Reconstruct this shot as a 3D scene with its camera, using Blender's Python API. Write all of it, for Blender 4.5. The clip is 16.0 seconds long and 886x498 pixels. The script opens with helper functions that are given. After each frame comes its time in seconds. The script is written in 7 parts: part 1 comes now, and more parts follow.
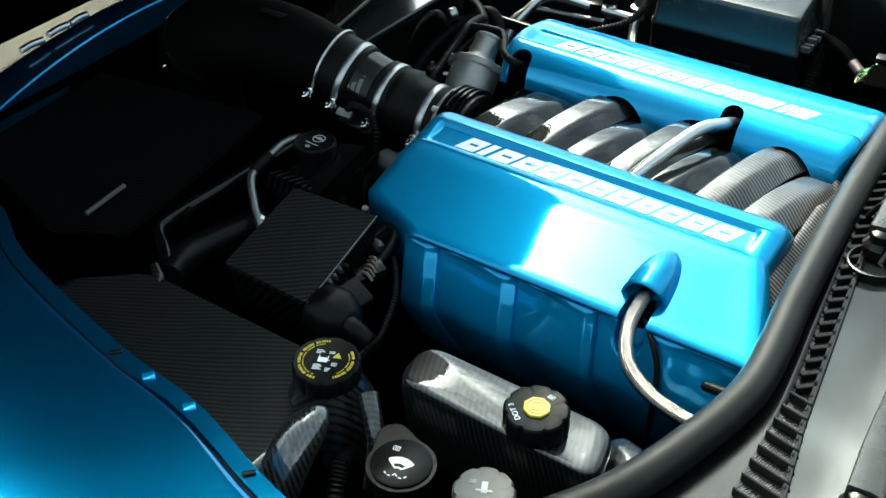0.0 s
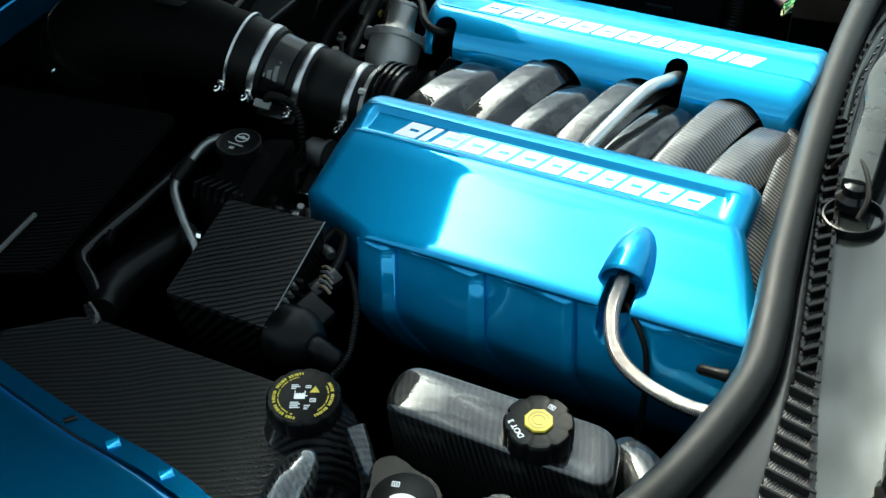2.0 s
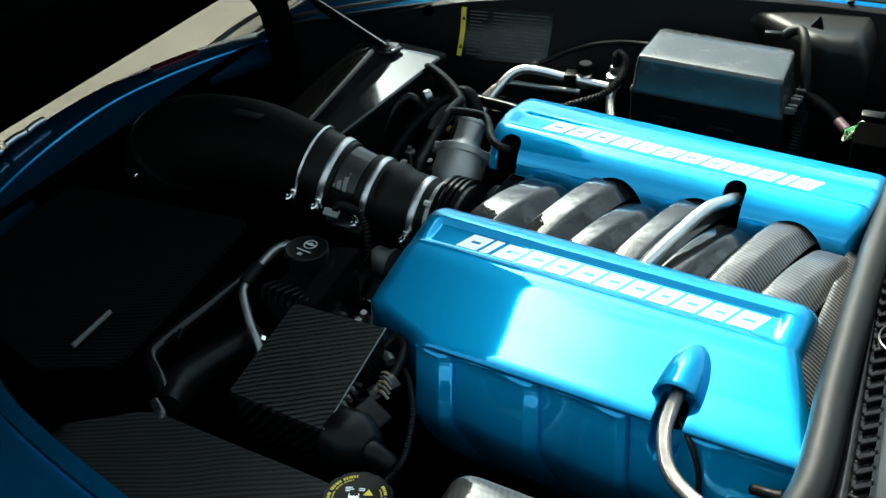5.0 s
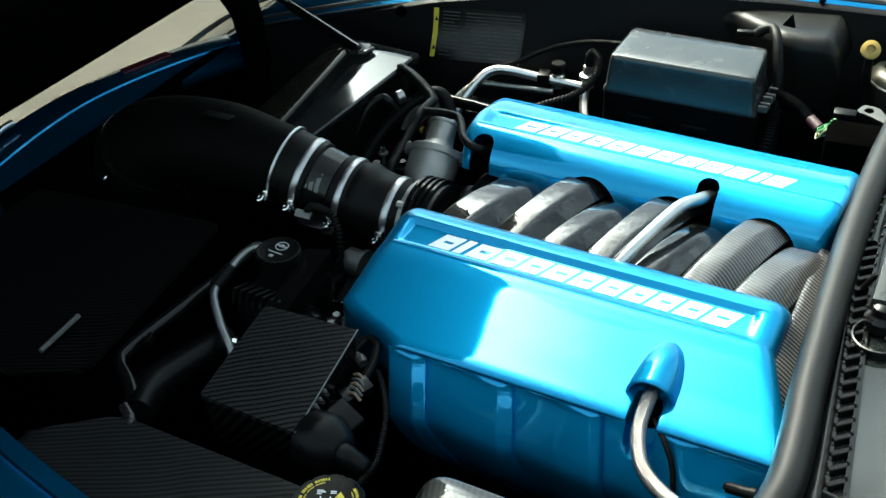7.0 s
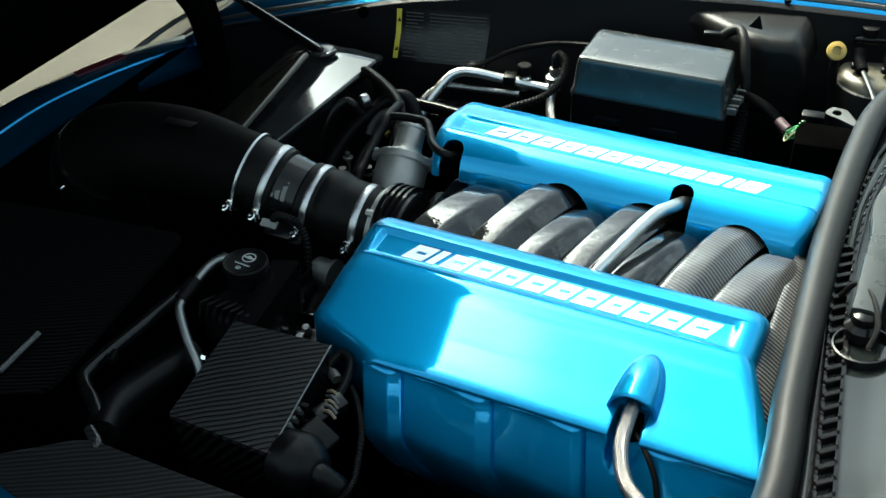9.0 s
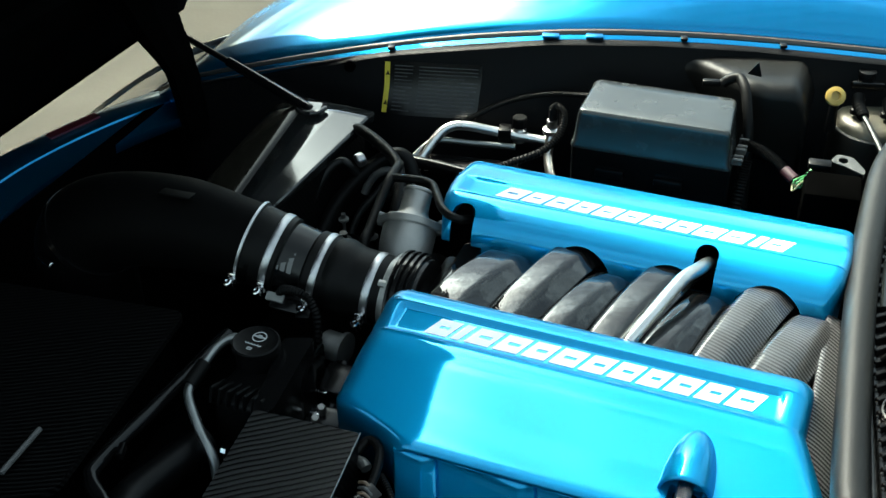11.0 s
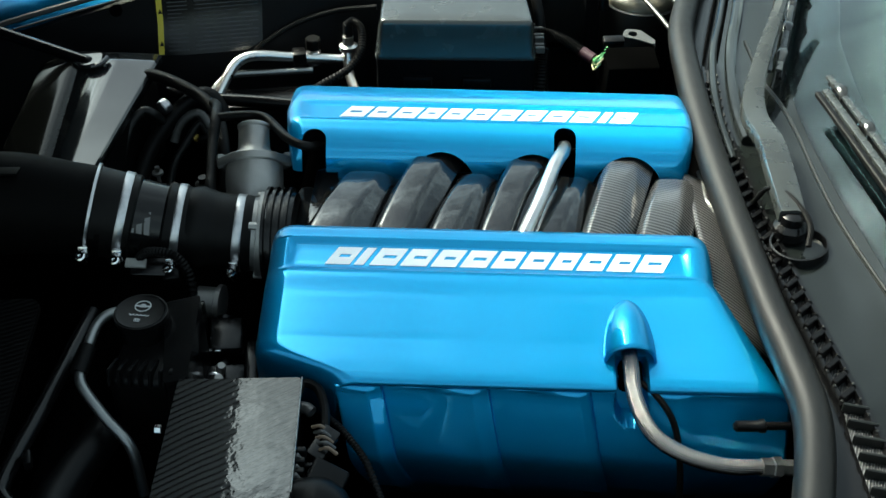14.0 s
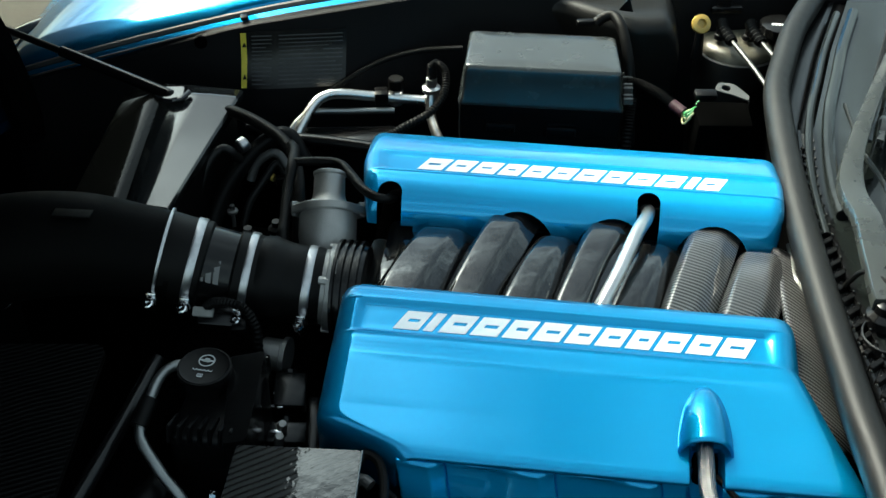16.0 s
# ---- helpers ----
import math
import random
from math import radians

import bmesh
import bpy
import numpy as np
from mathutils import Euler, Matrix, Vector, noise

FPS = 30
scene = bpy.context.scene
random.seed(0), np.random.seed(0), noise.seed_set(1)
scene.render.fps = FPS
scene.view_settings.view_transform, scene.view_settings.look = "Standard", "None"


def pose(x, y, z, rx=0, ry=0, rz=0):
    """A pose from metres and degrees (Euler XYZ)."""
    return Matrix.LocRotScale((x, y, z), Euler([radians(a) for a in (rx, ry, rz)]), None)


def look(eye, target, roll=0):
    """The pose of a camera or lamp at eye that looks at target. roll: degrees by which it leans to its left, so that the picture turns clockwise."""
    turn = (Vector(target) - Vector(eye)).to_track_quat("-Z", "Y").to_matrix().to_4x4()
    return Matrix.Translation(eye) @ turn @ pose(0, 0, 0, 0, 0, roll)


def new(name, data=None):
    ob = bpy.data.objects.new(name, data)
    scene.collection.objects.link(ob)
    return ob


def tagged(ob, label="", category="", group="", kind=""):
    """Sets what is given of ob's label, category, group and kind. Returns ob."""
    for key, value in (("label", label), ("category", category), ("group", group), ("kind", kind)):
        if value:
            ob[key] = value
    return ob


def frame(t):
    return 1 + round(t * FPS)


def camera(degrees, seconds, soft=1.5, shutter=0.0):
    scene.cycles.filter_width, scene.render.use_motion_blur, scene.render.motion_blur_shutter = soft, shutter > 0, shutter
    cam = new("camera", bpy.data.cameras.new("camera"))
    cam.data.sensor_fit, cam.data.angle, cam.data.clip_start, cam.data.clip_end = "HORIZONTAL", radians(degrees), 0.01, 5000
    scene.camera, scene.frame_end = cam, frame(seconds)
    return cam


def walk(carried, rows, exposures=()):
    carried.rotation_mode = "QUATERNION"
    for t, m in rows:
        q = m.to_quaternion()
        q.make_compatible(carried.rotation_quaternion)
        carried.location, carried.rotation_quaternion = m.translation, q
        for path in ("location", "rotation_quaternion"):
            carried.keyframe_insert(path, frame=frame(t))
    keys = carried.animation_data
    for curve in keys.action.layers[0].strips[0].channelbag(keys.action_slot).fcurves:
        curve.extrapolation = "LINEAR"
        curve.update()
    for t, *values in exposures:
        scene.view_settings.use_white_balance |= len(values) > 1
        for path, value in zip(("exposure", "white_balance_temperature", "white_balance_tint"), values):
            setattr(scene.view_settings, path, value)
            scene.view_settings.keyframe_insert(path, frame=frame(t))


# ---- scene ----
cam = camera(42.8, 16.0)
PATH = [
    (0, (0.516, -1.204, 1.62), (-0.376, 0.101, 0.393), -0.7),
    (0.5, (0.501, -1.148, 1.641), (-0.394, 0.178, 0.44), -3.5),
    (1, (0.4, -1.16, 1.614), (-0.355, 0.241, 0.403), -5.0),
    (1.5, (0.354, -1.155, 1.6), (-0.261, 0.201, 0.266), -2.4),
    (2, (0.37, -1.144, 1.63), (-0.295, 0.194, 0.3), -2.2),
    (2.5, (0.382, -1.144, 1.642), (-0.423, 0.209, 0.409), -3.3),
    (3, (0.385, -1.15, 1.646), (-0.486, 0.211, 0.467), -3.1),
    (3.5, (0.388, -1.157, 1.649), (-0.474, 0.236, 0.503), -2.8),
    (4, (0.392, -1.166, 1.654), (-0.44, 0.264, 0.53), -2.5),
    (4.5, (0.392, -1.166, 1.654), (-0.437, 0.242, 0.5), -3.0),
    (5, (0.391, -1.164, 1.653), (-0.429, 0.231, 0.478), -2.8),
    (7.5, (0.396, -1.152, 1.641), (-0.383, 0.27, 0.47), -2.4),
    (8, (0.386, -1.148, 1.645), (-0.378, 0.278, 0.468), -2.1),
    (8.5, (0.373, -1.144, 1.644), (-0.369, 0.291, 0.466), -1.6),
    (10.8, (0.234, -1.092, 1.649), (-0.356, 0.392, 0.444), -1.2),
    (11, (0.223, -1.097, 1.657), (-0.393, 0.419, 0.506), -0.9),
    (11.5, (0.193, -1.073, 1.657), (-0.455, 0.465, 0.554), -4.3),
    (11.8, (0.12, -1.075, 1.665), (-0.364, 0.548, 0.601), -4.8),
    (12, (0.056, -1.103, 1.638), (-0.291, 0.542, 0.555), -4.5),
    (12.5, (-0.006, -1.115, 1.635), (-0.056, 0.489, 0.442), -0.8),
    (13, (-0.017, -1.135, 1.614), (-0.034, 0.434, 0.373), -0.9),
    (13.5, (-0.026, -1.147, 1.615), (0.012, 0.464, 0.431), -0.6),
    (14, (-0.042, -1.137, 1.621), (-0.07, 0.429, 0.377), 0.9),
    (14.5, (-0.08, -1.086, 1.654), (-0.127, 0.46, 0.387), 3.4),
    (15, (-0.077, -1.065, 1.656), (-0.13, 0.506, 0.42), 2.1),
    (15.5, (-0.062, -1.063, 1.657), (-0.162, 0.522, 0.442), 1.3),
    (16, (-0.042, -1.058, 1.652), (-0.208, 0.501, 0.411), 0.8),
]
walk(cam, [(t, look(eye, target, roll)) for t, eye, target, roll in PATH], ((0.0, 0.50), (8.5, 0.55), (11.8, 0.50), (13.0, 0.42), (14.2, 0.22), (16.0, 0.18)))

# ---- world, sun and exposure ----
SUN = Vector((-0.545, 0.38, 0.75)).normalized()
world = bpy.data.worlds.new("sky")
scene.world = world
world.use_nodes = True
wn, wl = world.node_tree.nodes, world.node_tree.links
sky = wn.new("ShaderNodeTexSky")
sky.sky_type = "NISHITA"
sky.sun_disc = False
sky.sun_elevation = math.asin(SUN.z)
sky.sun_rotation = math.atan2(SUN.x, SUN.y)
sky.dust_density, sky.air_density = 2.0, 1.0
tc = wn.new("ShaderNodeTexCoord")
cmap = wn.new("ShaderNodeMapping")
cmap.inputs["Scale"].default_value = (1.0, 2.6, 2.2)
cloud = wn.new("ShaderNodeTexNoise")
cloud.inputs["Scale"].default_value, cloud.inputs["Detail"].default_value = 1.9, 6.0
cloud.inputs["Roughness"].default_value = 0.52
ramp = wn.new("ShaderNodeValToRGB")
ramp.color_ramp.elements[0].position, ramp.color_ramp.elements[1].position = 0.34, 0.62
ramp.color_ramp.elements[0].color = (0.45, 0.45, 0.45, 1)
mixc = wn.new("ShaderNodeMix")
mixc.data_type = "RGBA"
glow = wn.new("ShaderNodeVectorMath")
glow.operation = "MULTIPLY_ADD"
glow.inputs[1].default_value, glow.inputs[2].default_value = (1.9, 2.1, 1.7), (6.25, 7.7, 7.3)
wl.new(tc.outputs["Generated"], cmap.inputs["Vector"])
wl.new(cmap.outputs["Vector"], cloud.inputs["Vector"])
wl.new(cloud.outputs["Fac"], ramp.inputs["Fac"])
wl.new(ramp.outputs["Color"], mixc.inputs["Factor"])
wl.new(sky.outputs["Color"], mixc.inputs["A"])
wl.new(sky.outputs["Color"], glow.inputs[0])
core = wn.new("ShaderNodeMapRange")
core.inputs["From Min"].default_value, core.inputs["From Max"].default_value = 0.50, 0.70
core.inputs["To Min"].default_value, core.inputs["To Max"].default_value = 0.85, 1.25
bright = wn.new("ShaderNodeVectorMath")
bright.operation = "SCALE"
wl.new(cloud.outputs["Fac"], core.inputs["Value"])
wl.new(glow.outputs["Vector"], bright.inputs[0])
# clouds are brighter towards the sun
toward = wn.new("ShaderNodeVectorMath")
toward.operation = "DOT_PRODUCT"
toward.inputs[1].default_value = SUN
ahead = wn.new("ShaderNodeMath")
ahead.operation = "MAXIMUM"
ahead.inputs[1].default_value = 0.0
power = wn.new("ShaderNodeMath")
power.operation = "POWER"
power.inputs[1].default_value = 12.0
gain = wn.new("ShaderNodeMath")
gain.operation = "MULTIPLY_ADD"
gain.inputs[1].default_value, gain.inputs[2].default_value = 3.8, 0.74
total = wn.new("ShaderNodeMath")
total.operation = "MULTIPLY"
wl.new(tc.outputs["Generated"], toward.inputs[0])
wl.new(toward.outputs["Value"], ahead.inputs[0])
wl.new(ahead.outputs[0], power.inputs[0])
wl.new(power.outputs[0], gain.inputs[0])
# and much brighter close round it
power_2 = wn.new("ShaderNodeMath")
power_2.operation = "POWER"
power_2.inputs[1].default_value = 46.0
gain_2 = wn.new("ShaderNodeMath")
gain_2.operation = "MULTIPLY_ADD"
gain_2.inputs[1].default_value = 26.0
wl.new(ahead.outputs[0], power_2.inputs[0])
wl.new(power_2.outputs[0], gain_2.inputs[0])
wl.new(gain.outputs[0], gain_2.inputs[2])
wl.new(gain_2.outputs[0], total.inputs[0])
wl.new(core.outputs["Result"], total.inputs[1])
# thin streaks inside the clouds
thin = wn.new("ShaderNodeMapping")
thin.inputs["Scale"].default_value = (2.2, 7.0, 5.0)
wisp = wn.new("ShaderNodeTexNoise")
wisp.inputs["Scale"].default_value, wisp.inputs["Detail"].default_value = 3.2, 5.0
veil = wn.new("ShaderNodeMapRange")
veil.inputs["From Min"].default_value, veil.inputs["From Max"].default_value = 0.35, 0.65
veil.inputs["To Min"].default_value, veil.inputs["To Max"].default_value = 0.62, 1.38
streaked = wn.new("ShaderNodeMath")
streaked.operation = "MULTIPLY"
wl.new(tc.outputs["Generated"], thin.inputs["Vector"])
wl.new(thin.outputs["Vector"], wisp.inputs["Vector"])
wl.new(wisp.outputs["Fac"], veil.inputs["Value"])
wl.new(total.outputs[0], streaked.inputs[0])
wl.new(veil.outputs["Result"], streaked.inputs[1])
wl.new(streaked.outputs[0], bright.inputs["Scale"])
wl.new(bright.outputs["Vector"], mixc.inputs["B"])
wl.new(mixc.outputs["Result"], wn["Background"].inputs["Color"])
wn["Background"].inputs["Strength"].default_value = 0.122
sun = new("sun", bpy.data.lights.new("sun", "SUN"))
sun.data.energy, sun.data.angle, sun.data.color = 4.0, radians(0.53), (1.0, 0.97, 0.93)
sun.matrix_world = look(SUN * 10, (0, 0, 0))


# ---- materials ----
def material(name, color, rough=0.5, metal=0.0, coat=0.0, coat_rough=0.03, vary=0.15, scale=40.0, bump=0.0,
             bump_scale=400.0, spec=0.5, rough_vary=0.1, tint=(1, 1, 1)):
    m = bpy.data.materials.new(name)
    m.use_nodes = True
    n, l = m.node_tree.nodes, m.node_tree.links
    b = n["Principled BSDF"]
    b.inputs["Metallic"].default_value = metal
    b.inputs["Coat Weight"].default_value, b.inputs["Coat Roughness"].default_value = coat, coat_rough
    b.inputs["Specular IOR Level"].default_value = spec
    b.inputs["Specular Tint"].default_value = (*tint, 1)
    co = n.new("ShaderNodeTexCoord")
    nz = n.new("ShaderNodeTexNoise")
    nz.inputs["Scale"].default_value, nz.inputs["Detail"].default_value = scale, 6.0
    l.new(co.outputs["Object"], nz.inputs["Vector"])
    r = n.new("ShaderNodeMapRange")
    r.inputs["From Min"].default_value, r.inputs["From Max"].default_value = 0.25, 0.75
    r.inputs["To Min"].default_value, r.inputs["To Max"].default_value = 1 - vary, 1 + vary
    l.new(nz.outputs["Fac"], r.inputs["Value"])
    mul = n.new("ShaderNodeVectorMath")
    mul.operation = "SCALE"
    mul.inputs[0].default_value = color
    l.new(r.outputs["Result"], mul.inputs["Scale"])
    l.new(mul.outputs["Vector"], b.inputs["Base Color"])
    r2 = n.new("ShaderNodeMapRange")
    r2.inputs["From Min"].default_value, r2.inputs["From Max"].default_value = 0.3, 0.7
    r2.inputs["To Min"].default_value = max(0.02, rough * (1 - rough_vary))
    r2.inputs["To Max"].default_value = min(1, rough * (1 + rough_vary))
    l.new(nz.outputs["Fac"], r2.inputs["Value"])
    l.new(r2.outputs["Result"], b.inputs["Roughness"])
    if bump:
        f = n.new("ShaderNodeTexNoise")
        f.inputs["Scale"].default_value, f.inputs["Detail"].default_value = bump_scale, 3.0
        l.new(co.outputs["Object"], f.inputs["Vector"])
        bp = n.new("ShaderNodeBump")
        bp.inputs["Strength"].default_value, bp.inputs["Distance"].default_value = bump, 0.001
        l.new(f.outputs["Fac"], bp.inputs["Height"])
        l.new(bp.outputs["Normal"], b.inputs["Normal"])
    return m


def carbon_material(name, along=(1.0, 0.0, 0.0), pitch=0.0062, light=0.034, dark=0.004, coat=1.0, cross=(0.0, 1.0, 0.6), relief=0.25, coat_rough=0.03, ior=1.6, spec=0.5, resin=0.16):
    """Twill weave: diagonal ribs with a finer thread across them, under clear resin."""
    m = bpy.data.materials.new(name)
    m.use_nodes = True
    n, l = m.node_tree.nodes, m.node_tree.links
    b = n["Principled BSDF"]
    co = n.new("ShaderNodeTexCoord")
    wob = n.new("ShaderNodeTexNoise")
    wob.inputs["Scale"].default_value, wob.inputs["Detail"].default_value = 9.0, 2.0
    l.new(co.outputs["Object"], wob.inputs["Vector"])
    add = n.new("ShaderNodeVectorMath")
    add.operation = "MULTIPLY_ADD"
    add.inputs[1].default_value = (0.010, 0.010, 0.010)
    l.new(wob.outputs["Color"], add.inputs[0])
    l.new(co.outputs["Object"], add.inputs[2])

    def stripes(d, step):
        dot = n.new("ShaderNodeVectorMath")
        dot.operation = "DOT_PRODUCT"
        v = Vector(d).normalized() * (2 * math.pi / step)
        dot.inputs[1].default_value = v
        l.new(add.outputs["Vector"], dot.inputs[0])
        s = n.new("ShaderNodeMath")
        s.operation = "SINE"
        l.new(dot.outputs["Value"], s.inputs[0])
        return s
    a, c = stripes(along, pitch), stripes(cross, pitch * 0.5)
    mixv = n.new("ShaderNodeMath")
    mixv.operation = "MULTIPLY_ADD"
    mixv.inputs[1].default_value = 0.14
    l.new(c.outputs[0], mixv.inputs[0])
    l.new(a.outputs[0], mixv.inputs[2])
    r = n.new("ShaderNodeMapRange")
    r.inputs["From Min"].default_value, r.inputs["From Max"].default_value = -0.7, 1.0
    r.inputs["To Min"].default_value, r.inputs["To Max"].default_value = 0.0, 1.0
    l.new(mixv.outputs[0], r.inputs["Value"])
    mx = n.new("ShaderNodeMix")
    mx.data_type = "RGBA"
    mx.inputs["A"].default_value, mx.inputs["B"].default_value = (dark, dark, dark * 1.05, 1), (light, light, light * 1.02, 1)
    l.new(r.outputs["Result"], mx.inputs["Factor"])
    l.new(mx.outputs["Result"], b.inputs["Base Color"])
    b.inputs["Metallic"].default_value = 0.1
    b.inputs["Specular IOR Level"].default_value = spec
    b.inputs["Roughness"].default_value = 0.38
    b.inputs["Coat Weight"].default_value, b.inputs["Coat Roughness"].default_value = coat, coat_rough
    b.inputs["Coat IOR"].default_value = ior
    bp = n.new("ShaderNodeBump")
    bp.inputs["Strength"].default_value, bp.inputs["Distance"].default_value = relief, 0.0006
    l.new(mixv.outputs[0], bp.inputs["Height"])
    l.new(bp.outputs["Normal"], b.inputs["Normal"])
    peel = n.new("ShaderNodeTexNoise")
    peel.inputs["Scale"].default_value, peel.inputs["Detail"].default_value = 70.0, 3.0
    l.new(co.outputs["Object"], peel.inputs["Vector"])
    rise = n.new("ShaderNodeBump")
    rise.inputs["Strength"].default_value, rise.inputs["Distance"].default_value = resin, 0.0012
    l.new(peel.outputs["Fac"], rise.inputs["Height"])
    l.new(rise.outputs["Normal"], b.inputs["Coat Normal"])
    return m


def braid_material(name, color, metal, rough, turns=15.0, pitch=0.0042):
    """Woven wire sleeve: two families of helical strands crossing, laid out by the sleeve's own map."""
    m = material(name, color, rough, metal, vary=0.12, scale=300)
    n, l = m.node_tree.nodes, m.node_tree.links
    b = n["Principled BSDF"]
    uv = n.new("ShaderNodeUVMap")
    uv.uv_map = "sleeve"

    def wave(sign):
        dot = n.new("ShaderNodeVectorMath")
        dot.operation = "DOT_PRODUCT"
        dot.inputs[1].default_value = (2 * math.pi / pitch, sign * 2 * math.pi * turns, 0)
        l.new(uv.outputs["UV"], dot.inputs[0])
        s = n.new("ShaderNodeMath")
        s.operation = "SINE"
        l.new(dot.outputs["Value"], s.inputs[0])
        return s
    p = n.new("ShaderNodeMath")
    p.operation = "MULTIPLY"
    l.new(wave(1).outputs[0], p.inputs[0])
    l.new(wave(-1).outputs[0], p.inputs[1])
    r = n.new("ShaderNodeMapRange")
    r.inputs["From Min"].default_value, r.inputs["From Max"].default_value = -0.55, 0.2
    r.inputs["To Min"].default_value, r.inputs["To Max"].default_value = 0.12, 1.0
    l.new(p.outputs[0], r.inputs["Value"])
    sc = n.new("ShaderNodeVectorMath")
    sc.operation = "SCALE"
    sc.inputs[0].default_value = color
    l.new(r.outputs["Result"], sc.inputs["Scale"])
    l.new(sc.outputs["Vector"], b.inputs["Base Color"])
    bp = n.new("ShaderNodeBump")
    bp.inputs["Strength"].default_value, bp.inputs["Distance"].default_value = 0.7, 0.0007
    l.new(p.outputs[0], bp.inputs["Height"])
    l.new(bp.outputs["Normal"], b.inputs["Normal"])
    return m


def paint_material(name, color, flake_rough, gloss_rough, share, coat=1.0):
    """Metallic car paint: wide flake sparkle and a tighter sheen under clear lacquer."""
    m = material(name, color, flake_rough, 0.88, coat, 0.02, vary=0.04, scale=30.0, rough_vary=0.06, spec=0.1)
    n, l = m.node_tree.nodes, m.node_tree.links
    wide = n["Principled BSDF"]
    wide.inputs["Coat Roughness"].default_value = 0.03
    tight = n.new("ShaderNodeBsdfPrincipled")
    tight.inputs["Metallic"].default_value = 1.0
    tight.inputs["Roughness"].default_value = gloss_rough
    tight.inputs["Coat Weight"].default_value, tight.inputs["Coat Roughness"].default_value = coat, 0.03
    l.new(wide.inputs["Base Color"].links[0].from_socket, tight.inputs["Base Color"])
    mix = n.new("ShaderNodeMixShader")
    mix.inputs[0].default_value = share
    l.new(wide.outputs[0], mix.inputs[1])
    l.new(tight.outputs[0], mix.inputs[2])
    l.new(mix.outputs[0], n["Material Output"].inputs["Surface"])
    return m


BLUE = paint_material("blue_paint", (0.0, 0.268, 0.535), 0.57, 0.055, 0.35, 0.45)
BODY_BLUE = paint_material("body_blue_paint", (0.0, 0.185, 0.415), 0.36, 0.07, 0.5, 0.45)
WHITE = material("white_print", (0.82, 0.83, 0.84), 0.45, vary=0.03)
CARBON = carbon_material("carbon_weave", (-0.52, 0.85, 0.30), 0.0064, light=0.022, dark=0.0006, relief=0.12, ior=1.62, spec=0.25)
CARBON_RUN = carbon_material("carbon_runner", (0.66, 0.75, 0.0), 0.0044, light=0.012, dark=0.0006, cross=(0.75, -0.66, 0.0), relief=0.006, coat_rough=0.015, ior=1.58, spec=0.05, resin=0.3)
# same carbon as the runners, brightened: sunlight on the weave is in the colour
CARBON_SUN = carbon_material("carbon_sunlit_weave", (0.35, 0.94, 0.0), 0.0050, light=0.085, dark=0.002, cross=(0.94, -0.35, 0.0), relief=0.3, ior=1.5, spec=0.2)
# rear cover copy, brighter still, with the sun's light put into its colour
CARBON_SUN_REAR = carbon_material("carbon_sunlit_rear", (0.25, 0.97, 0.0), 0.0060, light=0.11, dark=0.001, coat=0.12, cross=(0.97, -0.25, 0.0), relief=0.2, spec=0.15)
# darker copy of the weave: shade on lid and sides is in its colour
CARBON_SHADE = carbon_material("carbon_shade", (-0.45, 0.85, 0.45), 0.0062, light=0.0065, dark=0.0004, coat=0.0, relief=0.12, spec=0.05)
CARBON_POLISH = carbon_material("carbon_polished", (0.6, 0.7, 0.2), 0.0055, light=0.03, dark=0.004, relief=0.05, ior=1.9, spec=0.3, resin=0.3)
CARBON_TANK = carbon_material("carbon_reservoir", (0.92, 0.30, 0.25), 0.0060, light=0.019, dark=0.0015, relief=0.05, ior=1.52, spec=0.2)
BLACK = material("black_plastic", (0.0022, 0.0022, 0.0024), 0.36, vary=0.3, spec=0.12, bump=0.15, bump_scale=900)
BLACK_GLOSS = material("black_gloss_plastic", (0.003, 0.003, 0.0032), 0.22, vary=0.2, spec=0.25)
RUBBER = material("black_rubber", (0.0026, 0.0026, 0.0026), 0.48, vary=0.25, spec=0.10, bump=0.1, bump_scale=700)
# rubber made paler, so that full sun is put into its colour
STRIP = material("rubber_coloured_sunlit", (0.020, 0.0205, 0.020), 0.5, vary=0.2, spec=0.3, bump=0.1, bump_scale=700)
SEAL = material("weatherstrip_rubber", (0.0050, 0.0053, 0.0052), 0.45, vary=0.2, spec=0.2, bump=0.12, bump_scale=700, scale=60)
# near-black without gloss: the bay's deep shade is partly put into this colour
DARK = material("bay_shade_black", (0.0009, 0.0009, 0.0009), 0.95, vary=0.4, scale=15, spec=0.0)
PANEL = material("panel_grey_plastic", (0.0024, 0.0026, 0.0031), 0.46, spec=0.08, vary=0.18, scale=12, bump=0.2, bump_scale=1100)
# lighter copy of the wall plastic: skylight on the shoulder is in its colour
SHOULDER = material("shoulder_skylit_plastic", (0.0052, 0.0053, 0.0050), 0.40, spec=0.18, vary=0.2, scale=18, bump=0.2, bump_scale=900)
HOOD_BLACK = material("hood_liner_black", (0.0012, 0.0012, 0.0012), 0.95, vary=0.3, scale=10, spec=0.0)
COWL = material("cowl_grey_plastic", (0.0070, 0.0080, 0.0076), 0.32, vary=0.15, scale=25, spec=0.24, bump=0.25, bump_scale=900)
COWL_GLOSS = material("cowl_gloss", (0.0050, 0.0062, 0.0060), 0.08, coat=0.15, spec=0.24, vary=0.12, scale=14)
STEEL = material("polished_steel", (0.62, 0.62, 0.63), 0.16, 1.0, vary=0.08)
CLAMP = material("brushed_clamp_steel", (0.42, 0.42, 0.43), 0.36, 1.0, vary=0.15, scale=120)
ALUMINIUM = material("aluminium_tube", (0.58, 0.58, 0.57), 0.3, 1.0, vary=0.12)
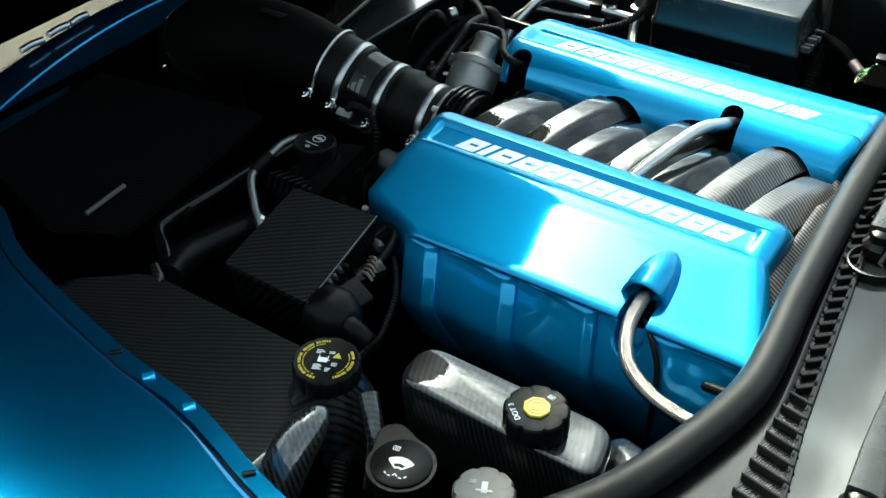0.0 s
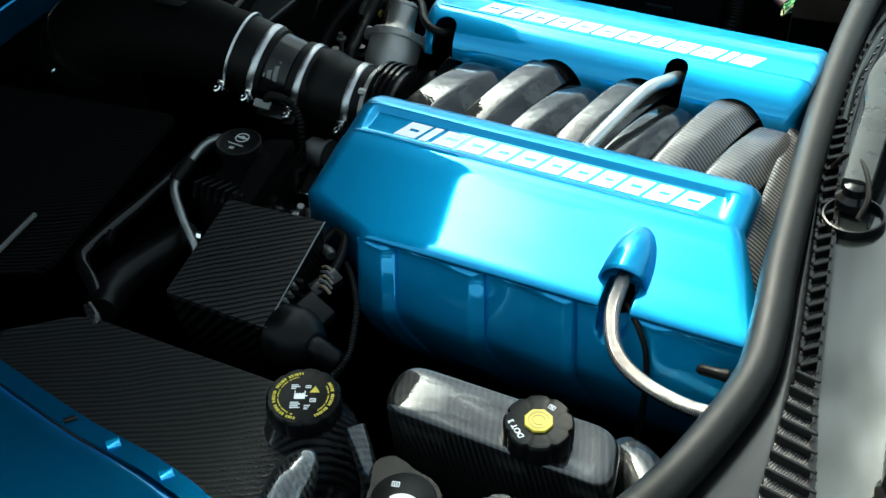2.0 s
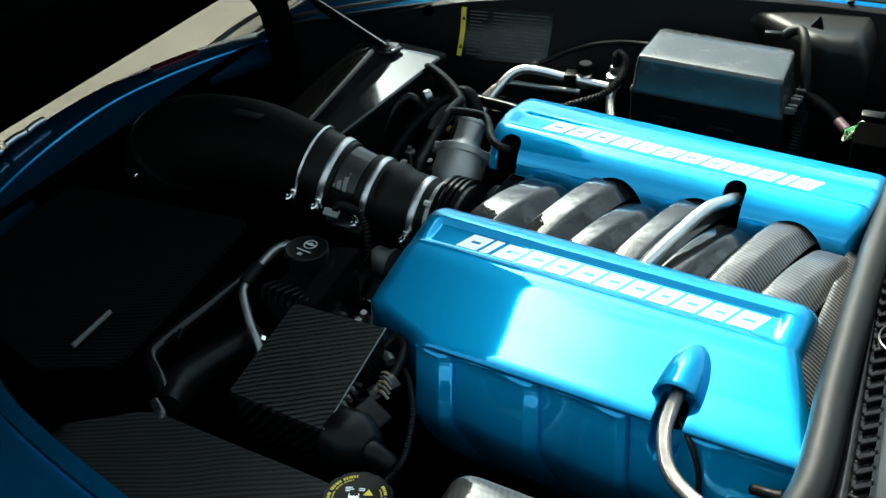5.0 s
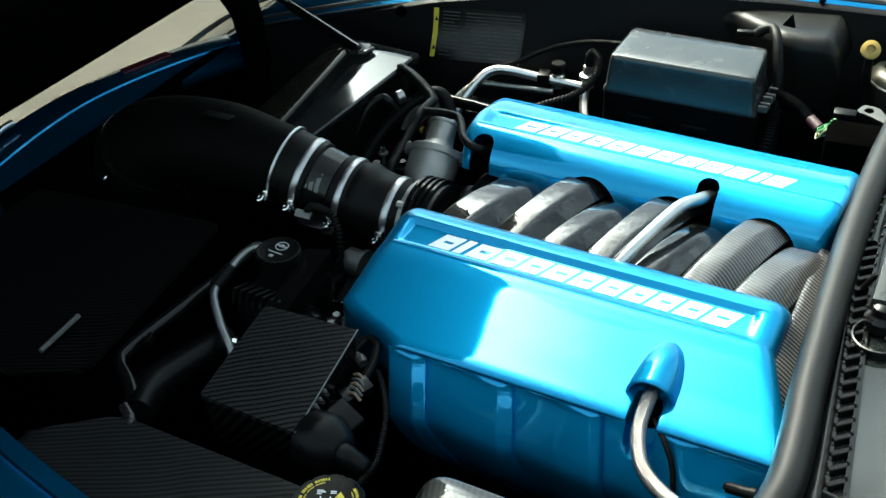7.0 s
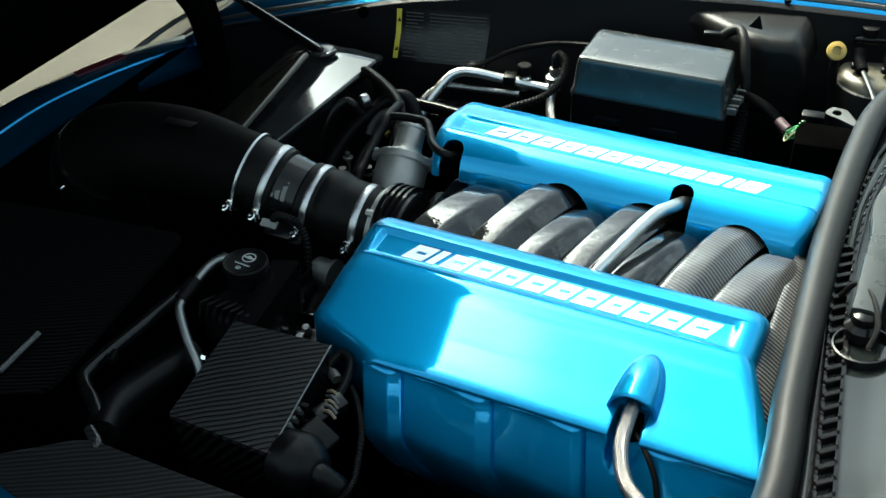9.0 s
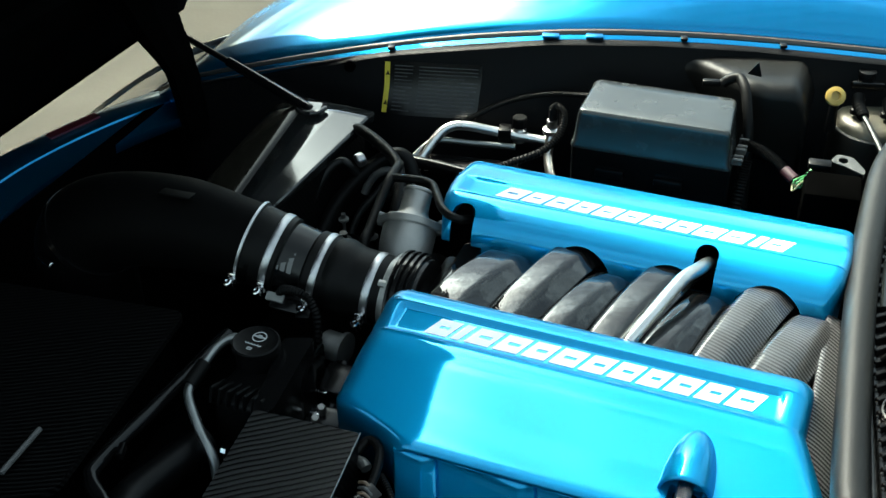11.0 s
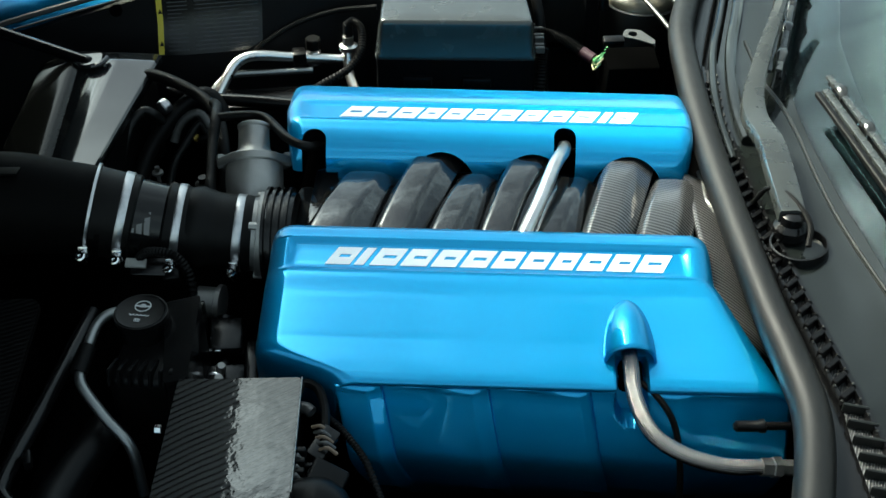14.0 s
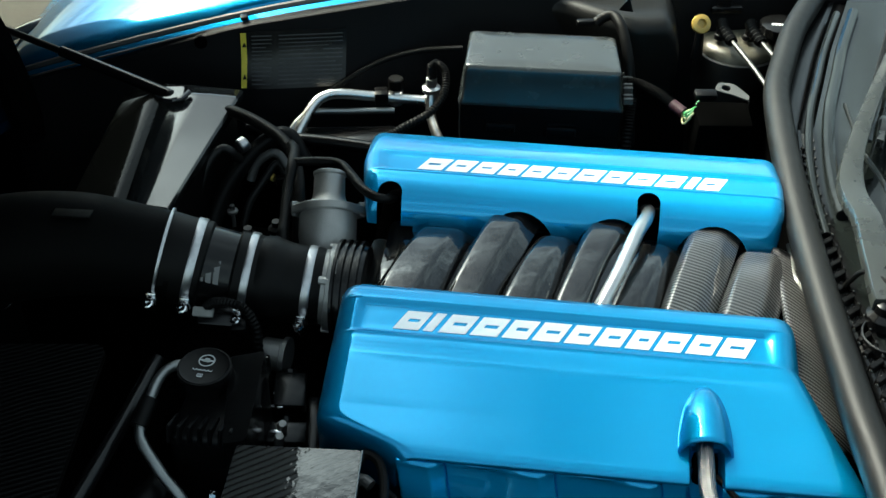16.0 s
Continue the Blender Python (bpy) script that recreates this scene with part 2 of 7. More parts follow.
DULL_METAL = material("dull_steel_tube", (0.22, 0.23, 0.23), 0.42, 1.0, vary=0.15)
CARBON_SLICK = carbon_material("carbon_slick", (-0.25, 0.95, 0.2), 0.0060, light=0.014, dark=0.002, relief=0.008, ior=1.32, coat_rough=0.03, spec=0.15)
# reflection of the dark hood and ground, put into a brown-black colour
PANEL_MIRROR_DARK = material("panel_dark_mirroring", (0.0085, 0.0075, 0.0058), 0.12, coat=0.05, spec=0.08, vary=0.25, scale=60, rough_vary=0.2)
PANEL_SLICK = material("slick_dark_lacquer", (0.010, 0.0108, 0.0112), 0.10, coat=0.2, spec=0.35, vary=0.12, scale=25, rough_vary=0.3)
CAST = material("cast_aluminium", (0.25, 0.247, 0.24), 0.45, 0.8, vary=0.15, bump=0.4, bump_scale=600)
BRAID = braid_material("braided_steel", (0.68, 0.62, 0.58), 1.0, 0.22, turns=11.0, pitch=0.0046)
YELLOW = material("yellow_print", (0.50, 0.40, 0.03), 0.45, vary=0.05)
YELLOW_TOP = material("yellow_plastic", (0.30, 0.20, 0.04), 0.4, vary=0.1)
GREY_PRINT = material("grey_print", (0.42, 0.43, 0.44), 0.5, vary=0.1)
LABEL_PRINT = material("label_print", (0.024, 0.025, 0.027), 0.5, vary=0.2)
ARM = material("wiper_arm_paint", (0.020, 0.0225, 0.0215), 0.28, vary=0.2)
ARM_EDGE = material("worn_black_edge", (0.012, 0.0125, 0.012), 0.2, spec=0.6, vary=0.3, scale=200)
TANK = material("oil_tank_finish", (0.0035, 0.0034, 0.003), 0.5, 0.05, vary=0.3, scale=18)
CONCRETE = material("concrete", (0.050, 0.0475, 0.0405), 0.95, spec=0.0, vary=0.22, scale=2.2, bump=0.4, bump_scale=60)
PALE_WIRE = material("pale_wire", (0.30, 0.30, 0.16), 0.4)
GREEN = material("green_wire", (0.05, 0.25, 0.08), 0.4)
PURPLE = material("purple_tape", (0.022, 0.004, 0.008), 0.5)
LAMP_GLASS = material("headlight_lens", (0.10, 0.11, 0.12), 0.08, coat=1.0)
CLIP_GREY = material("worn_grey_clip", (0.045, 0.045, 0.044), 0.4, vary=0.3, scale=150)
TAN_LEAD = material("tan_lead", (0.11, 0.075, 0.05), 0.5, vary=0.2)
TYRE = material("tyre_rubber", (0.02, 0.02, 0.02), 0.7)
RED = material("red_print", (0.06, 0.003, 0.008), 0.4)


def glass_material(name):
    m = bpy.data.materials.new(name)
    m.use_nodes = True
    b = m.node_tree.nodes["Principled BSDF"]
    b.inputs["Base Color"].default_value = (0.55, 0.68, 0.66, 1)
    b.inputs["Transmission Weight"].default_value = 1.0
    b.inputs["Roughness"].default_value, b.inputs["IOR"].default_value = 0.01, 1.33
    return m


GLASS = glass_material("windscreen_glass")


# ---- mesh helpers ----
def thing(name, label, category, at=(0, 0, 0), group="", kind=""):
    ob = new(name)
    ob.location = at
    ob.empty_display_size = 0.02
    return tagged(ob, label, category, group, kind)


def finish(bm, angle=35):
    me = bpy.data.meshes.new("mesh")
    bmesh.ops.recalc_face_normals(bm, faces=bm.faces)
    bm.to_mesh(me)
    bm.free()
    me.shade_smooth()
    me.set_sharp_from_angle(angle=radians(angle))
    return me


def part(name, bm, mat, parent=None, label="", angle=35):
    me = bm if isinstance(bm, bpy.types.Mesh) else finish(bm, angle)
    me.materials.append(mat)
    ob = new(name, me)
    if parent is not None:
        ob.parent = parent
        root = parent
        off = Vector(parent.location)
        while root.parent is not None:
            root = root.parent
            off += Vector(root.location)
        ob.location = -off
    return tagged(ob, label) if label else ob


def piece(name, bm, mat, label, category, group="", kind="", angle=35):
    """A thing that is one mesh."""
    return tagged(part(name, bm, mat, angle=angle), label, category, group, kind)


def box(bm, centre, size, rot=(0, 0, 0), bevel=0.003, segs=2):
    r = bmesh.ops.create_cube(bm, size=1.0)
    vs = r["verts"]
    bmesh.ops.scale(bm, vec=size, verts=vs)
    if bevel:
        es = list({e for v in vs for e in v.link_edges})
        vs = list({v for f in bmesh.ops.bevel(bm, geom=es, offset=bevel, segments=segs, affect="EDGES", profile=0.5)["faces"] for v in f.verts} | {v for v in vs if v.is_valid})
    m = pose(*centre, *rot)
    bmesh.ops.transform(bm, matrix=m, verts=vs)
    return bm


def ring_frame(d):
    d = d.normalized()
    a = Vector((0, 0, 1)) if abs(d.z) < 0.9 else Vector((1, 0, 0))
    u = d.cross(a).normalized()
    return u, u.cross(d).normalized()


def skin(bm, rings, closed=True, caps=True):
    """Faces between rings of points."""
    vv = [[bm.verts.new(p) for p in r] for r in rings]
    k = len(vv[0])
    for a, b in zip(vv, vv[1:]):
        for i in range(k if closed else k - 1):
            j = (i + 1) % k
            bm.faces.new((a[i], a[j], b[j], b[i]))
    if caps and closed:
        bm.faces.new(list(reversed(vv[0])))
        bm.faces.new(vv[-1])
    return vv


def lathe(bm, base, axis, profile, segs=32, wobble=None):
    """Rings of (distance along the axis, radius)."""
    base, axis = Vector(base), Vector(axis).normalized()
    u, v = ring_frame(axis)
    rings = []
    for h, r in profile:
        ring = []
        for i in range(segs):
            a = 2 * math.pi * i / segs
            rr = r * (wobble(a, h) if wobble else 1.0)
            ring.append(base + axis * h + (u * math.cos(a) + v * math.sin(a)) * rr)
        rings.append(ring)
    skin(bm, rings)
    return bm


def smooth_path(pts, n=8):
    """Catmull-Rom through the points."""
    p = [Vector(q) for q in pts]
    p = [p[0] * 2 - p[1]] + p + [p[-1] * 2 - p[-2]]
    out = []
    for i in range(1, len(p) - 2):
        for k in range(n):
            t = k / n
            a, b, c, d = p[i - 1], p[i], p[i + 1], p[i + 2]
            out.append(0.5 * (2 * b + (c - a) * t + (2 * a - 5 * b + 4 * c - d) * t * t + (3 * b - a - 3 * c + d) * t ** 3))
    out.append(p[-2])
    return out


def tube(bm, pts, r, segs=12, n=8, ribs=0, rib_depth=0.0, squash=1.0):
    """A round hose along a smooth path; r a radius or a list over the points given; ribs: corrugations for its whole length."""
    path = smooth_path(pts, n if not ribs else max(n, int(ribs * 4 / max(1, len(pts) - 1))))
    k = len(path)
    rad = r if isinstance(r, (list, tuple)) else [r] * len(pts)
    u = ring_frame(path[1] - path[0])[0]
    rings = []
    for i, q in enumerate(path):
        d = (path[min(i + 1, k - 1)] - path[max(i - 1, 0)]).normalized()
        u = (u - d * u.dot(d)).normalized()
        v = d.cross(u)
        f = i / (k - 1) * (len(rad) - 1)
        a = int(min(f, len(rad) - 2)) if len(rad) > 1 else 0
        rr = rad[a] + (rad[min(a + 1, len(rad) - 1)] - rad[a]) * (f - a)
        if ribs:
            rr += rib_depth * math.sin(i / (k - 1) * ribs * 2 * math.pi)
        rings.append([q + (u * math.cos(t) * squash + v * math.sin(t)) * rr for t in (2 * math.pi * j / segs for j in range(segs))])
    skin(bm, rings)
    return bm


def map_sleeve(me, segs, path):
    """Lay a map along a tube's skin: length in metres, turn from 0 to 1."""
    run_to = [0.0]
    for a, b in zip(path, path[1:]):
        run_to.append(run_to[-1] + (b - a).length)
    layer = me.uv_layers.new(name="sleeve")
    for poly in me.polygons:
        js = [me.loops[i].vertex_index % segs for i in poly.loop_indices]
        wrap = max(js) - min(js) > segs / 2
        for i, j in zip(poly.loop_indices, js):
            k = me.loops[i].vertex_index // segs
            layer.data[i].uv = (run_to[min(k, len(run_to) - 1)], (segs if wrap and j == 0 else j) / segs)
    return me


def slab(bm, outline, thick, up=(0, 0, 1)):
    """A plate from a loop of points, thickened against up."""
    up = Vector(up).normalized()
    top = [bm.verts.new(Vector(p)) for p in outline]
    low = [bm.verts.new(Vector(p) - up * thick) for p in outline]
    k = len(top)
    bm.faces.new(top)
    bm.faces.new(list(reversed(low)))
    for i in range(k):
        j = (i + 1) % k
        bm.faces.new((top[i], low[i], low[j], top[j]))
    return bm


def rounded(outline, radius, n=5):
    """A loop of points with its corners rounded."""
    out = []
    k = len(outline)
    pts = [Vector(p) for p in outline]
    for i in range(k):
        a, b, c = pts[i - 1], pts[i], pts[(i + 1) % k]
        r = min(radius, (a - b).length * 0.45, (c - b).length * 0.45)
        p, q = b + (a - b).normalized() * r, b + (c - b).normalized() * r
        for j in range(n + 1):
            t = j / n
            out.append(p * (1 - t) ** 2 + b * 2 * t * (1 - t) + q * t * t)
    return out


def curve(x, pts):
    """A smooth value through (x, value) pairs."""
    if x <= pts[0][0]:
        return pts[0][1]
    for (a, va), (b, vb) in zip(pts, pts[1:]):
        if x <= b:
            t = (x - a) / (b - a)
            return va + (vb - va) * t * t * (3 - 2 * t)
    return pts[-1][1]


def spline(x, pts):
    """A rounded curve through (x, value) pairs."""
    if x <= pts[0][0]:
        return pts[0][1]
    k = len(pts)
    for i in range(k - 1):
        (a, va), (b, vb) = pts[i], pts[i + 1]
        if x <= b:
            t, w = (x - a) / (b - a), b - a
            ma = (vb - pts[i - 1][1]) / (b - pts[i - 1][0]) if i else (vb - va) / w
            mb = (pts[i + 2][1] - va) / (pts[i + 2][0] - a) if i + 2 < k else (vb - va) / w
            return (2 * t ** 3 - 3 * t ** 2 + 1) * va + (t ** 3 - 2 * t ** 2 + t) * w * ma + (3 * t ** 2 - 2 * t ** 3) * vb + (t ** 3 - t ** 2) * w * mb
    return pts[-1][1]


def line(x, pts):
    if x <= pts[0][0]:
        return pts[0][1]
    for (a, va), (b, vb) in zip(pts, pts[1:]):
        if x <= b:
            return va + (vb - va) * (x - a) / (b - a)
    return pts[-1][1]


def step(a, b, x):
    t = min(1, max(0, (x - a) / (b - a)))
    return t * t * (3 - 2 * t)


# ---- ground and far surroundings ----
bm = bmesh.new()
bmesh.ops.create_grid(bm, x_segments=8, y_segments=8, size=300)
piece("ground", bm, CONCRETE, "sunlit tan concrete parking ground", "ground", kind="structure")

# ---- engine bay tub ----
bm = bmesh.new()
box(bm, (-0.3, 0.0, 0.40), (1.5, 1.5, 0.02), bevel=0)
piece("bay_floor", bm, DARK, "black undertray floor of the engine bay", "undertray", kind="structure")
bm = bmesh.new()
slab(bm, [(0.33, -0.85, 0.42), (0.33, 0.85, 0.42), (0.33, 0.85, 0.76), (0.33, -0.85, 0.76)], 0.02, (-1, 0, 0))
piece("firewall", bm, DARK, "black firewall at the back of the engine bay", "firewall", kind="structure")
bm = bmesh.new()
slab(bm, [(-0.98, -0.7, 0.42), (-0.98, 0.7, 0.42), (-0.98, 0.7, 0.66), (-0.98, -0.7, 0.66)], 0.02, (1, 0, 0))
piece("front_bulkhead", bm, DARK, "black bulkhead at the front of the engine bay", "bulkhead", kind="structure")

# ---- car body round the bay ----
FAR_LIP_Y = [(-1.06, 0.53), (-0.90, 0.47), (-0.545, 0.565), (-0.275, 0.632), (-0.1, 0.69), (0.05, 0.74), (0.3, 0.80), (0.9, 0.86)]
FAR_LIP_Z = [(-1.06, 0.63), (-0.90, 0.725), (-0.545, 0.803), (-0.275, 0.838), (-0.1, 0.838), (0.05, 0.83), (0.3, 0.815), (0.9, 0.80)]
NEAR_LIP_Y = [(-1.06, -0.42), (-0.80, -0.50), (-0.62, -0.548), (-0.5, -0.61), (-0.263, -0.669), (-0.137, -0.689), (0.0, -0.73), (0.35, -0.80), (0.9, -0.86)]
NEAR_LIP_Z = [(-1.06, 0.61), (-0.80, 0.74), (-0.62, 0.78), (-0.5, 0.80), (-0.263, 0.808), (-0.137, 0.814), (0.0, 0.815), (0.35, 0.815), (0.9, 0.80)]


FAR_CROWN = [(-1.06, 0.60), (-0.96, 0.71), (-0.69, 0.83), (-0.26, 0.903), (0.1, 0.892), (0.37, 0.862), (0.9, 0.82)]
NEAR_CROWN = [(-1.06, 0.615), (-0.80, 0.75), (-0.5, 0.812), (-0.26, 0.822), (0.0, 0.826), (0.37, 0.825), (0.9, 0.81)]


def fender(side, lip_y, lip_z, crown_z, label, gap=0.034):
    """Front wing: inner lip, rubber gap, crowned top and outer flank."""
    ob = thing("fender", label, "car fender", (0, side * 0.9, 0.4))
    xs = [-1.06 + 1.96 * i / 48 for i in range(49)]
    rows = []
    for x in xs:
        y0, z0 = spline(x, lip_y) + side * gap, spline(x, lip_z) + 0.006 * (gap > 0.03)
        out = side * 0.98
        crown = spline(x, crown_z)
        w = out - y0
        prof = []
        prof.append((y0, z0 - 0.020))
        prof.append((y0, z0 - 0.004))
        for t in (0.02, 0.06, 0.12, 0.2, 0.3, 0.4, 0.5, 0.6, 0.7, 0.78):
            top = z0 + (crown - z0) * math.sin(min(1, t / 0.62) * math.pi / 2)
            prof.append((y0 + w * t, top - max(0, t - 0.62) ** 2 * 0.35))
        zt = prof[-1][1]
        for a in (0.25, 0.5, 0.75, 1.0):
            prof.append((y0 + w * (0.78 + 0.22 * math.sin(a * math.pi / 2)), zt - 0.13 * (1 - math.cos(a * math.pi / 2))))
        prof.append((out, 0.45))
        prof.append((out - side * 0.02, 0.25))
        rows.append([Vector((x, y, z)) for y, z in prof])
    bm = bmesh.new()
    skin(bm, rows, closed=False)
    me = finish(bm, 50)
    p = part("panel", me, BODY_BLUE, ob)
    md = p.modifiers.new("thickness", "SOLIDIFY")
    md.thickness, md.offset = 0.004, 0
    bm = bmesh.new()
    rings = []
    for x in xs:
        y0, z0 = spline(x, lip_y), spline(x, lip_z)
        a = side
        rings.append([Vector((x, y0 - a * (0.0005 if gap > 0.03 else 0.004), z0 - 0.03)), Vector((x, y0 - a * (0.0005 if gap > 0.03 else 0.004), z0 - (0.004 if gap > 0.03 else 0.002))), Vector((x, y0 + a * (gap - 0.026 if gap > 0.03 else gap - 0.004), z0)), Vector((x, y0 + a * (gap - 0.022 if gap > 0.03 else gap - 0.003), z0 - 0.012)), Vector((x, y0 + a * gap, z0 - 0.014)), Vector((x, y0 + a * gap, z0 - 0.03))])
    skin(bm, rings)
    part("inner_lip", bm, BODY_BLUE, ob)
    bm = bmesh.new()
    tube(bm, [(x, spline(x, lip_y) + side * (gap - 0.010 if gap > 0.03 else gap - 0.002), spline(x, lip_z) - (0.003 if gap > 0.03 else 0.006)) for x in xs[::3]], 0.0070 if gap > 0.03 else 0.003, 8, 3)
    # far strip paler than the near one: the sun on it is coloured in
    part("weatherstrip", bm, STRIP if side > 0 else RUBBER, ob, "rubber weatherstrip coloured grey for sunlight" if side > 0 else "black rubber weatherstrip")
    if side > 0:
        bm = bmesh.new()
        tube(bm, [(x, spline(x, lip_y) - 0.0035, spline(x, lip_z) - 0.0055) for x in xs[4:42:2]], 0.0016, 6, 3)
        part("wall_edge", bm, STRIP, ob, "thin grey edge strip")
    return ob


far_fender = fender(1, FAR_LIP_Y, FAR_LIP_Z, FAR_CROWN, "glossy metallic blue car fender in full sun")
near_fender = fender(-1, NEAR_LIP_Y, NEAR_LIP_Z, NEAR_CROWN, "metallic blue car fender shaded by the open hood", 0.020)
for x in (-0.545, -0.275, -0.204, -0.06, 0.1):
    bm = bmesh.new()
    y, z = line(x, FAR_LIP_Y), line(x, FAR_LIP_Z)
    box(bm, (x, y + 0.002, z + 0.002), (0.03 if x in (-0.275, -0.204) else 0.012, 0.014, 0.006), (0, 0, 15), 0.002)
    part("clip", bm, BODY_BLUE if x in (-0.275, -0.204) else BLACK, far_fender)
for x, w, m in ((-0.263, 0.010, BLACK), (-0.205, 0.019, BLUE), (-0.137, 0.019, BLUE), (-0.03, 0.010, BLACK)):
    bm = bmesh.new()
    y, z = line(x, NEAR_LIP_Y), line(x, NEAR_LIP_Z)
    box(bm, (x, y - 0.007, z + 0.0008), (w * 0.55, 0.013, 0.003), (-8, 6, -38), 0.001)
    part("clip", bm, m, near_fender)
# dark headlight glass set into the front of the far wing
bm = bmesh.new()
rows = []
for i in range(9):
    u = i / 8
    row = []
    for j in range(7):
        v = j / 6
        x = -1.30 + 0.42 * u
        y = 0.62 + 0.30 * v + 0.05 * u
        row.append(Vector((x, y, 0.50 + 0.24 * u - 0.10 * v * v + 0.03 * math.sin(u * math.pi))))
    rows.append(row)
skin(bm, rows, closed=False)
hl = part("headlight", bm, LAMP_GLASS, far_fender, "dark tinted headlight lens")
md = hl.modifiers.new("thickness", "SOLIDIFY")
md.thickness = 0.01

# front nose: rim of the bumper at the front of the bay
nose = thing("front_bumper", "metallic blue front bumper below the open hood", "bumper", (-1.2, 0.1, 0.3))
RIM = [(-0.86, -0.62), (-0.95, -0.44), (-1.03, -0.22), (-1.075, -0.03), (-1.087, 0.14), (-1.065, 0.27), (-1.02, 0.40), (-0.96, 0.52), (-0.90, 0.62)]
rim = smooth_path([(x, y, 0.66) for x, y in RIM], 6)
bm = bmesh.new()
rings = []
for i, p in enumerate(rim):
    d = (rim[min(i + 1, len(rim) - 1)] - rim[max(i - 1, 0)]).normalized()
    o = Vector((-d.y, d.x, 0))
    rings.append([p + o * a + Vector((0, 0, b)) for a, b in ((-0.068, -0.022), (-0.067, -0.005), (-0.004, -0.002), (-0.0025, 0.001), (0.0, 0.002), (0.02, 0.002), (0.08, -0.012), (0.22, -0.10), (0.32, -0.25), (0.34, -0.45))])
skin(bm, rings, closed=False)
sh = part("shell", bm, BODY_BLUE, nose)
md = sh.modifiers.new("thickness", "SOLIDIFY")
md.thickness, md.offset = 0.006, -1
for k, (x, y, ln) in enumerate(((-1.110, 0.018, 0.044), (-1.108, -0.033, 0.048), (-1.100, -0.10, 0.05))):
    bm = bmesh.new()
    a = radians(4 - 3 * k)
    dv = Vector((-math.sin(a), math.cos(a), 0)) * ln * 0.5
    tube(bm, [Vector((x - 0.030, y, 0.668)) - dv, Vector((x - 0.030, y, 0.670)), Vector((x - 0.030, y, 0.668)) + dv], 0.0065, 12, 3)
    part("clip", bm, ALUMINIUM, nose, "bright metal clip")
bm = bmesh.new()
slab(bm, [(-1.088, 0.28, 0.668), (-1.055, 0.38, 0.668), (-1.075, 0.39, 0.666), (-1.108, 0.29, 0.666)], 0.004)
part("badge", bm, RED, nose, "small red badge")

# hood: hinged at its front edge, standing open over the front of the bay
hood = thing("hood", "open blue hood with a black underside", "car hood", (-1.16, 0, 0.685))
HOOD_ANGLE, HOOD_LEN = 60.4, 1.355
ca, sa = math.cos(radians(HOOD_ANGLE)), math.sin(radians(HOOD_ANGLE))


def hood_point(w, y, lift=0.0):
    bulge = 0.05 * (1 - (y / 0.9) ** 2) * math.sin(min(1, w / HOOD_LEN) * math.pi)
    o = lift + bulge
    return Vector((-1.16 + w * ca - o * sa, y, 0.685 + w * sa + o * ca))


def hood_half(w):
    return curve(w, [(0, 0.84), (0.3, 0.84), (0.8, 0.74), (1.1, 0.66), (1.28, 0.58), (1.355, 0.40)])


for nm, lift, mat, shrink in (("outer_skin", 0.03, BODY_BLUE, 0.0), ("underside", 0.0, HOOD_BLACK, 0.012)):
    bm = bmesh.new()
    rows = []
    for i in range(33):
        w = HOOD_LEN * i / 32
        h = hood_half(w) - shrink
        rows.append([hood_point(w, h * (-1 + 2 * j / 20), lift) for j in range(21)])
    skin(bm, rows, closed=False)
    p = part(nm, bm, mat, hood, "black hood lining" if nm == "underside" else "")
    md = p.modifiers.new("thickness", "SOLIDIFY")
    md.thickness, md.offset = 0.012, 0
bm = bmesh.new()
for s in (-1, 1):
    pts = [hood_point(0.44, s * 0.53, 0.02), hood_point(0.30, s * 0.50, -0.03), (-0.968, s * 0.468, 0.845), (-0.915, s * 0.455, 0.755), (-0.895, s * 0.455, 0.62)]
    tube(bm, pts, [0.115, 0.092, 0.050, 0.030, 0.028], 8, 6)
    arm = part("hinge_arm", bm, HOOD_BLACK, hood, "black hood hinge arm")
    bm = bmesh.new()
bm.free()
# front lip of the hood ahead of the bumper, added to block sky reflections
bm = bmesh.new()
rows = []
for i in range(7):
    t = i / 6
    rows.append([Vector((-1.16 - 0.36 * t, y, 0.702 - 0.185 * t + 0.06 * step(0.2, 0.8, y))) for y in [-0.84 + 1.68 * j / 12 for j in range(13)]])
skin(bm, rows, closed=False)
p = part("front_lip_blocker", bm, HOOD_BLACK, hood, "black hood edge added to block sky reflections")
md = p.modifiers.new("thickness", "SOLIDIFY")
md.thickness, md.offset = 0.008, 1
for a, b in ((0.16, 0.12), (0.66, 0.16), (1.10, 0.10)):
    bm = bmesh.new()
    rows = []
    for j in range(21):
        y = 0.5 * (-1 + 2 * j / 20)
        rows.append([hood_point(a + t, y, -q) for t, q in ((0, 0.0), (0.02, 0.022), (b - 0.02, 0.022), (b, 0.0))])
    skin(bm, rows, closed=True)
    part("stiffener", bm, HOOD_BLACK, hood)

# gas strut of the hood
strut = thing("gas_strut", "black gas strut holding the hood open", "gas strut", (-0.62, 0.39, 0.755))
bm = bmesh.new()
tube(bm, [(-0.622, 0.392, 0.757), (-0.82, 0.47, 0.775)], 0.009, 12, 1)
part("cylinder", bm, BLACK_GLOSS, strut)
bm = bmesh.new()
tube(bm, [(-0.82, 0.47, 0.775), (-0.96, 0.52, 0.79)], 0.006, 12, 1)
part("rod", bm, BLACK, strut)
bm = bmesh.new()
bmesh.ops.create_uvsphere(bm, u_segments=16, v_segments=10, radius=0.0085, matrix=Matrix.Translation((-0.62, 0.391, 0.757)))
part("ball_joint", bm, BLACK, strut)

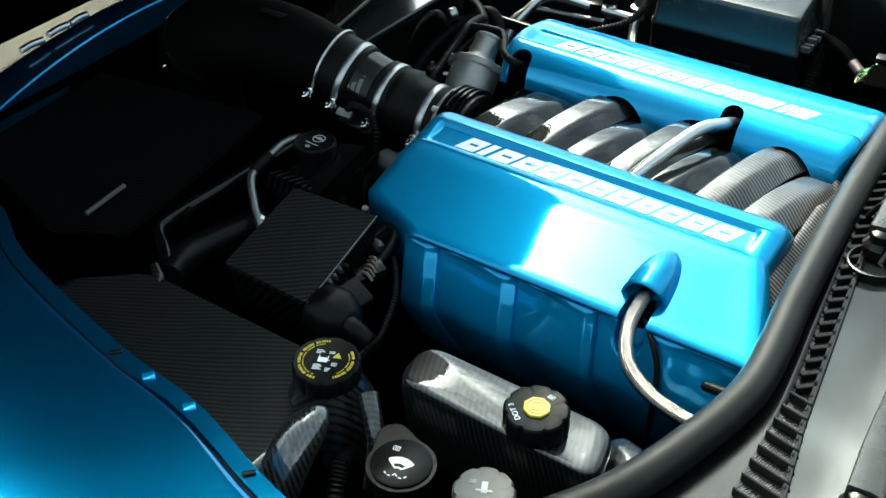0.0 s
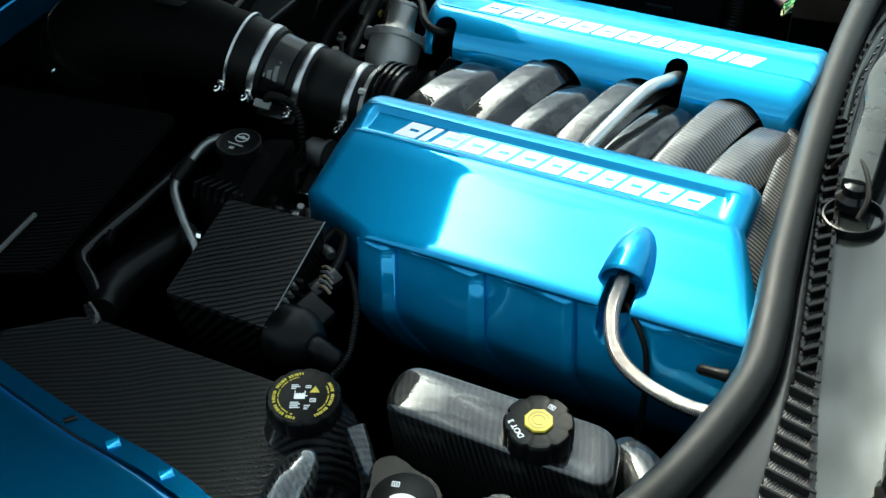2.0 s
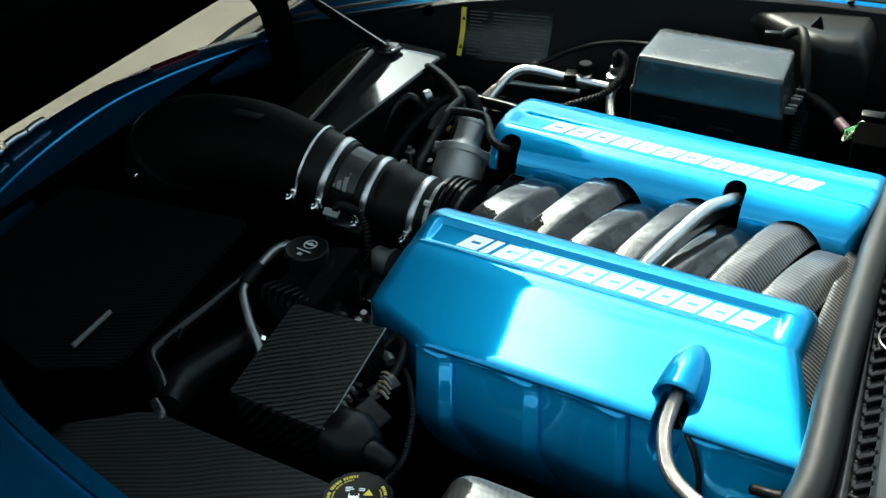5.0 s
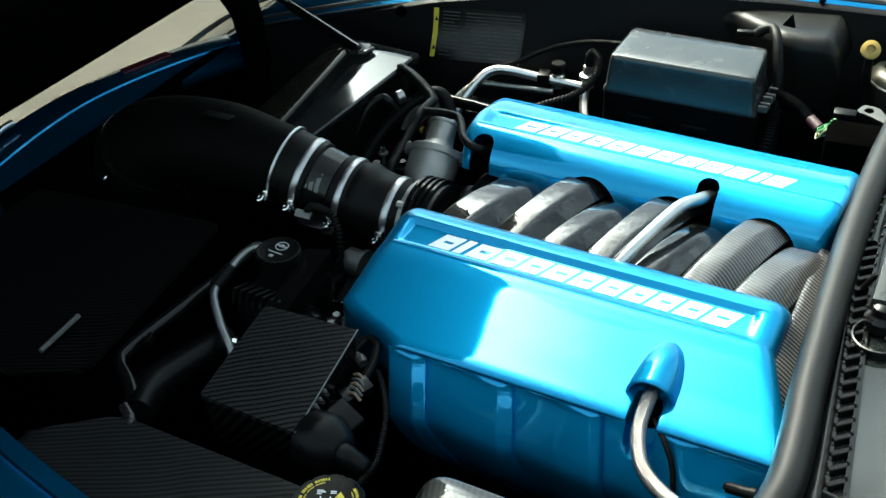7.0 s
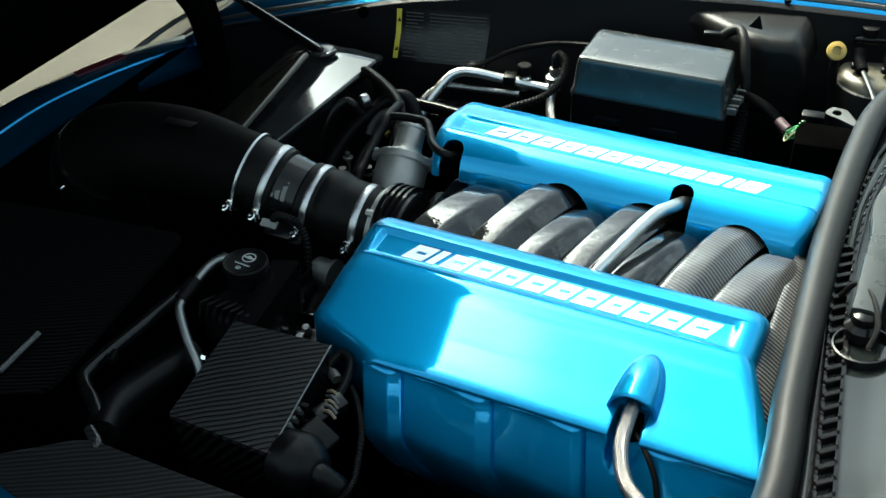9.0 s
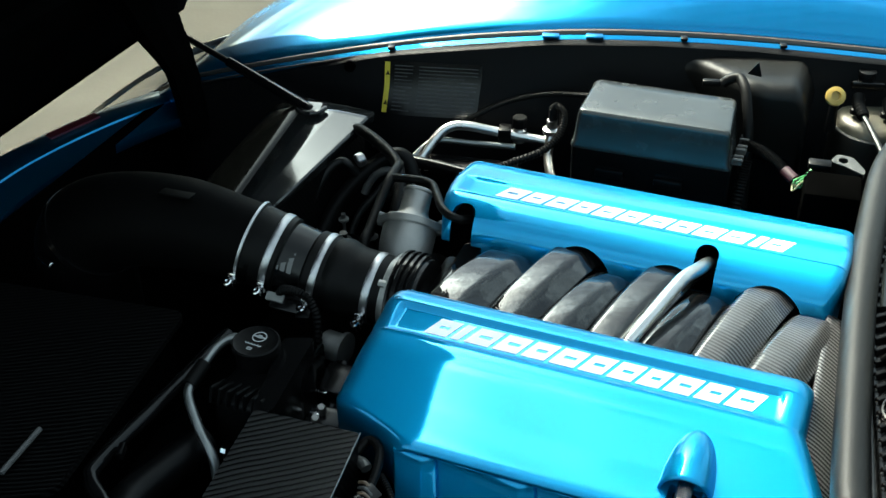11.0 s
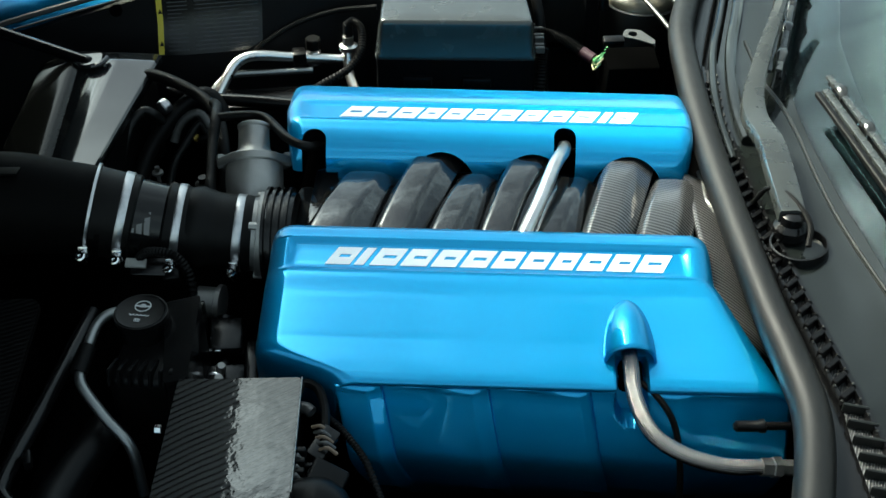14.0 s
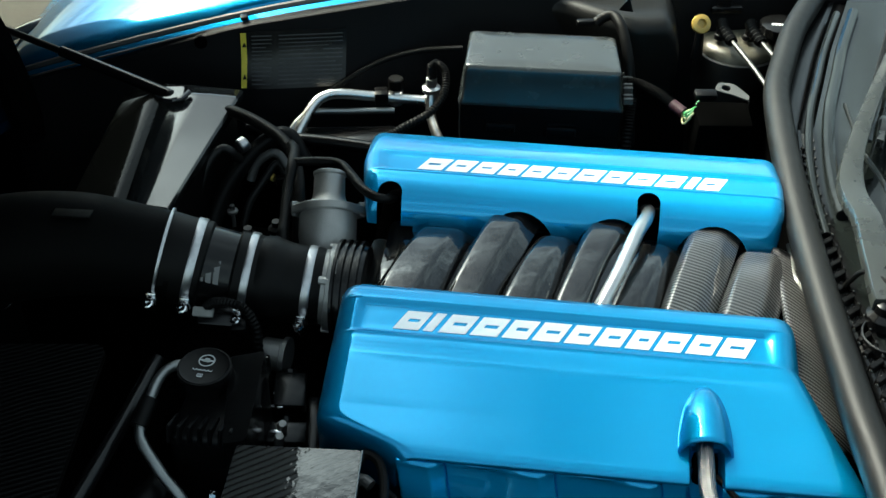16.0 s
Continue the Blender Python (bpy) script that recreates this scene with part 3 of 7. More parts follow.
# ---- far inner wall with the warning label ----
bm = bmesh.new()
rows = []
for i in range(49):
    x = -0.95 + 1.56 * i / 48
    y, z = line(x, FAR_LIP_Y), line(x, FAR_LIP_Z)
    w = line(x, [(-0.95, -0.02), (-0.5, -0.055), (-0.3, -0.045), (0.0, -0.05), (0.35, -0.05)])
    rows.append([Vector((x, y - 0.0025, z - 0.007)), Vector((x, y - 0.010, z - 0.011)), Vector((x, y + w * 0.4, z - 0.06)), Vector((x, y + w, z - 0.13)), Vector((x, y + w - 0.01, z - 0.20)), Vector((x, y + w - 0.03, 0.42))])
skin(bm, rows, closed=False)
ob = piece("inner_fender_wall", bm, PANEL, "dark grey plastic inner fender wall", "inner fender", kind="structure")
md = ob.modifiers.new("thickness", "SOLIDIFY")
md.thickness, md.offset = 0.006, 1


def far_wall(x, z, proud=0.0):
    """A point on the far inner wall."""
    y0, z0 = line(x, FAR_LIP_Y), line(x, FAR_LIP_Z)
    w = line(x, [(-0.95, -0.02), (-0.5, -0.055), (-0.3, -0.045), (0.0, -0.05), (0.35, -0.05)])
    d = z0 - z
    y = line(d, [(0.016, y0 - 0.012), (0.06, y0 + w * 0.4), (0.13, y0 + w), (0.20, y0 + w - 0.01)])
    return Vector((x, y - proud, z))


def wall_patch(bm, x0, x1, z0, z1, proud, nx=4, nz=4):
    rows = [[far_wall(x0 + (x1 - x0) * i / nx, z0 + (z1 - z0) * j / nz, proud) for j in range(nz + 1)] for i in range(nx + 1)]
    vv = skin(bm, rows, closed=False)
    return bm


label = thing("warning_label", "black sticker with a yellow warning bar and fine print", "warning label", far_wall(-0.46, 0.70, 0.004))
bm = bmesh.new()
wall_patch(bm, -0.548, -0.380, 0.700, 0.790, 0.0085)
part("sheet", bm, BLACK_GLOSS, label)
bm = bmesh.new()
wall_patch(bm, -0.547, -0.538, 0.702, 0.788, 0.0095)
part("warning_bar", bm, YELLOW, label, "yellow warning bar")
for z in (0.765, 0.715):
    bm = bmesh.new()
    slab(bm, [far_wall(-0.545, z, 0.0102), far_wall(-0.538, z, 0.0102), far_wall(-0.5415, z + 0.008, 0.0102)], 0.0004, (0, -1, 0))
    part("warning_triangle", bm, BLACK, label)
bm = bmesh.new()
for c, (a, b) in enumerate(((-0.530, -0.498), (-0.487, -0.386))):
    for r in range(13):
        z = 0.783 - r * 0.0062
        e = b - (0.004 + 0.02 * random.random()) * (r % 4 == 3)
        wall_patch(bm, a, e, z - 0.0018, z, 0.0095, 3, 1)
part("fine_print", bm, LABEL_PRINT, label, "lines of fine grey print")

# ---- windscreen, cowl and wipers ----
SEAL_PATH = [(0.05, -0.90, 0.80), (0.16, -0.70, 0.80), (0.215, -0.62, 0.80), (0.257, -0.55, 0.80), (0.289, -0.46, 0.80), (0.311, -0.36, 0.80), (0.308, -0.27, 0.80), (0.301, -0.20, 0.80), (0.291, -0.03, 0.80), (0.285, 0.12, 0.80), (0.284, 0.25, 0.80), (0.286, 0.36, 0.80), (0.292, 0.45, 0.80), (0.312, 0.54, 0.80), (0.345, 0.66, 0.80), (0.40, 0.80, 0.80)]
weather = thing("cowl_weatherstrip", "thick black rubber weatherstrip along the cowl edge", "weatherstrip", (0.29, 0, 0.78))
bm = bmesh.new()
tube(bm, SEAL_PATH, 0.0195, 20, 8)
part("bulb", bm, SEAL, weather)
bm = bmesh.new()
tube(bm, [(x - 0.004, y, z - 0.022) for x, y, z in SEAL_PATH], 0.0075, 8, 8)
part("mounting_flange", bm, RUBBER, weather, "black rubber clip-on flange")
seal = smooth_path(SEAL_PATH, 8)


def seal_x(y):
    for a, b in zip(seal, seal[1:]):
        if a.y <= y <= b.y:
            return a.x + (b.x - a.x) * (y - a.y) / (b.y - a.y)
    return seal[-1].x if y > seal[-1].y else seal[0].x


def strip_x(y):
    return line(y, [(-0.9, 0.40), (-0.5, 0.382), (-0.37, 0.360), (-0.20, 0.340), (0.0, 0.316), (0.10, 0.309), (0.2, 0.307), (0.35, 0.318), (0.6, 0.38), (0.8, 0.44)])


def cowl_height(x, y):
    """Cowl and windscreen: a shallow valley, then the rising glass."""
    d = x - strip_x(y)
    z = 0.795 + 0.12 * max(0, d)
    if d > 0.03:
        z += 1.6 * (min(d, 0.13) - 0.03) ** 2
    return z + 0.32 * max(0, d - 0.13)


bm = bmesh.new()
rows = []
for i in range(61):
    y = -0.9 + 1.7 * i / 60
    a, b = seal_x(y), strip_x(y) - 0.008
    rows.append([Vector((a + 0.006, y, 0.74)), Vector((a + 0.010, y, 0.784))] + [Vector((a + 0.010 + (b - a - 0.010) * t, y, 0.784 + 0.006 * t)) for t in (0.34, 0.67, 1.0)])
skin(bm, rows, closed=False)
ob = piece("cowl_panel", bm, BLACK_GLOSS, "glossy black plastic cowl panel beside the seal", "cowl", kind="structure")
md = ob.modifiers.new("thickness", "SOLIDIFY")
md.thickness, md.offset = 0.004, -1

# slotted vent strip: open frame with cross bars, dark gauze under it
vent = thing("cowl_vent", "black slotted air vent strip along the cowl", "air vent", (0.34, -0.1, 0.785))
for nm, off, wd, hi, ya in (("inner_rail", -0.006, 0.0035, 0.797, -0.33), ("outer_rail", 0.012, 0.005, 0.802, -0.85)):
    bm = bmesh.new()
    rows = []
    for i in range(81):
        y = ya + (0.35 - ya) * i / 80
        x = strip_x(y) + off
        rows.append([Vector((x - wd / 2, y, hi - 0.012)), Vector((x - wd / 2, y, hi)), Vector((x + wd / 2, y, hi)), Vector((x + wd / 2, y, hi - 0.012))])
    skin(bm, rows)
    part(nm, bm, BLACK_GLOSS, vent)
bar_bm = bmesh.new()
box(bar_bm, (0, 0, 0), (0.024, 0.0066, 0.010), (0, 0, 0), 0.001, 1)
bar_me = finish(bar_bm)
ridge_bm = bmesh.new()
box(ridge_bm, (0, 0, 0.001), (0.024, 0.0034, 0.012), (0, 0, 0), 0.001, 1)
ridge_me = finish(ridge_bm)
ridge_me.materials.append(COWL)
for i in range(44):
    y = -0.62 + 0.0215 * i
    ob = part("cross_bar", bar_me, BLACK, vent) if i == 0 else new("cross_bar", bar_me)
    if i:
        ob.parent = vent
    if y < -0.335:
        ob.data = ridge_me
    wide = line(y, [(-0.62, 3.1), (-0.47, 2.0), (-0.39, 1.4), (-0.33, 1.0)])
    ob.location = Vector((strip_x(y) + 0.003 - 0.010 * (wide - 1), y, 0.797)) - Vector(vent.location)
    ob.rotation_euler = (0, 0, radians(42 if wide < 1.05 else -12))
    ob.scale = (wide, 1, 1)
tooth_bm = bmesh.new()
box(tooth_bm, (0, 0, 0), (0.0036, 0.0046, 0.009), (0, 0, 0), 0.0016, 1)
tooth_me = finish(tooth_bm)
tooth_me.materials.append(ARM_EDGE)
for i in range(44):
    y = -0.62 + 0.0215 * i
    for off, hi, ya, dy in ((-0.0065, 0.7950, -0.33, -0.010), (0.0105, 0.8000, -0.85, 0.010)):
        if y > ya:
            ob = new("tooth", tooth_me)
            ob.parent = vent
            ob.location = Vector((strip_x(y + dy) + off, y + dy, hi)) - Vector(vent.location)
            ob.rotation_euler = (0, 0, radians(35))
bm = bmesh.new()
rows = []
for i in range(61):
    y = -0.7 + 1.05 * i / 60
    w = line(y, [(-0.62, 0.062), (-0.47, 0.041), (-0.39, 0.029), (-0.33, 0.018)])
    x = strip_x(y)
    rows.append([Vector((x + 0.012 - w, y, 0.7915)), Vector((x + 0.012, y, 0.7915))])
skin(bm, rows, closed=False)
GAUZE = carbon_material("gauze", (0.92, -0.38, 0.0), 0.0026, light=0.07, dark=0.004, coat=0.0, cross=(0.38, 0.92, 0.0), relief=0.6)
part("gauze", bm, GAUZE, vent, "fine grey wire gauze")

bm = bmesh.new()
rows = []
for i in range(61):
    y = -0.9 + 1.75 * i / 60
    x = strip_x(y)
    rows.append([Vector((x - 0.016, y, 0.783)), Vector((x + 0.020, y, 0.783))])
skin(bm, rows, closed=False)
ob = piece("cowl_channel", bm, BLACK, "black drain channel under the cowl vent", "cowl", kind="structure")
md = ob.modifiers.new("thickness", "SOLIDIFY")
md.thickness, md.offset = 0.003, -1
for k, (off, r, lift) in enumerate(((0.004, 0.006, 0.0), (0.030, 0.009, 0.004))):
    bm = bmesh.new()
    tube(bm, [(strip_x(y) + off, y, 0.800 + lift) for y in (0.10 + 0.04 * k, 0.2, 0.3, 0.4, 0.5, 0.6, 0.72)], r, 10, 5)
    piece("cowl_ridge", bm, COWL_GLOSS, "glossy grey ridge along the far end of the cowl", "cowl trim")
bm = bmesh.new()
rows = []
for i in range(61):
    y = -0.9 + 1.8 * i / 60
    x0 = strip_x(y) + 0.014
    rows.append([Vector((x0, y, 0.77))] + [Vector((x0 + t, y, cowl_height(x0 + t, y))) for t in (0.0, 0.02, 0.04, 0.06, 0.08, 0.095)] + [Vector((x0 + t, y, cowl_height(x0 + t, y) - 0.006)) for t in (0.10, 0.13, 0.17)])
skin(bm, rows, closed=False)
ob = piece("windscreen_surround", bm, COWL_GLOSS, "glossy dark grey panel at the foot of the windscreen", "cowl", kind="structure")
md = ob.modifiers.new("thickness", "SOLIDIFY")
md.thickness, md.offset = 0.004, -1

wind = thing("windscreen", "tinted car windscreen sloping back from the cowl", "windscreen", (0.5, 0, 0.84))
bm = bmesh.new()
rows = []
for i in range(41):
    y = -0.75 + 1.5 * i / 40
    x0 = strip_x(y) + 0.109
    rows.append([Vector((x0 + t, y, cowl_height(x0 + t, y) + 0.001)) for t in (-0.004, 0.05, 0.1, 0.2, 0.3, 0.45, 0.6)])
skin(bm, rows, closed=False)
p = part("pane", bm, GLASS, wind)
md = p.modifiers.new("thickness", "SOLIDIFY")
md.use_rim = False
md.thickness, md.offset = 0.003, -1
bm = bmesh.new()
rows = []
for i in range(41):
    y = -0.75 + 1.5 * i / 40
    x0 = strip_x(y) + 0.109
    rows.append([Vector((x0 + t, y, cowl_height(x0 + t, y) - 0.12 - 0.1 * t)) for t in (0.0, 0.15, 0.3, 0.6)])
skin(bm, rows, closed=False)
DASH = material("dashboard_grey", (0.085, 0.097, 0.095), 0.8, vary=0.08, scale=6)
piece("dashboard", bm, DASH, "grey dashboard top behind the windscreen", "dashboard", kind="structure")


def on_screen(x, y, lift=0.0):
    return Vector((x, y, cowl_height(x, y) + lift))


bm = bmesh.new()
tube(bm, [on_screen(x, y, 0.002) for x, y in ((0.385, 0.42), (0.386, 0.30), (0.397, 0.218), (0.402, 0.143), (0.405, 0.045), (0.412, -0.05), (0.428, -0.16), (0.455, -0.32), (0.478, -0.52))], 0.0024, 8, 8)
part("lower_gasket", bm, COWL, wind, "pale grey rubber edge along the foot of the glass")


def wiper(pivot, elbow, tip, blade_a, blade_b, label):
    ob = thing("windscreen_wiper", label, "wiper", pivot)
    bm = bmesh.new()
    lathe(bm, Vector(pivot) - Vector((0, 0, 0.01)), (0, 0, 1), [(0, 0.020), (0.012, 0.020), (0.018, 0.014), (0.028, 0.013), (0.031, 0.008)], 20)
    part("pivot_cap", bm, BLACK_GLOSS, ob)
    bm = bmesh.new()
    way = smooth_path([Vector(pivot) + Vector((0, 0, 0.018)), (Vector(pivot) + Vector(elbow)) * 0.5 + Vector((0, 0, 0.014)), elbow, tip], 8)
    rings = []
    for i, q in enumerate(way):
        d = (way[min(i + 1, len(way) - 1)] - way[max(i - 1, 0)]).normalized()
        u = d.cross(Vector((0, 0, 1))).normalized()
        w = line(i / (len(way) - 1), [(0, 0.016), (0.2, 0.0175), (0.6, 0.0165), (0.72, 0.012), (1, 0.006)])
        rings.append([q + u * (w * a) + Vector((0, 0, b)) for a, b in ((-1, -0.010), (-1, 0.003), (-0.9, 0.006), (0.2, 0.0075), (0.9, 0.004), (1, 0.001), (1, -0.010))])
    skin(bm, rings)
    part("arm", bm, ARM, ob, "dark grey wiper arm")
    bm = bmesh.new()
    a, b = Vector(blade_a), Vector(blade_b)
    d = (b - a).normalized()
    across = d.cross(Vector((0, 0, 1))).normalized()
    if across.x > 0:
        across = -across
    tube(bm, [a, a.lerp(b, 0.5) + Vector((0, 0, 0.003)), b], [0.003, 0.0055, 0.003], 8, 6, squash=0.7)
    part("blade", bm, RUBBER, ob, "black rubber wiping edge")
    for nm, off, lift, wd, th, mat, lab in (("spine", 0.004, 0.012, 0.0042, 0.0022, ARM, "dark grey metal spine"), ("side_rail", 0.018, 0.008, 0.0050, 0.0026, ARM, "grey side rail"), ("lower_rail", 0.028, 0.004, 0.0040, 0.003, RUBBER, "")):
        bm = bmesh.new()
        rings = []
        for i in range(13):
            q = a.lerp(b, i / 12 * (1.0 if nm == "spine" else 0.94)) + across * off + Vector((0, 0, lift + 0.003 * math.sin(math.pi * i / 12)))
            rings.append([q + across * (wd * e) + Vector((0, 0, th * f)) for e, f in ((-1, -1), (-1, 0.6), (-0.6, 1), (0.6, 1), (1, 0.6), (1, -1))])
        skin(bm, rings)
        part(nm, bm, mat, ob, lab)
    for t, ln in ((0.10, 0.020), (0.30, 0.016), (0.52, 0.034), (0.74, 0.016), (0.92, 0.018)):
        c = a.lerp(b, t) + across * 0.004 + Vector((0, 0, 0.017))
        bm = bmesh.new()
        rings = []
        for i in range(7):
            u = -1 + i / 3
            q = c + d * (ln * u) - Vector((0, 0, 0.007 * abs(u) ** 3))
            w = 0.0068 - 0.0016 * abs(u)
            rings.append([q + across * (w * e) + Vector((0, 0, 0.004 * f)) for e, f in ((-1, -1), (-1, 0.5), (-0.6, 1), (0.6, 1), (1, 0.5), (1, -1))])
        skin(bm, rings)
        br = part("bridge", bm, ARM_EDGE, ob, "worn black claw bridge")
        bm = bmesh.new()
        lathe(bm, c - across * 0.008, across, [(0, 0.0022), (0.0005, 0.003), (0.0155, 0.003), (0.016, 0.0022)], 10)
        part("rivet", bm, ARM_EDGE, br)
    return ob


wiper((0.350, -0.06, 0.812), (0.350, 0.20, 0.845), (0.46, 0.50, 0.90), on_screen(0.40, 0.26, 0.02), on_screen(0.52, 0.66, 0.02), "dark grey wiper arm lying along the cowl with its black blade")
hooked = wiper((0.455, -0.48, 0.838), (0.446, -0.30, 0.846), (0.436, -0.167, 0.846), on_screen(0.512, -0.30, 0.02), on_screen(0.452, 0.21, 0.02), "black wiper blade resting on the windscreen glass")
bm = bmesh.new()
tube(bm, [(0.437, -0.185, 0.848), (0.437, -0.160, 0.852), (0.447, -0.135, 0.860), (0.464, -0.100, 0.868), (0.474, -0.084, 0.868), (0.480, -0.090, 0.862)], [0.0055, 0.005, 0.0045, 0.0045, 0.0045, 0.004], 12, 6, squash=1.3)
part("hook", bm, ARM, hooked, "grey hooked arm end")
well = thing("wiper_pivot_well", "round black recess round the wiper pivot", "cowl trim", (0.356, -0.085, 0.80))
bm = bmesh.new()
lathe(bm, (0.356, -0.085, 0.806), (-0.10, 0, 1), [(-0.02, 0.034), (0.0, 0.034), (0.003, 0.0335), (0.0035, 0.0315), (0.0, 0.030), (-0.012, 0.029), (-0.012, 0.001)], 40)
part("bezel", bm, BLACK_GLOSS, well)
bm = bmesh.new()
tube(bm, [(0.318, 0.0, 0.803), (0.333, -0.005, 0.83), (0.352, -0.035, 0.838), (0.366, -0.075, 0.83), (0.362, -0.10, 0.815)], 0.0035, 8, 8)
piece("washer_hose", bm, RUBBER, "thin black washer hose looped over the wiper pivot", "hose")

# ---- engine ----
YC = 0.025
PROFILE = [(0.068, 0.742), (0.069, 0.762), (0.076, 0.782), (0.088, 0.7965), (0.100, 0.8035), (0.112, 0.8055), (0.119, 0.8055), (0.1215, 0.8050), (0.1255, 0.8040),
           (0.134, 0.8021), (0.142, 0.8004), (0.150, 0.7987), (0.158, 0.7970), (0.1615, 0.7962), (0.1645, 0.7955), (0.172, 0.7950), (0.178, 0.7944), (0.184, 0.7936), (0.190, 0.7925), (0.196, 0.79115), (0.208, 0.7879),
           (0.22, 0.7847), (0.24, 0.7795), (0.258, 0.7749), (0.272, 0.7715), (0.285, 0.7684), (0.300, 0.7648), (0.3066, 0.7624), (0.3092, 0.7606),
           (0.3100, 0.7588), (0.3096, 0.7572), (0.3072, 0.7560), (0.3064, 0.7548), (0.3076, 0.7537), (0.3110, 0.7529), (0.3130, 0.7512), (0.3142, 0.747), (0.3174, 0.740), (0.3205, 0.734), (0.3237, 0.728), (0.3274, 0.721), (0.3363, 0.704), (0.3450, 0.688), (0.3476, 0.680), (0.3466, 0.670), (0.338, 0.645), (0.318, 0.605), (0.290, 0.56)]
FAR_PROFILE = [(0.070, 0.752), (0.071, 0.772), (0.076, 0.790), (0.085, 0.804), (0.097, 0.8130), (0.108, 0.8174), (0.1165, 0.8190), (0.1215, 0.8192), (0.1255, 0.8191),
               (0.134, 0.8188), (0.142, 0.8184), (0.150, 0.8179), (0.158, 0.8173), (0.1615, 0.8170), (0.1645, 0.8167), (0.172, 0.8155), (0.178, 0.8144), (0.184, 0.8132), (0.190, 0.8120), (0.196, 0.8107),
               (0.208, 0.8080), (0.220, 0.8050), (0.228, 0.8026), (0.234, 0.8000), (0.239, 0.7965), (0.243, 0.7915), (0.246, 0.785), (0.2485, 0.774), (0.250, 0.755), (0.251, 0.72)]



def refined(profile):
    """A profile with rounder inner edge and closer rows at the beads, the lip and the skirt."""
    arc_pts = smooth_path([(0.0, d, z) for d, z in profile[:8]], 5)
    out = [(q.y, q.z) for q in arc_pts[:-1]] + profile[7:]
    for q in (0.1178, 0.1195, 0.1203, 0.1665, 0.1675, 0.1685, 0.1700):
        if all(abs(q - p[0]) > 0.0002 for p in out):
            k = next(i for i, p in enumerate(out) if p[0] > q)
            out.insert(k, (q, line(q, out[:k + 1])))
    dense = [out[0]]
    for p, q in zip(out, out[1:]):
        near_slot = 0.255 < q[0] and 0.69 < q[1]
        k = max(1, math.ceil(math.hypot(q[0] - p[0], q[1] - p[1]) / 0.0028)) if near_slot else 1
        dense += [(p[0] + (q[0] - p[0]) * (i + 1) / k, p[1] + (q[1] - p[1]) * (i + 1) / k) for i in range(k)]
    return dense


PROFILE, FAR_PROFILE = refined(PROFILE), refined(FAR_PROFILE)
LEAN = 0.22
GROOVES = (-0.123, -0.009, 0.100)
PITCH = 0.1125


def cover_point(x, d, z, xf, xr, near):
    """Surface of a rail cover: d is the distance from the engine's middle."""
    # rolled bead round the recess
    for e in (0.1195, 0.1675):
        along = step(-0.25, -0.238, x) * (1 - step(0.223, 0.233, x)) if near else step(-0.268, -0.256, x) * (1 - step(0.253, 0.264, x))
        z += 0.0013 * max(0.0, 1 - ((d - e) / 0.0016) ** 2) * along
    if 0.120 <= d <= 0.1665:
        ends = step(-0.243, -0.232, x) * (1 - step(0.217, 0.227, x)) if near else step(-0.262, -0.250, x) * (1 - step(0.247, 0.258, x))
        rows = step(0.1210, 0.1262, d) * (1 - step(0.160, 0.1655, d))
        z -= ends * rows * line(d, [(0.1265, 0.0055 if near else 0.0042), (0.1615, 0.0020 if near else 0.0030)])
    if near:
        z0 = z
        if z < 0.7545 and d > 0.30:
            # each skirt panel starts set back behind a step and runs out to a strip turned the other way
            u = x - LEAN * (0.7545 - z)
            g = max([q for q in GROOVES if q <= u] or [GROOVES[0] - PITCH])
            d -= line(u - g, [(0.0, 0.0045), (0.0012, 0.0100), (PITCH - 0.0155, 0.0), (PITCH - 0.0135, 0.0002), (PITCH, 0.0045)]) * step(0.7545, 0.7515, z)
        # round-ended notch that lets the hose out
        run = d if z0 > 0.7590 else 0.3095 + (0.7590 - z0)
        t, e = abs(x - 0.147), max(0.0, run - 0.334)
        if run > 0.268 and e < 0.0175 and t < 0.0185:
            wide = 0.0185 * math.sqrt(1 - (e / 0.0175) ** 2)
            if t < wide:
                k = (1 - step(max(0.0, wide - 0.0035), wide, t)) * step(0.268, 0.284, run) * (1 - step(0.0140, 0.0175, e))
                d -= 0.021 * k
                z -= 0.012 * k * (1 if z0 > 0.7575 else 0)
    drop = 0.0
    for e, s in ((xf, 1), (xr, -1)):
        q = (x - e) * s
        roll = 0.024 if near else 0.017
        if q < roll:
            drop = max(drop, 0.80 * (roll - math.sqrt(max(0, roll ** 2 - (roll - q) ** 2))))
    return d, z - drop * (1 if z > 0.7535 else 0.0)


# stations along the cover, closer together at the grooves and the hose slot
FINE_X = [-0.22]
while FINE_X[-1] < 0.2085:
    q = FINE_X[-1]
    close = any(-0.018 < q - g < 0.030 for g in GROOVES) or 0.121 < q < 0.172
    FINE_X.append(q + (0.0014 if 0.121 < q < 0.175 else 0.0016 if close else 0.005))

EXACT = [g + q for g in GROOVES for q in (0.0, 0.0012)] + [g + PITCH - q for g in GROOVES[:2] for q in (0.0155, 0.0135)]
FINE_X = sorted([q for q in FINE_X if all(abs(q - e) > 0.0007 for e in EXACT)] + EXACT)


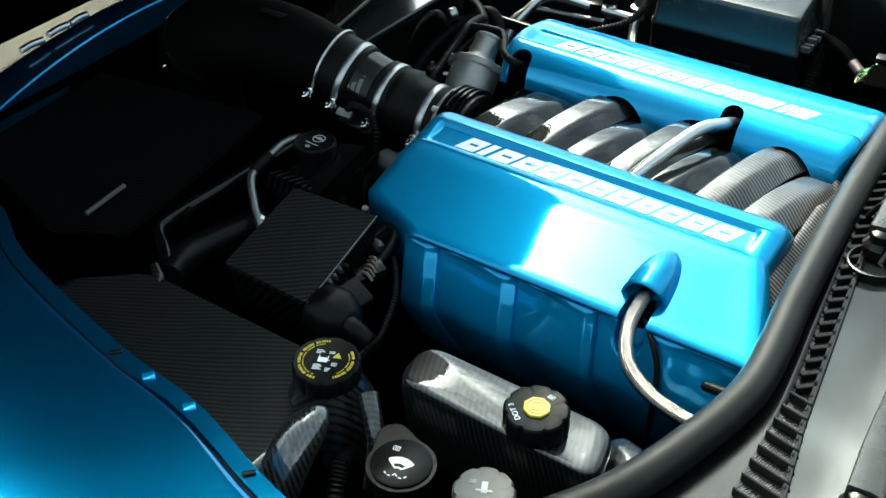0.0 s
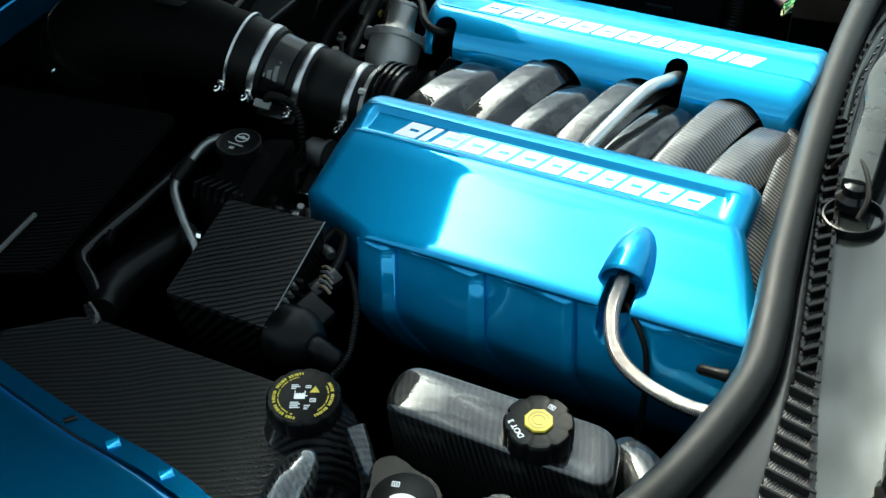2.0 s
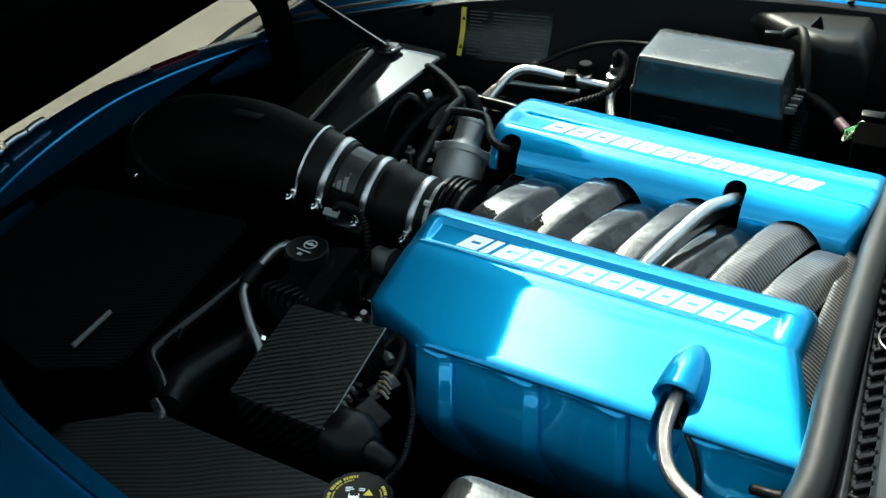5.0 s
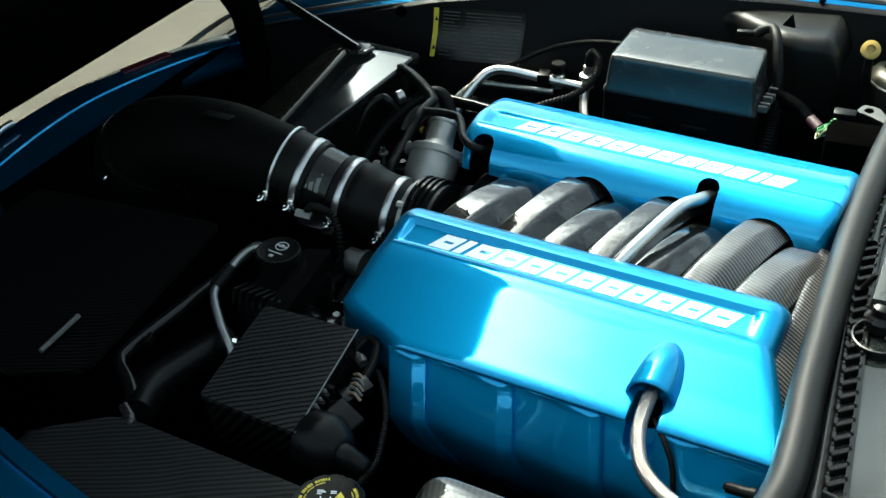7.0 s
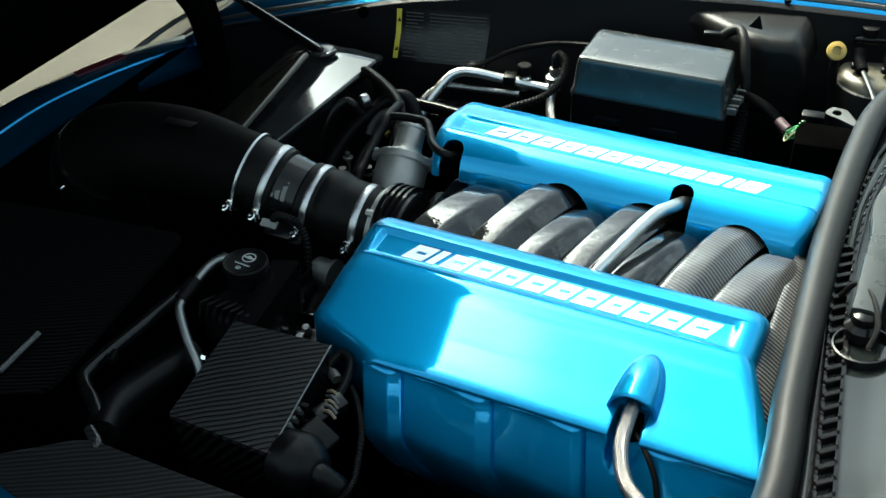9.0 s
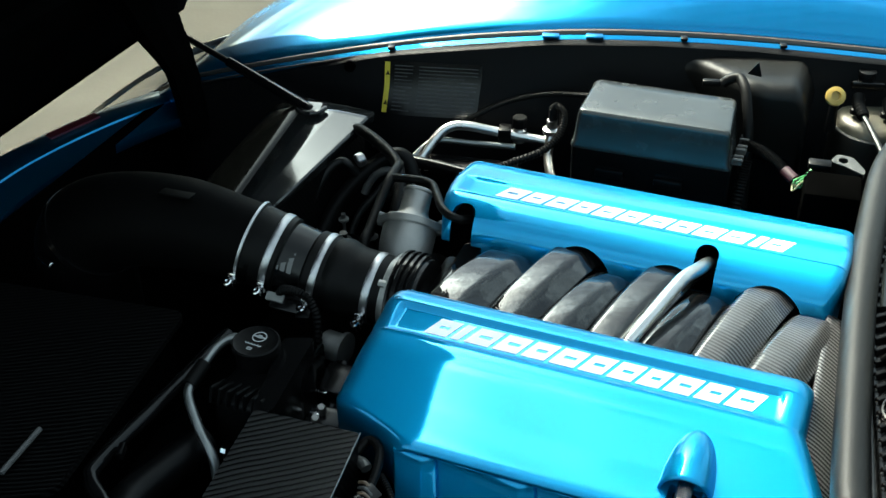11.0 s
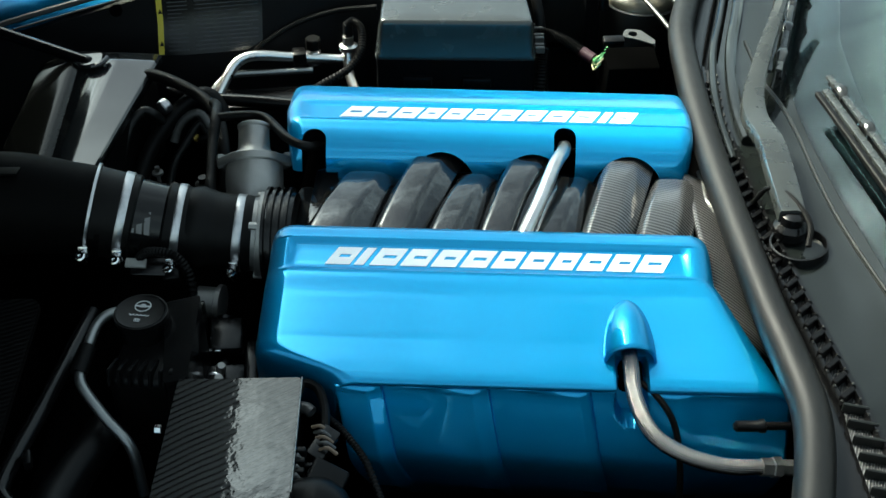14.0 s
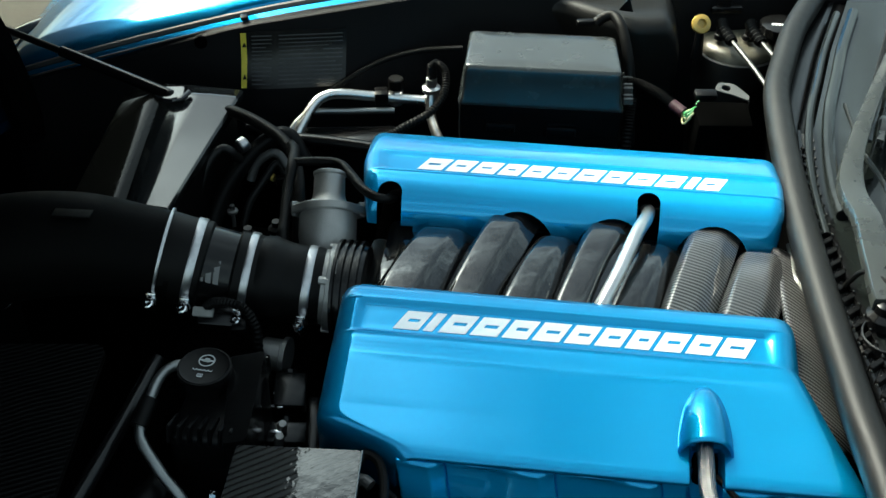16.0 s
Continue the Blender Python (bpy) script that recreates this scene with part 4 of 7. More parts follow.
def cover_mesh(near):
    bm = bmesh.new()
    us = [0, 0.0008, 0.002, 0.004, 0.007, 0.010, 0.0135, 0.017, 0.020]
    base = [-0.242, -0.238, -0.234, -0.230, -0.225] + FINE_X + [0.2145, 0.2185, 0.2225, 0.2265, 0.232]
    rows = []
    prof = PROFILE if near else FAR_PROFILE
    for d, z in prof:
        if near:
            xf = curve(d, [(0.262, -0.262), (0.312, -0.170)]) if z > 0.7535 else -0.170 + LEAN * (0.7545 - z)
            xr = line(d, [(0.165, 0.252), (0.19, 0.262), (0.31, 0.315)])
        else:
            xf, xr = line(d, [(0.068, -0.254), (0.104, -0.263), (0.15, -0.267), (0.30, -0.269)]), line(d, [(0.068, 0.262), (0.104, 0.272), (0.15, 0.279), (0.30, 0.283)])
        k = len(base)
        row = []
        lo, hi = xf + 0.020, xr - 0.020
        inner = []
        lean = LEAN * (0.7545 - z) if near and z < 0.7545 else 0.0
        left, right = -0.135 + lean, 0.18 + lean
        if lo > left - 0.003:
            left = lo + 0.004
        for b in base:
            if b < -0.135:
                inner.append(lo + (b + 0.242) / 0.107 * (left - lo))
            elif b > 0.18:
                inner.append(right + (b - 0.18) / 0.052 * (hi - right))
            else:
                inner.append(max(left, b + lean))
        full = [xf + u for u in us[:-1]] + inner + [xr - u for u in reversed(us[:-1])]
        pts = []
        e0 = cover_point(full[0], d, z, xf, xr, near)
        pts.append((full[0], d - (0.004 if z < 0.75 else 0), min(z, e0[1]) - (0.05 if z > 0.75 else 0.0)))
        for x in full:
            dd, zz = cover_point(x, d, z, xf, xr, near)
            pts.append((x, dd, zz))
        pts.append((full[-1], d - (0.004 if z < 0.75 else 0), min(z, e0[1]) - (0.05 if z > 0.75 else 0.0)))
        if near:
            row = [Vector((x, YC - dd, zz)) for x, dd, zz in pts]
        else:
            row = [Vector((-x, YC + dd, zz)) for x, dd, zz in pts]
        rows.append(row)
    skin(bm, rows, closed=False)
    return finish(bm, 40)


def slanted_marks(parent, near):
    """A row of slanted, slotted white blocks in the recess."""
    top = [p for p in (PROFILE if near else FAR_PROFILE) if 0.11 < p[0] < 0.18]

    def at(x, d):
        z = line(d, top) - line(d, [(0.1265, 0.0055 if near else 0.0042), (0.1615, 0.0020 if near else 0.0030)]) + 0.0024
        return Vector((x, YC - d, z)) if near else Vector((-x, YC + d, z))
    widths = [31, 15, 33, 33, 31, 33, 31, 31, 29, 32, 31, 34]
    x = -0.196
    gap = (0.391 - sum(widths) / 1000) / 11
    for w in widths:
        w = w / 1000
        d0, d1 = 0.1300, 0.1575
        bm = bmesh.new()

        def quad(a0, a1, e0, e1):
            lean = lambda q: 0.014 * (0.1575 - q) / 0.0275
            slab(bm, [at(a0 + lean(e1), e1), at(a1 + lean(e1), e1), at(a1 + lean(e0), e0), at(a0 + lean(e0), e0)], 0.0006)
        if w < 0.02:
            quad(x, x + w - 0.004, d0, d1)
        else:
            quad(x, x + w - 0.0025, d0, d0 + 0.0110)
            quad(x, x + w - 0.0025, d1 - 0.0115, d1)
            quad(x, x + 0.0090, d0 + 0.0110, d1 - 0.0115)
            quad(x + w - 0.0090, x + w - 0.0025, d0 + 0.0110, d1 - 0.0115)
        part("mark", bm, WHITE, parent, "white slanted mark")
        x += w + gap


near_cover = thing("engine_cover", "glossy metallic blue engine cover with ribbed skirt and white marks", "engine cover", (0, -0.15, 0.6))
shell = part("shell", cover_mesh(True), BLUE, near_cover)
md = shell.modifiers.new("thickness", "SOLIDIFY")
md.thickness, md.offset = 0.003, 0
slanted_marks(near_cover, True)
# bullet-shaped hose shroud
bm = bmesh.new()
rings = []
for i in range(15):
    t = i / 14
    y = -0.176 - 0.078 * t
    w = 0.0275 * math.sqrt(max(0.0004, 1 - (1 - t) ** 2.2))
    h = 0.034 * math.sqrt(max(0.0004, 1 - (1 - t) ** 2.0))
    zb = line(YC - y, PROFILE) - 0.006
    rings.append([Vector((0.146 + w * math.cos(a), y - 0.006 * math.sin(a) * t, zb + h * math.sin(a) ** 0.9 if math.sin(a) > 0 else zb)) for a in (math.pi * j / 20 for j in range(21))])
skin(bm, rings, closed=False)
sh = part("hose_shroud", bm, BLUE, near_cover, "blue bullet-shaped hose shroud")
md = sh.modifiers.new("thickness", "SOLIDIFY")
md.thickness, md.offset = 0.003, 0
# dark block inside the notch, standing in for the shade there
bm = bmesh.new()
box(bm, (0.147, -0.256, 0.752), (0.026, 0.03, 0.03), (20, 0, 0), 0.006)
part("slot_shade", bm, DARK, near_cover)

far_cover = thing("engine_cover", "glossy metallic blue engine cover turned to the far bank", "engine cover", (0, 0.22, 0.6))
me = cover_mesh(False)
shell = part("shell", me, BLUE, far_cover)
cut = bmesh.new()
for x in (-0.068, 0.052, 0.178):
    lathe(cut, (x, 0.0, 0.752), (0, 1, 0), [(0.0, 0.046), (0.135, 0.046)], 32)
lathe(cut, (0.0935, 0.143, 0.786), (0, -0.6, 0.8), [(0.0, 0.0145), (0.06, 0.0145)], 28)
box(cut, (0.0935, 0.089, 0.789), (0.029, 0.083, 0.06), (36.9, 0, 0), bevel=0)
lathe(cut, (-0.236, 0.133, 0.778), (0, -0.6, 0.8), [(0.0, 0.0160), (0.065, 0.0160)], 28)
box(cut, (-0.236, 0.080, 0.779), (0.032, 0.083, 0.06), (36.9, 0, 0), bevel=0)
box(cut, (-0.252, 0.080, 0.742), (0.095, 0.10, 0.052), bevel=0)
cutter = finish(cut)
tool = bpy.data.objects.new("tool", cutter)
scene.collection.objects.link(tool)
md0 = shell.modifiers.new("thickness", "SOLIDIFY")
md0.thickness, md0.offset = 0.003, 0
md1 = shell.modifiers.new("openings", "BOOLEAN")
md1.operation, md1.solver, md1.object = "DIFFERENCE", "EXACT", tool
md1.use_self = True
bpy.context.view_layer.update()
done = bpy.data.meshes.new_from_object(shell.evaluated_get(bpy.context.evaluated_depsgraph_get()))
shell.modifiers.clear()
shell.data = done
done.set_sharp_from_angle(angle=radians(40))
bpy.data.objects.remove(tool)
slanted_marks(far_cover, False)

# engine block under everything
block = thing("engine_block", "dark engine block below the blue covers", "engine", (0, YC, 0.42))
bm = bmesh.new()
box(bm, (0.0, YC, 0.56), (0.54, 0.52, 0.28), bevel=0.02)
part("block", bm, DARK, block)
bm = bmesh.new()
box(bm, (0.0, YC, 0.715), (0.52, 0.16, 0.05), bevel=0.01)
part("valley", bm, BLACK, block)

# intake manifold with carbon runners
manifold = thing("intake_manifold", "glossy carbon fibre intake manifold with curved runners", "intake manifold", (0, YC, 0.70))
bm = bmesh.new()
box(bm, (0.01, YC, 0.735), (0.50, 0.20, 0.05), bevel=0.015)
part("plenum", bm, CARBON_RUN, manifold)
LOW = (-0.152, -0.020, 0.108, 0.236)
HIGH = (-0.072, 0.052, 0.178)
RUNNERS = sorted([(x, False) for x in LOW] + [(x, True) for x in HIGH])
SEAMS = (-0.196, -0.1135, -0.0445, 0.0145, 0.0815, 0.1415, 0.2085, 0.279)


def runner_top(y, high):
    """Height of a runner's crest."""
    if high:
        u = y - 0.06
        return 0.796 - (1.2 if u < 0 else 1.9) * u * u
    u = y - 0.005
    return 0.7905 - 1.75 * u * u - 16.0 * max(0.0, u - 0.07) ** 2


def soft_corner(a, b, r):
    """The lower of two slopes, rounded where they meet."""
    h = max(r - abs(a - b), 0.0) / r
    return min(a, b) - h * h * r * 0.25


def runner_height(k, v, y):
    """Cross-section of one runner from seam (0) to seam (1): steep flank, flat crown, long sloping flank."""
    high = RUNNERS[k][1]
    width = SEAMS[k + 1] - SEAMS[k]
    rise = 1.5 * (v - 0.13) * width
    crown = -0.0009 * ((v - 0.36) / 0.3) ** 2
    fall = -0.72 * (v - 0.64) * width
    return runner_top(y, high) + soft_corner(soft_corner(rise, crown, 0.006), fall, 0.0045)


for k, (c, high) in enumerate(RUNNERS):
    bm = bmesh.new()
    rows = []
    for i in range(46):
        y = -0.10 + 0.27 * i / 45
        a, b = SEAMS[k], SEAMS[k + 1]
        row = []
        for j in range(41):
            s = a + (b - a) * j / 40
            row.append(Vector((s - 0.045 * (0.09 - y) / 0.16, y, runner_height(k, (s - a) / (b - a), y))))
        if k == 0:
            row.insert(0, row[0] + Vector((-0.002, 0, -0.03)))
        if k == len(RUNNERS) - 1:
            row.append(row[-1] + Vector((0.002, 0, -0.03)))
        rows.append(row)
    skin(bm, rows, closed=False)
    # the two rear runners take the carbon coloured for sunlight
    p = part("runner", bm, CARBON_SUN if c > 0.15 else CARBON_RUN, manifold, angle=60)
    md = p.modifiers.new("thickness", "SOLIDIFY")
    md.thickness, md.offset = 0.004, -1
bm = bmesh.new()
rows = []
for i in range(9):
    t = i / 8
    rows.append([Vector((0.252 + 0.062 * t, y, 0.778 - 0.022 * t - 0.022 * t * t)) for y in [-0.21 + 0.31 * j / 10 for j in range(11)]])
skin(bm, rows, closed=False)
p = part("rear_cover", bm, CARBON_SUN_REAR, manifold)
md = p.modifiers.new("thickness", "SOLIDIFY")
md.thickness, md.offset = 0.006, -1

bm = bmesh.new()
tube(bm, [(0.012, -0.11, 0.76), (0.030, -0.075, 0.787), (0.055, -0.02, 0.812), (0.076, 0.045, 0.822), (0.089, 0.09, 0.811), (0.0945, 0.125, 0.797), (0.097, 0.16, 0.775)], 0.0088, 16, 8)
piece("fuel_crossover_tube", bm, ALUMINIUM, "polished steel fuel tube crossing the intake runners", "fuel tube")

# braided hose out of the shroud
hose = thing("braided_hose", "braided stainless steel hose leaving the blue shroud", "hose", (0.15, -0.25, 0.75))
bm = bmesh.new()
run_pts = [(0.146, -0.225, 0.775), (0.1455, -0.262, 0.772), (0.149, -0.298, 0.757), (0.166, -0.326, 0.738), (0.20, -0.340, 0.722), (0.245, -0.342, 0.709), (0.285, -0.335, 0.701)]
tube(bm, run_pts, 0.0088, 24, 10)
part("braid", map_sleeve(finish(bm), 24, smooth_path(run_pts, 10)), BRAID, hose)
bm = bmesh.new()
lathe(bm, (0.283, -0.3355, 0.7015), (1, 0.16, -0.17), [(0, 0.0105), (0.012, 0.0105), (0.013, 0.012), (0.022, 0.012), (0.023, 0.009), (0.04, 0.009)], 6)
part("end_fitting", bm, CAST, hose, "hexagonal metal end fitting")
bm = bmesh.new()
tube(bm, [(0.155, -0.268, 0.758), (0.178, -0.292, 0.750), (0.194, -0.308, 0.725), (0.202, -0.330, 0.68), (0.205, -0.350, 0.62)], 0.0035, 8, 6)
piece("black_cable", bm, RUBBER, "thin black cable hanging beside the braided hose", "cable")
valve = thing("service_valve", "dark metal service valve with a black cap", "valve", (0.30, -0.31, 0.74))
bm = bmesh.new()
lathe(bm, (0.250, -0.318, 0.744), (1, 0.05, 0.0), [(0, 0.003), (0.003, 0.006), (0.026, 0.0063), (0.028, 0.0075), (0.033, 0.0075), (0.034, 0.0045), (0.06, 0.0045)], 16)
part("cap", bm, BLACK, valve)

# ---- air intake: elbow, couplers, clamps, throttle body ----
AXIS = [(-0.285, 0.006, 0.728), (-0.32, 0.004, 0.732), (-0.36, 0.003, 0.737), (-0.393, 0.002, 0.741), (-0.43, 0.0, 0.749), (-0.463, -0.002, 0.758), (-0.505, -0.006, 0.770)]
axis = smooth_path(AXIS, 8)


def on_axis(x):
    for a, b in zip(axis, axis[1:]):
        if b.x <= x <= a.x:
            return a.lerp(b, (a.x - x) / (a.x - b.x)), (b - a).normalized()
    return axis[-1], (axis[-1] - axis[-2]).normalized()


def sleeve(bm, x0, x1, profile):
    """A turned sleeve along the pipe from x0 to x1; profile of (share, radius)."""
    rings = []
    for t, r in profile:
        p, d = on_axis(x0 + (x1 - x0) * t)
        u, v = ring_frame(d)
        rings.append([p + (u * math.cos(a) + v * math.sin(a)) * r for a in (2 * math.pi * j / 40 for j in range(40))])
    skin(bm, rings)
    return bm


pipe = thing("air_intake_pipe", "black air intake pipe with rubber couplers and steel clamps", "intake pipe", (-0.4, 0, 0.68))
bm = bmesh.new()
tube(bm, [(-0.488, -0.004, 0.764), (-0.53, -0.008, 0.774), (-0.60, -0.012, 0.782), (-0.67, -0.022, 0.780), (-0.733, -0.030, 0.764), (-0.767, -0.035, 0.735), (-0.776, -0.036, 0.68), (-0.778, -0.037, 0.60)], [0.0565, 0.058, 0.064, 0.067, 0.069, 0.070, 0.071, 0.072], 40, 8)
HOSE_MATT = material("matt_hose_rubber", (0.0012, 0.0012, 0.0012), 0.6, vary=0.2, spec=0.04, bump=0.1, bump_scale=900)
elbow = part("elbow", bm, HOSE_MATT, pipe, "matt black moulded elbow")
bm = bmesh.new()
box(bm, (-0.595, -0.034, 0.8455), (0.045, 0.022, 0.003), (-12, 4, 8), 0.001)
part("moulded_panel", bm, HOSE_MATT, elbow)
bm = bmesh.new()
sleeve(bm, -0.470, -0.415, [(0, 0.052), (0.03, 0.052), (1, 0.0505)])
part("flow_tube", bm, BLACK_GLOSS, pipe, "glossy black flow tube")
bm = bmesh.new()
sleeve(bm, -0.504, -0.452, [(0, 0.0560), (0.05, 0.0568), (0.45, 0.0555), (0.95, 0.0555), (1.0, 0.053)])
part("coupler", bm, RUBBER, pipe)
bm = bmesh.new()
sleeve(bm, -0.418, -0.305, [(0, 0.0508), (0.03, 0.0535), (0.20, 0.0535), (0.28, 0.0515), (0.34, 0.0535), (0.42, 0.0545), (0.5, 0.0515), (0.58, 0.0495), (0.62, 0.049), (0.95, 0.049), (1, 0.047)])
part("coupler", bm, RUBBER, pipe)
DULL_MARK = material("dull_grey_mark", (0.10, 0.10, 0.10), 0.5)
# plain grey mark on the tube
for k in range(3):
    bm = bmesh.new()
    rows = []
    for i in range(7):
        a = radians(20 + 62 * i / 6)
        row = []
        for j in range(3):
            p, d = on_axis(-0.423 - 0.009 * k - (0.0065 * j / 2) + 0.004 * (i / 6))
            u, v = ring_frame(d)
            row.append(p + (Vector((0, -1, 0)) * math.cos(a) + Vector((0, 0, 1)) * math.sin(a)) * 0.0526)
        rows.append(row)
    skin(bm, rows, closed=False)
    part("mark", bm, DULL_MARK, pipe, "grey printed mark")
for x, r in ((-0.507, 0.0600), (-0.467, 0.0566), (-0.399, 0.0543), (-0.323, 0.0497)):
    bm = bmesh.new()
    sleeve(bm, x - 0.0055, x + 0.0055, [(0, r - 0.002), (0.02, r), (0.12, r + 0.0006), (0.88, r + 0.0006), (0.98, r), (1, r - 0.002)])
    clamp = part("clamp", bm, CLAMP, pipe, "shiny steel hose clamp")
    p, d = on_axis(x)
    side = p + Vector((0, -0.97, -0.24)).normalized() * (r + 0.011) + Vector((0.006 if x < -0.45 else 0.0, 0, 0))
    bm = bmesh.new()
    lathe(bm, side - Vector((0, 0, 0.014)), (-0.05, -0.42, 0.9), [(0, 0.0035), (0.016, 0.0035), (0.017, 0.0066), (0.022, 0.0066), (0.0235, 0.005), (0.0235, 0.002), (0.0222, 0.001)], 14)
    part("screw", bm, STEEL, clamp, "bright clamp screw")
    bm = bmesh.new()
    box(bm, side + Vector((0.0, 0.004, 0.003)), (0.012, 0.009, 0.016), (-12, 0, 0), 0.001)
    part("screw_housing", bm, STEEL, clamp)
bm = bmesh.new()
rings = []
c0 = Vector((-0.757, -0.034, 0.745))
dd = Vector((-0.72, -0.05, -0.69)).normalized()
uu, vv2 = ring_frame(dd)
for h, r in ((-0.005, 0.071), (-0.005, 0.0732), (0.005, 0.0732), (0.005, 0.071)):
    rings.append([c0 + dd * h + (uu * math.cos(a) + vv2 * math.sin(a)) * r for a in (2 * math.pi * j / 40 for j in range(40))])
skin(bm, rings)
# steel clamp given black: the shade on it is put into the colour
end_clamp = part("clamp", bm, BLACK_GLOSS, pipe, "steel hose clamp coloured black for shade")
bm = bmesh.new()
lathe(bm, (-0.786, -0.112, 0.745), (0.93, -0.34, -0.05), [(0, 0.0035), (0.010, 0.0035), (0.011, 0.0055), (0.030, 0.0055), (0.031, 0.004)], 12)
part("screw", bm, STEEL, end_clamp)

throttle = thing("throttle_body", "cast metal throttle body with a black ribbed flange", "throttle body", (-0.28, 0.005, 0.66))
bm = bmesh.new()
sleeve(bm, -0.312, -0.290, [(0, 0.044), (0.05, 0.047), (0.5, 0.048), (0.55, 0.055), (1, 0.056)])
part("housing", bm, CAST, throttle)
bm = bmesh.new()
prof = [(0, 0.05)]
for k in range(4):
    prof += [(0.06 + 0.23 * k, 0.056), (0.08 + 0.23 * k, 0.062), (0.17 + 0.23 * k, 0.062), (0.19 + 0.23 * k, 0.056)]
prof.append((1, 0.055))
rings = []
for t, r in prof:
    x = -0.291 + 0.040 * t
    rings.append([Vector((x, 0.006 + r * 1.08 * math.cos(a), 0.727 + r * math.sin(a))) for a in (2 * math.pi * j / 36 for j in range(36))])
skin(bm, rings)
part("ribbed_flange", bm, BLACK_GLOSS, throttle)
for a in (40, 130, 220, 320):
    bm = bmesh.new()
    lathe(bm, (-0.303, 0.006 + 0.052 * math.cos(radians(a)), 0.728 + 0.052 * math.sin(radians(a))), (1, 0, 0), [(0, 0.005), (0.012, 0.005)], 6)
    part("bolt", bm, CAST, throttle)

sensor = thing("air_flow_sensor", "black air flow sensor plug with a grey clip", "sensor", (-0.43, -0.06, 0.72))
bm = bmesh.new()
box(bm, (-0.425, -0.060, 0.722), (0.045, 0.024, 0.022), (35, 0, 0), 0.003)
part("body", bm, BLACK_GLOSS, sensor)
bm = bmesh.new()
box(bm, (-0.440, -0.066, 0.735), (0.026, 0.012, 0.005), (35, 0, 0), 0.0015)
part("clip", bm, material("pale_clip", (0.2, 0.2, 0.19), 0.4), sensor, "pale grey locking clip")
bm = bmesh.new()
tube(bm, [(-0.438, -0.058, 0.736), (-0.425, -0.066, 0.752), (-0.405, -0.070, 0.757), (-0.385, -0.072, 0.750), (-0.372, -0.078, 0.728), (-0.370, -0.085, 0.69)], 0.0058, 10, 8, ribs=28, rib_depth=0.0007)
part("loom", bm, RUBBER, sensor, "ribbed black wiring loom")
bm = bmesh.new()
box(bm, (-0.398, -0.066, 0.712), (0.02, 0.016, 0.024), (20, 0, 12), 0.003)
part("plug", bm, BLACK, sensor)

neck = thing("coolant_outlet", "grey cast aluminium coolant outlet with a bolted flange", "coolant outlet", (-0.318, 0.12, 0.66))
NA, NB = Vector((-0.08, 0.78, 0.62)).normalized(), Vector((-0.317, 0.088, 0.737))
bm = bmesh.new()
lathe(bm, NB, NA, [(-0.040, 0.018), (-0.030, 0.028), (-0.014, 0.035), (0.006, 0.0385), (0.030, 0.0385), (0.036, 0.0375)], 36)
part("dome", bm, CAST, neck)
bm = bmesh.new()
lathe(bm, NB, NA, [(0.035, 0.034), (0.035, 0.039), (0.037, 0.0405), (0.0455, 0.0405), (0.047, 0.039), (0.0475, 0.030)], 60, lambda a, h: 1 + 0.24 * max(0, math.cos(2 * a)) ** 4)
part("flange", bm, CAST, neck)
bm = bmesh.new()
lathe(bm, NB, NA, [(0.046, 0.030), (0.050, 0.0275), (0.055, 0.0235), (0.062, 0.0212), (0.088, 0.0205), (0.0900, 0.0222), (0.0930, 0.0222), (0.0945, 0.020), (0.0945, 0.017), (0.080, 0.0165)], 36)
part("pipe_stub", bm, CAST, neck)
side = ring_frame(NA)[0]
for s in (-1, 1):
    bm = bmesh.new()
    lathe(bm, NB + side * (s * 0.0445) + NA * 0.046, NA, [(-0.012, 0.0045), (0.0, 0.0045), (0.0005, 0.0065), (0.006, 0.0065), (0.007, 0.005)], 6)
    part("bolt", bm, DULL_METAL, neck)
bm = bmesh.new()
box(bm, (-0.303, 0.085, 0.66), (0.06, 0.07, 0.10), (0, 0, 0), 0.012)
part("base", bm, CAST, neck)

# ---- carbon cover over the far front corner ----
duct = thing("radiator_side_cover", "glossy carbon fibre cover beside the radiator", "carbon cover", (-0.59, 0.27, 0.60))
# one cover in two materials: the left one has its dark reflection coloured in
for name, mat, left in (("front_panel", PANEL_MIRROR_DARK, True), ("top_panel", PANEL_SLICK, False)):
    bm = bmesh.new()
    rows = []
    for i in range(13):
        t = i / 12
        y = 0.095 + 0.325 * t
        lx, rx, cx = -0.692 - 0.016 * t, -0.542 + 0.028 * t, -0.597 - 0.039 * t
        zc = 0.749 + 0.011 * t
        if left:
            rows.append([Vector((lx - 0.004, y, zc - 0.14)), Vector((lx, y, zc - 0.029)), Vector((lx + 0.003, y, zc - 0.0255))]
                        + [Vector((lx + (cx - lx) * k, y, zc - 0.025 * (1 - k))) for k in (0.2, 0.6, 1.0)])
        else:
            rows.append([Vector((cx, y, zc))] + [Vector((cx + (rx - cx) * k, y, zc - 0.003 * k)) for k in (0.5, 0.97)]
                        + [Vector((rx, y, zc - 0.006)), Vector((rx, y, zc - 0.02))])
    skin(bm, rows, closed=False)
    p = part(name, bm, mat, duct, "strip coloured brown-black for the dark it mirrors" if left else "glossy strip mirroring the bright sky", angle=7)
    md = p.modifiers.new("thickness", "SOLIDIFY")
    md.thickness, md.offset = 0.004, -1
bm = bmesh.new()
slab(bm, [(-0.541, 0.116, 0.735), (-0.517, 0.385, 0.753), (-0.52, 0.385, 0.60), (-0.545, 0.12, 0.60)], 0.006, (1, -0.1, 0))
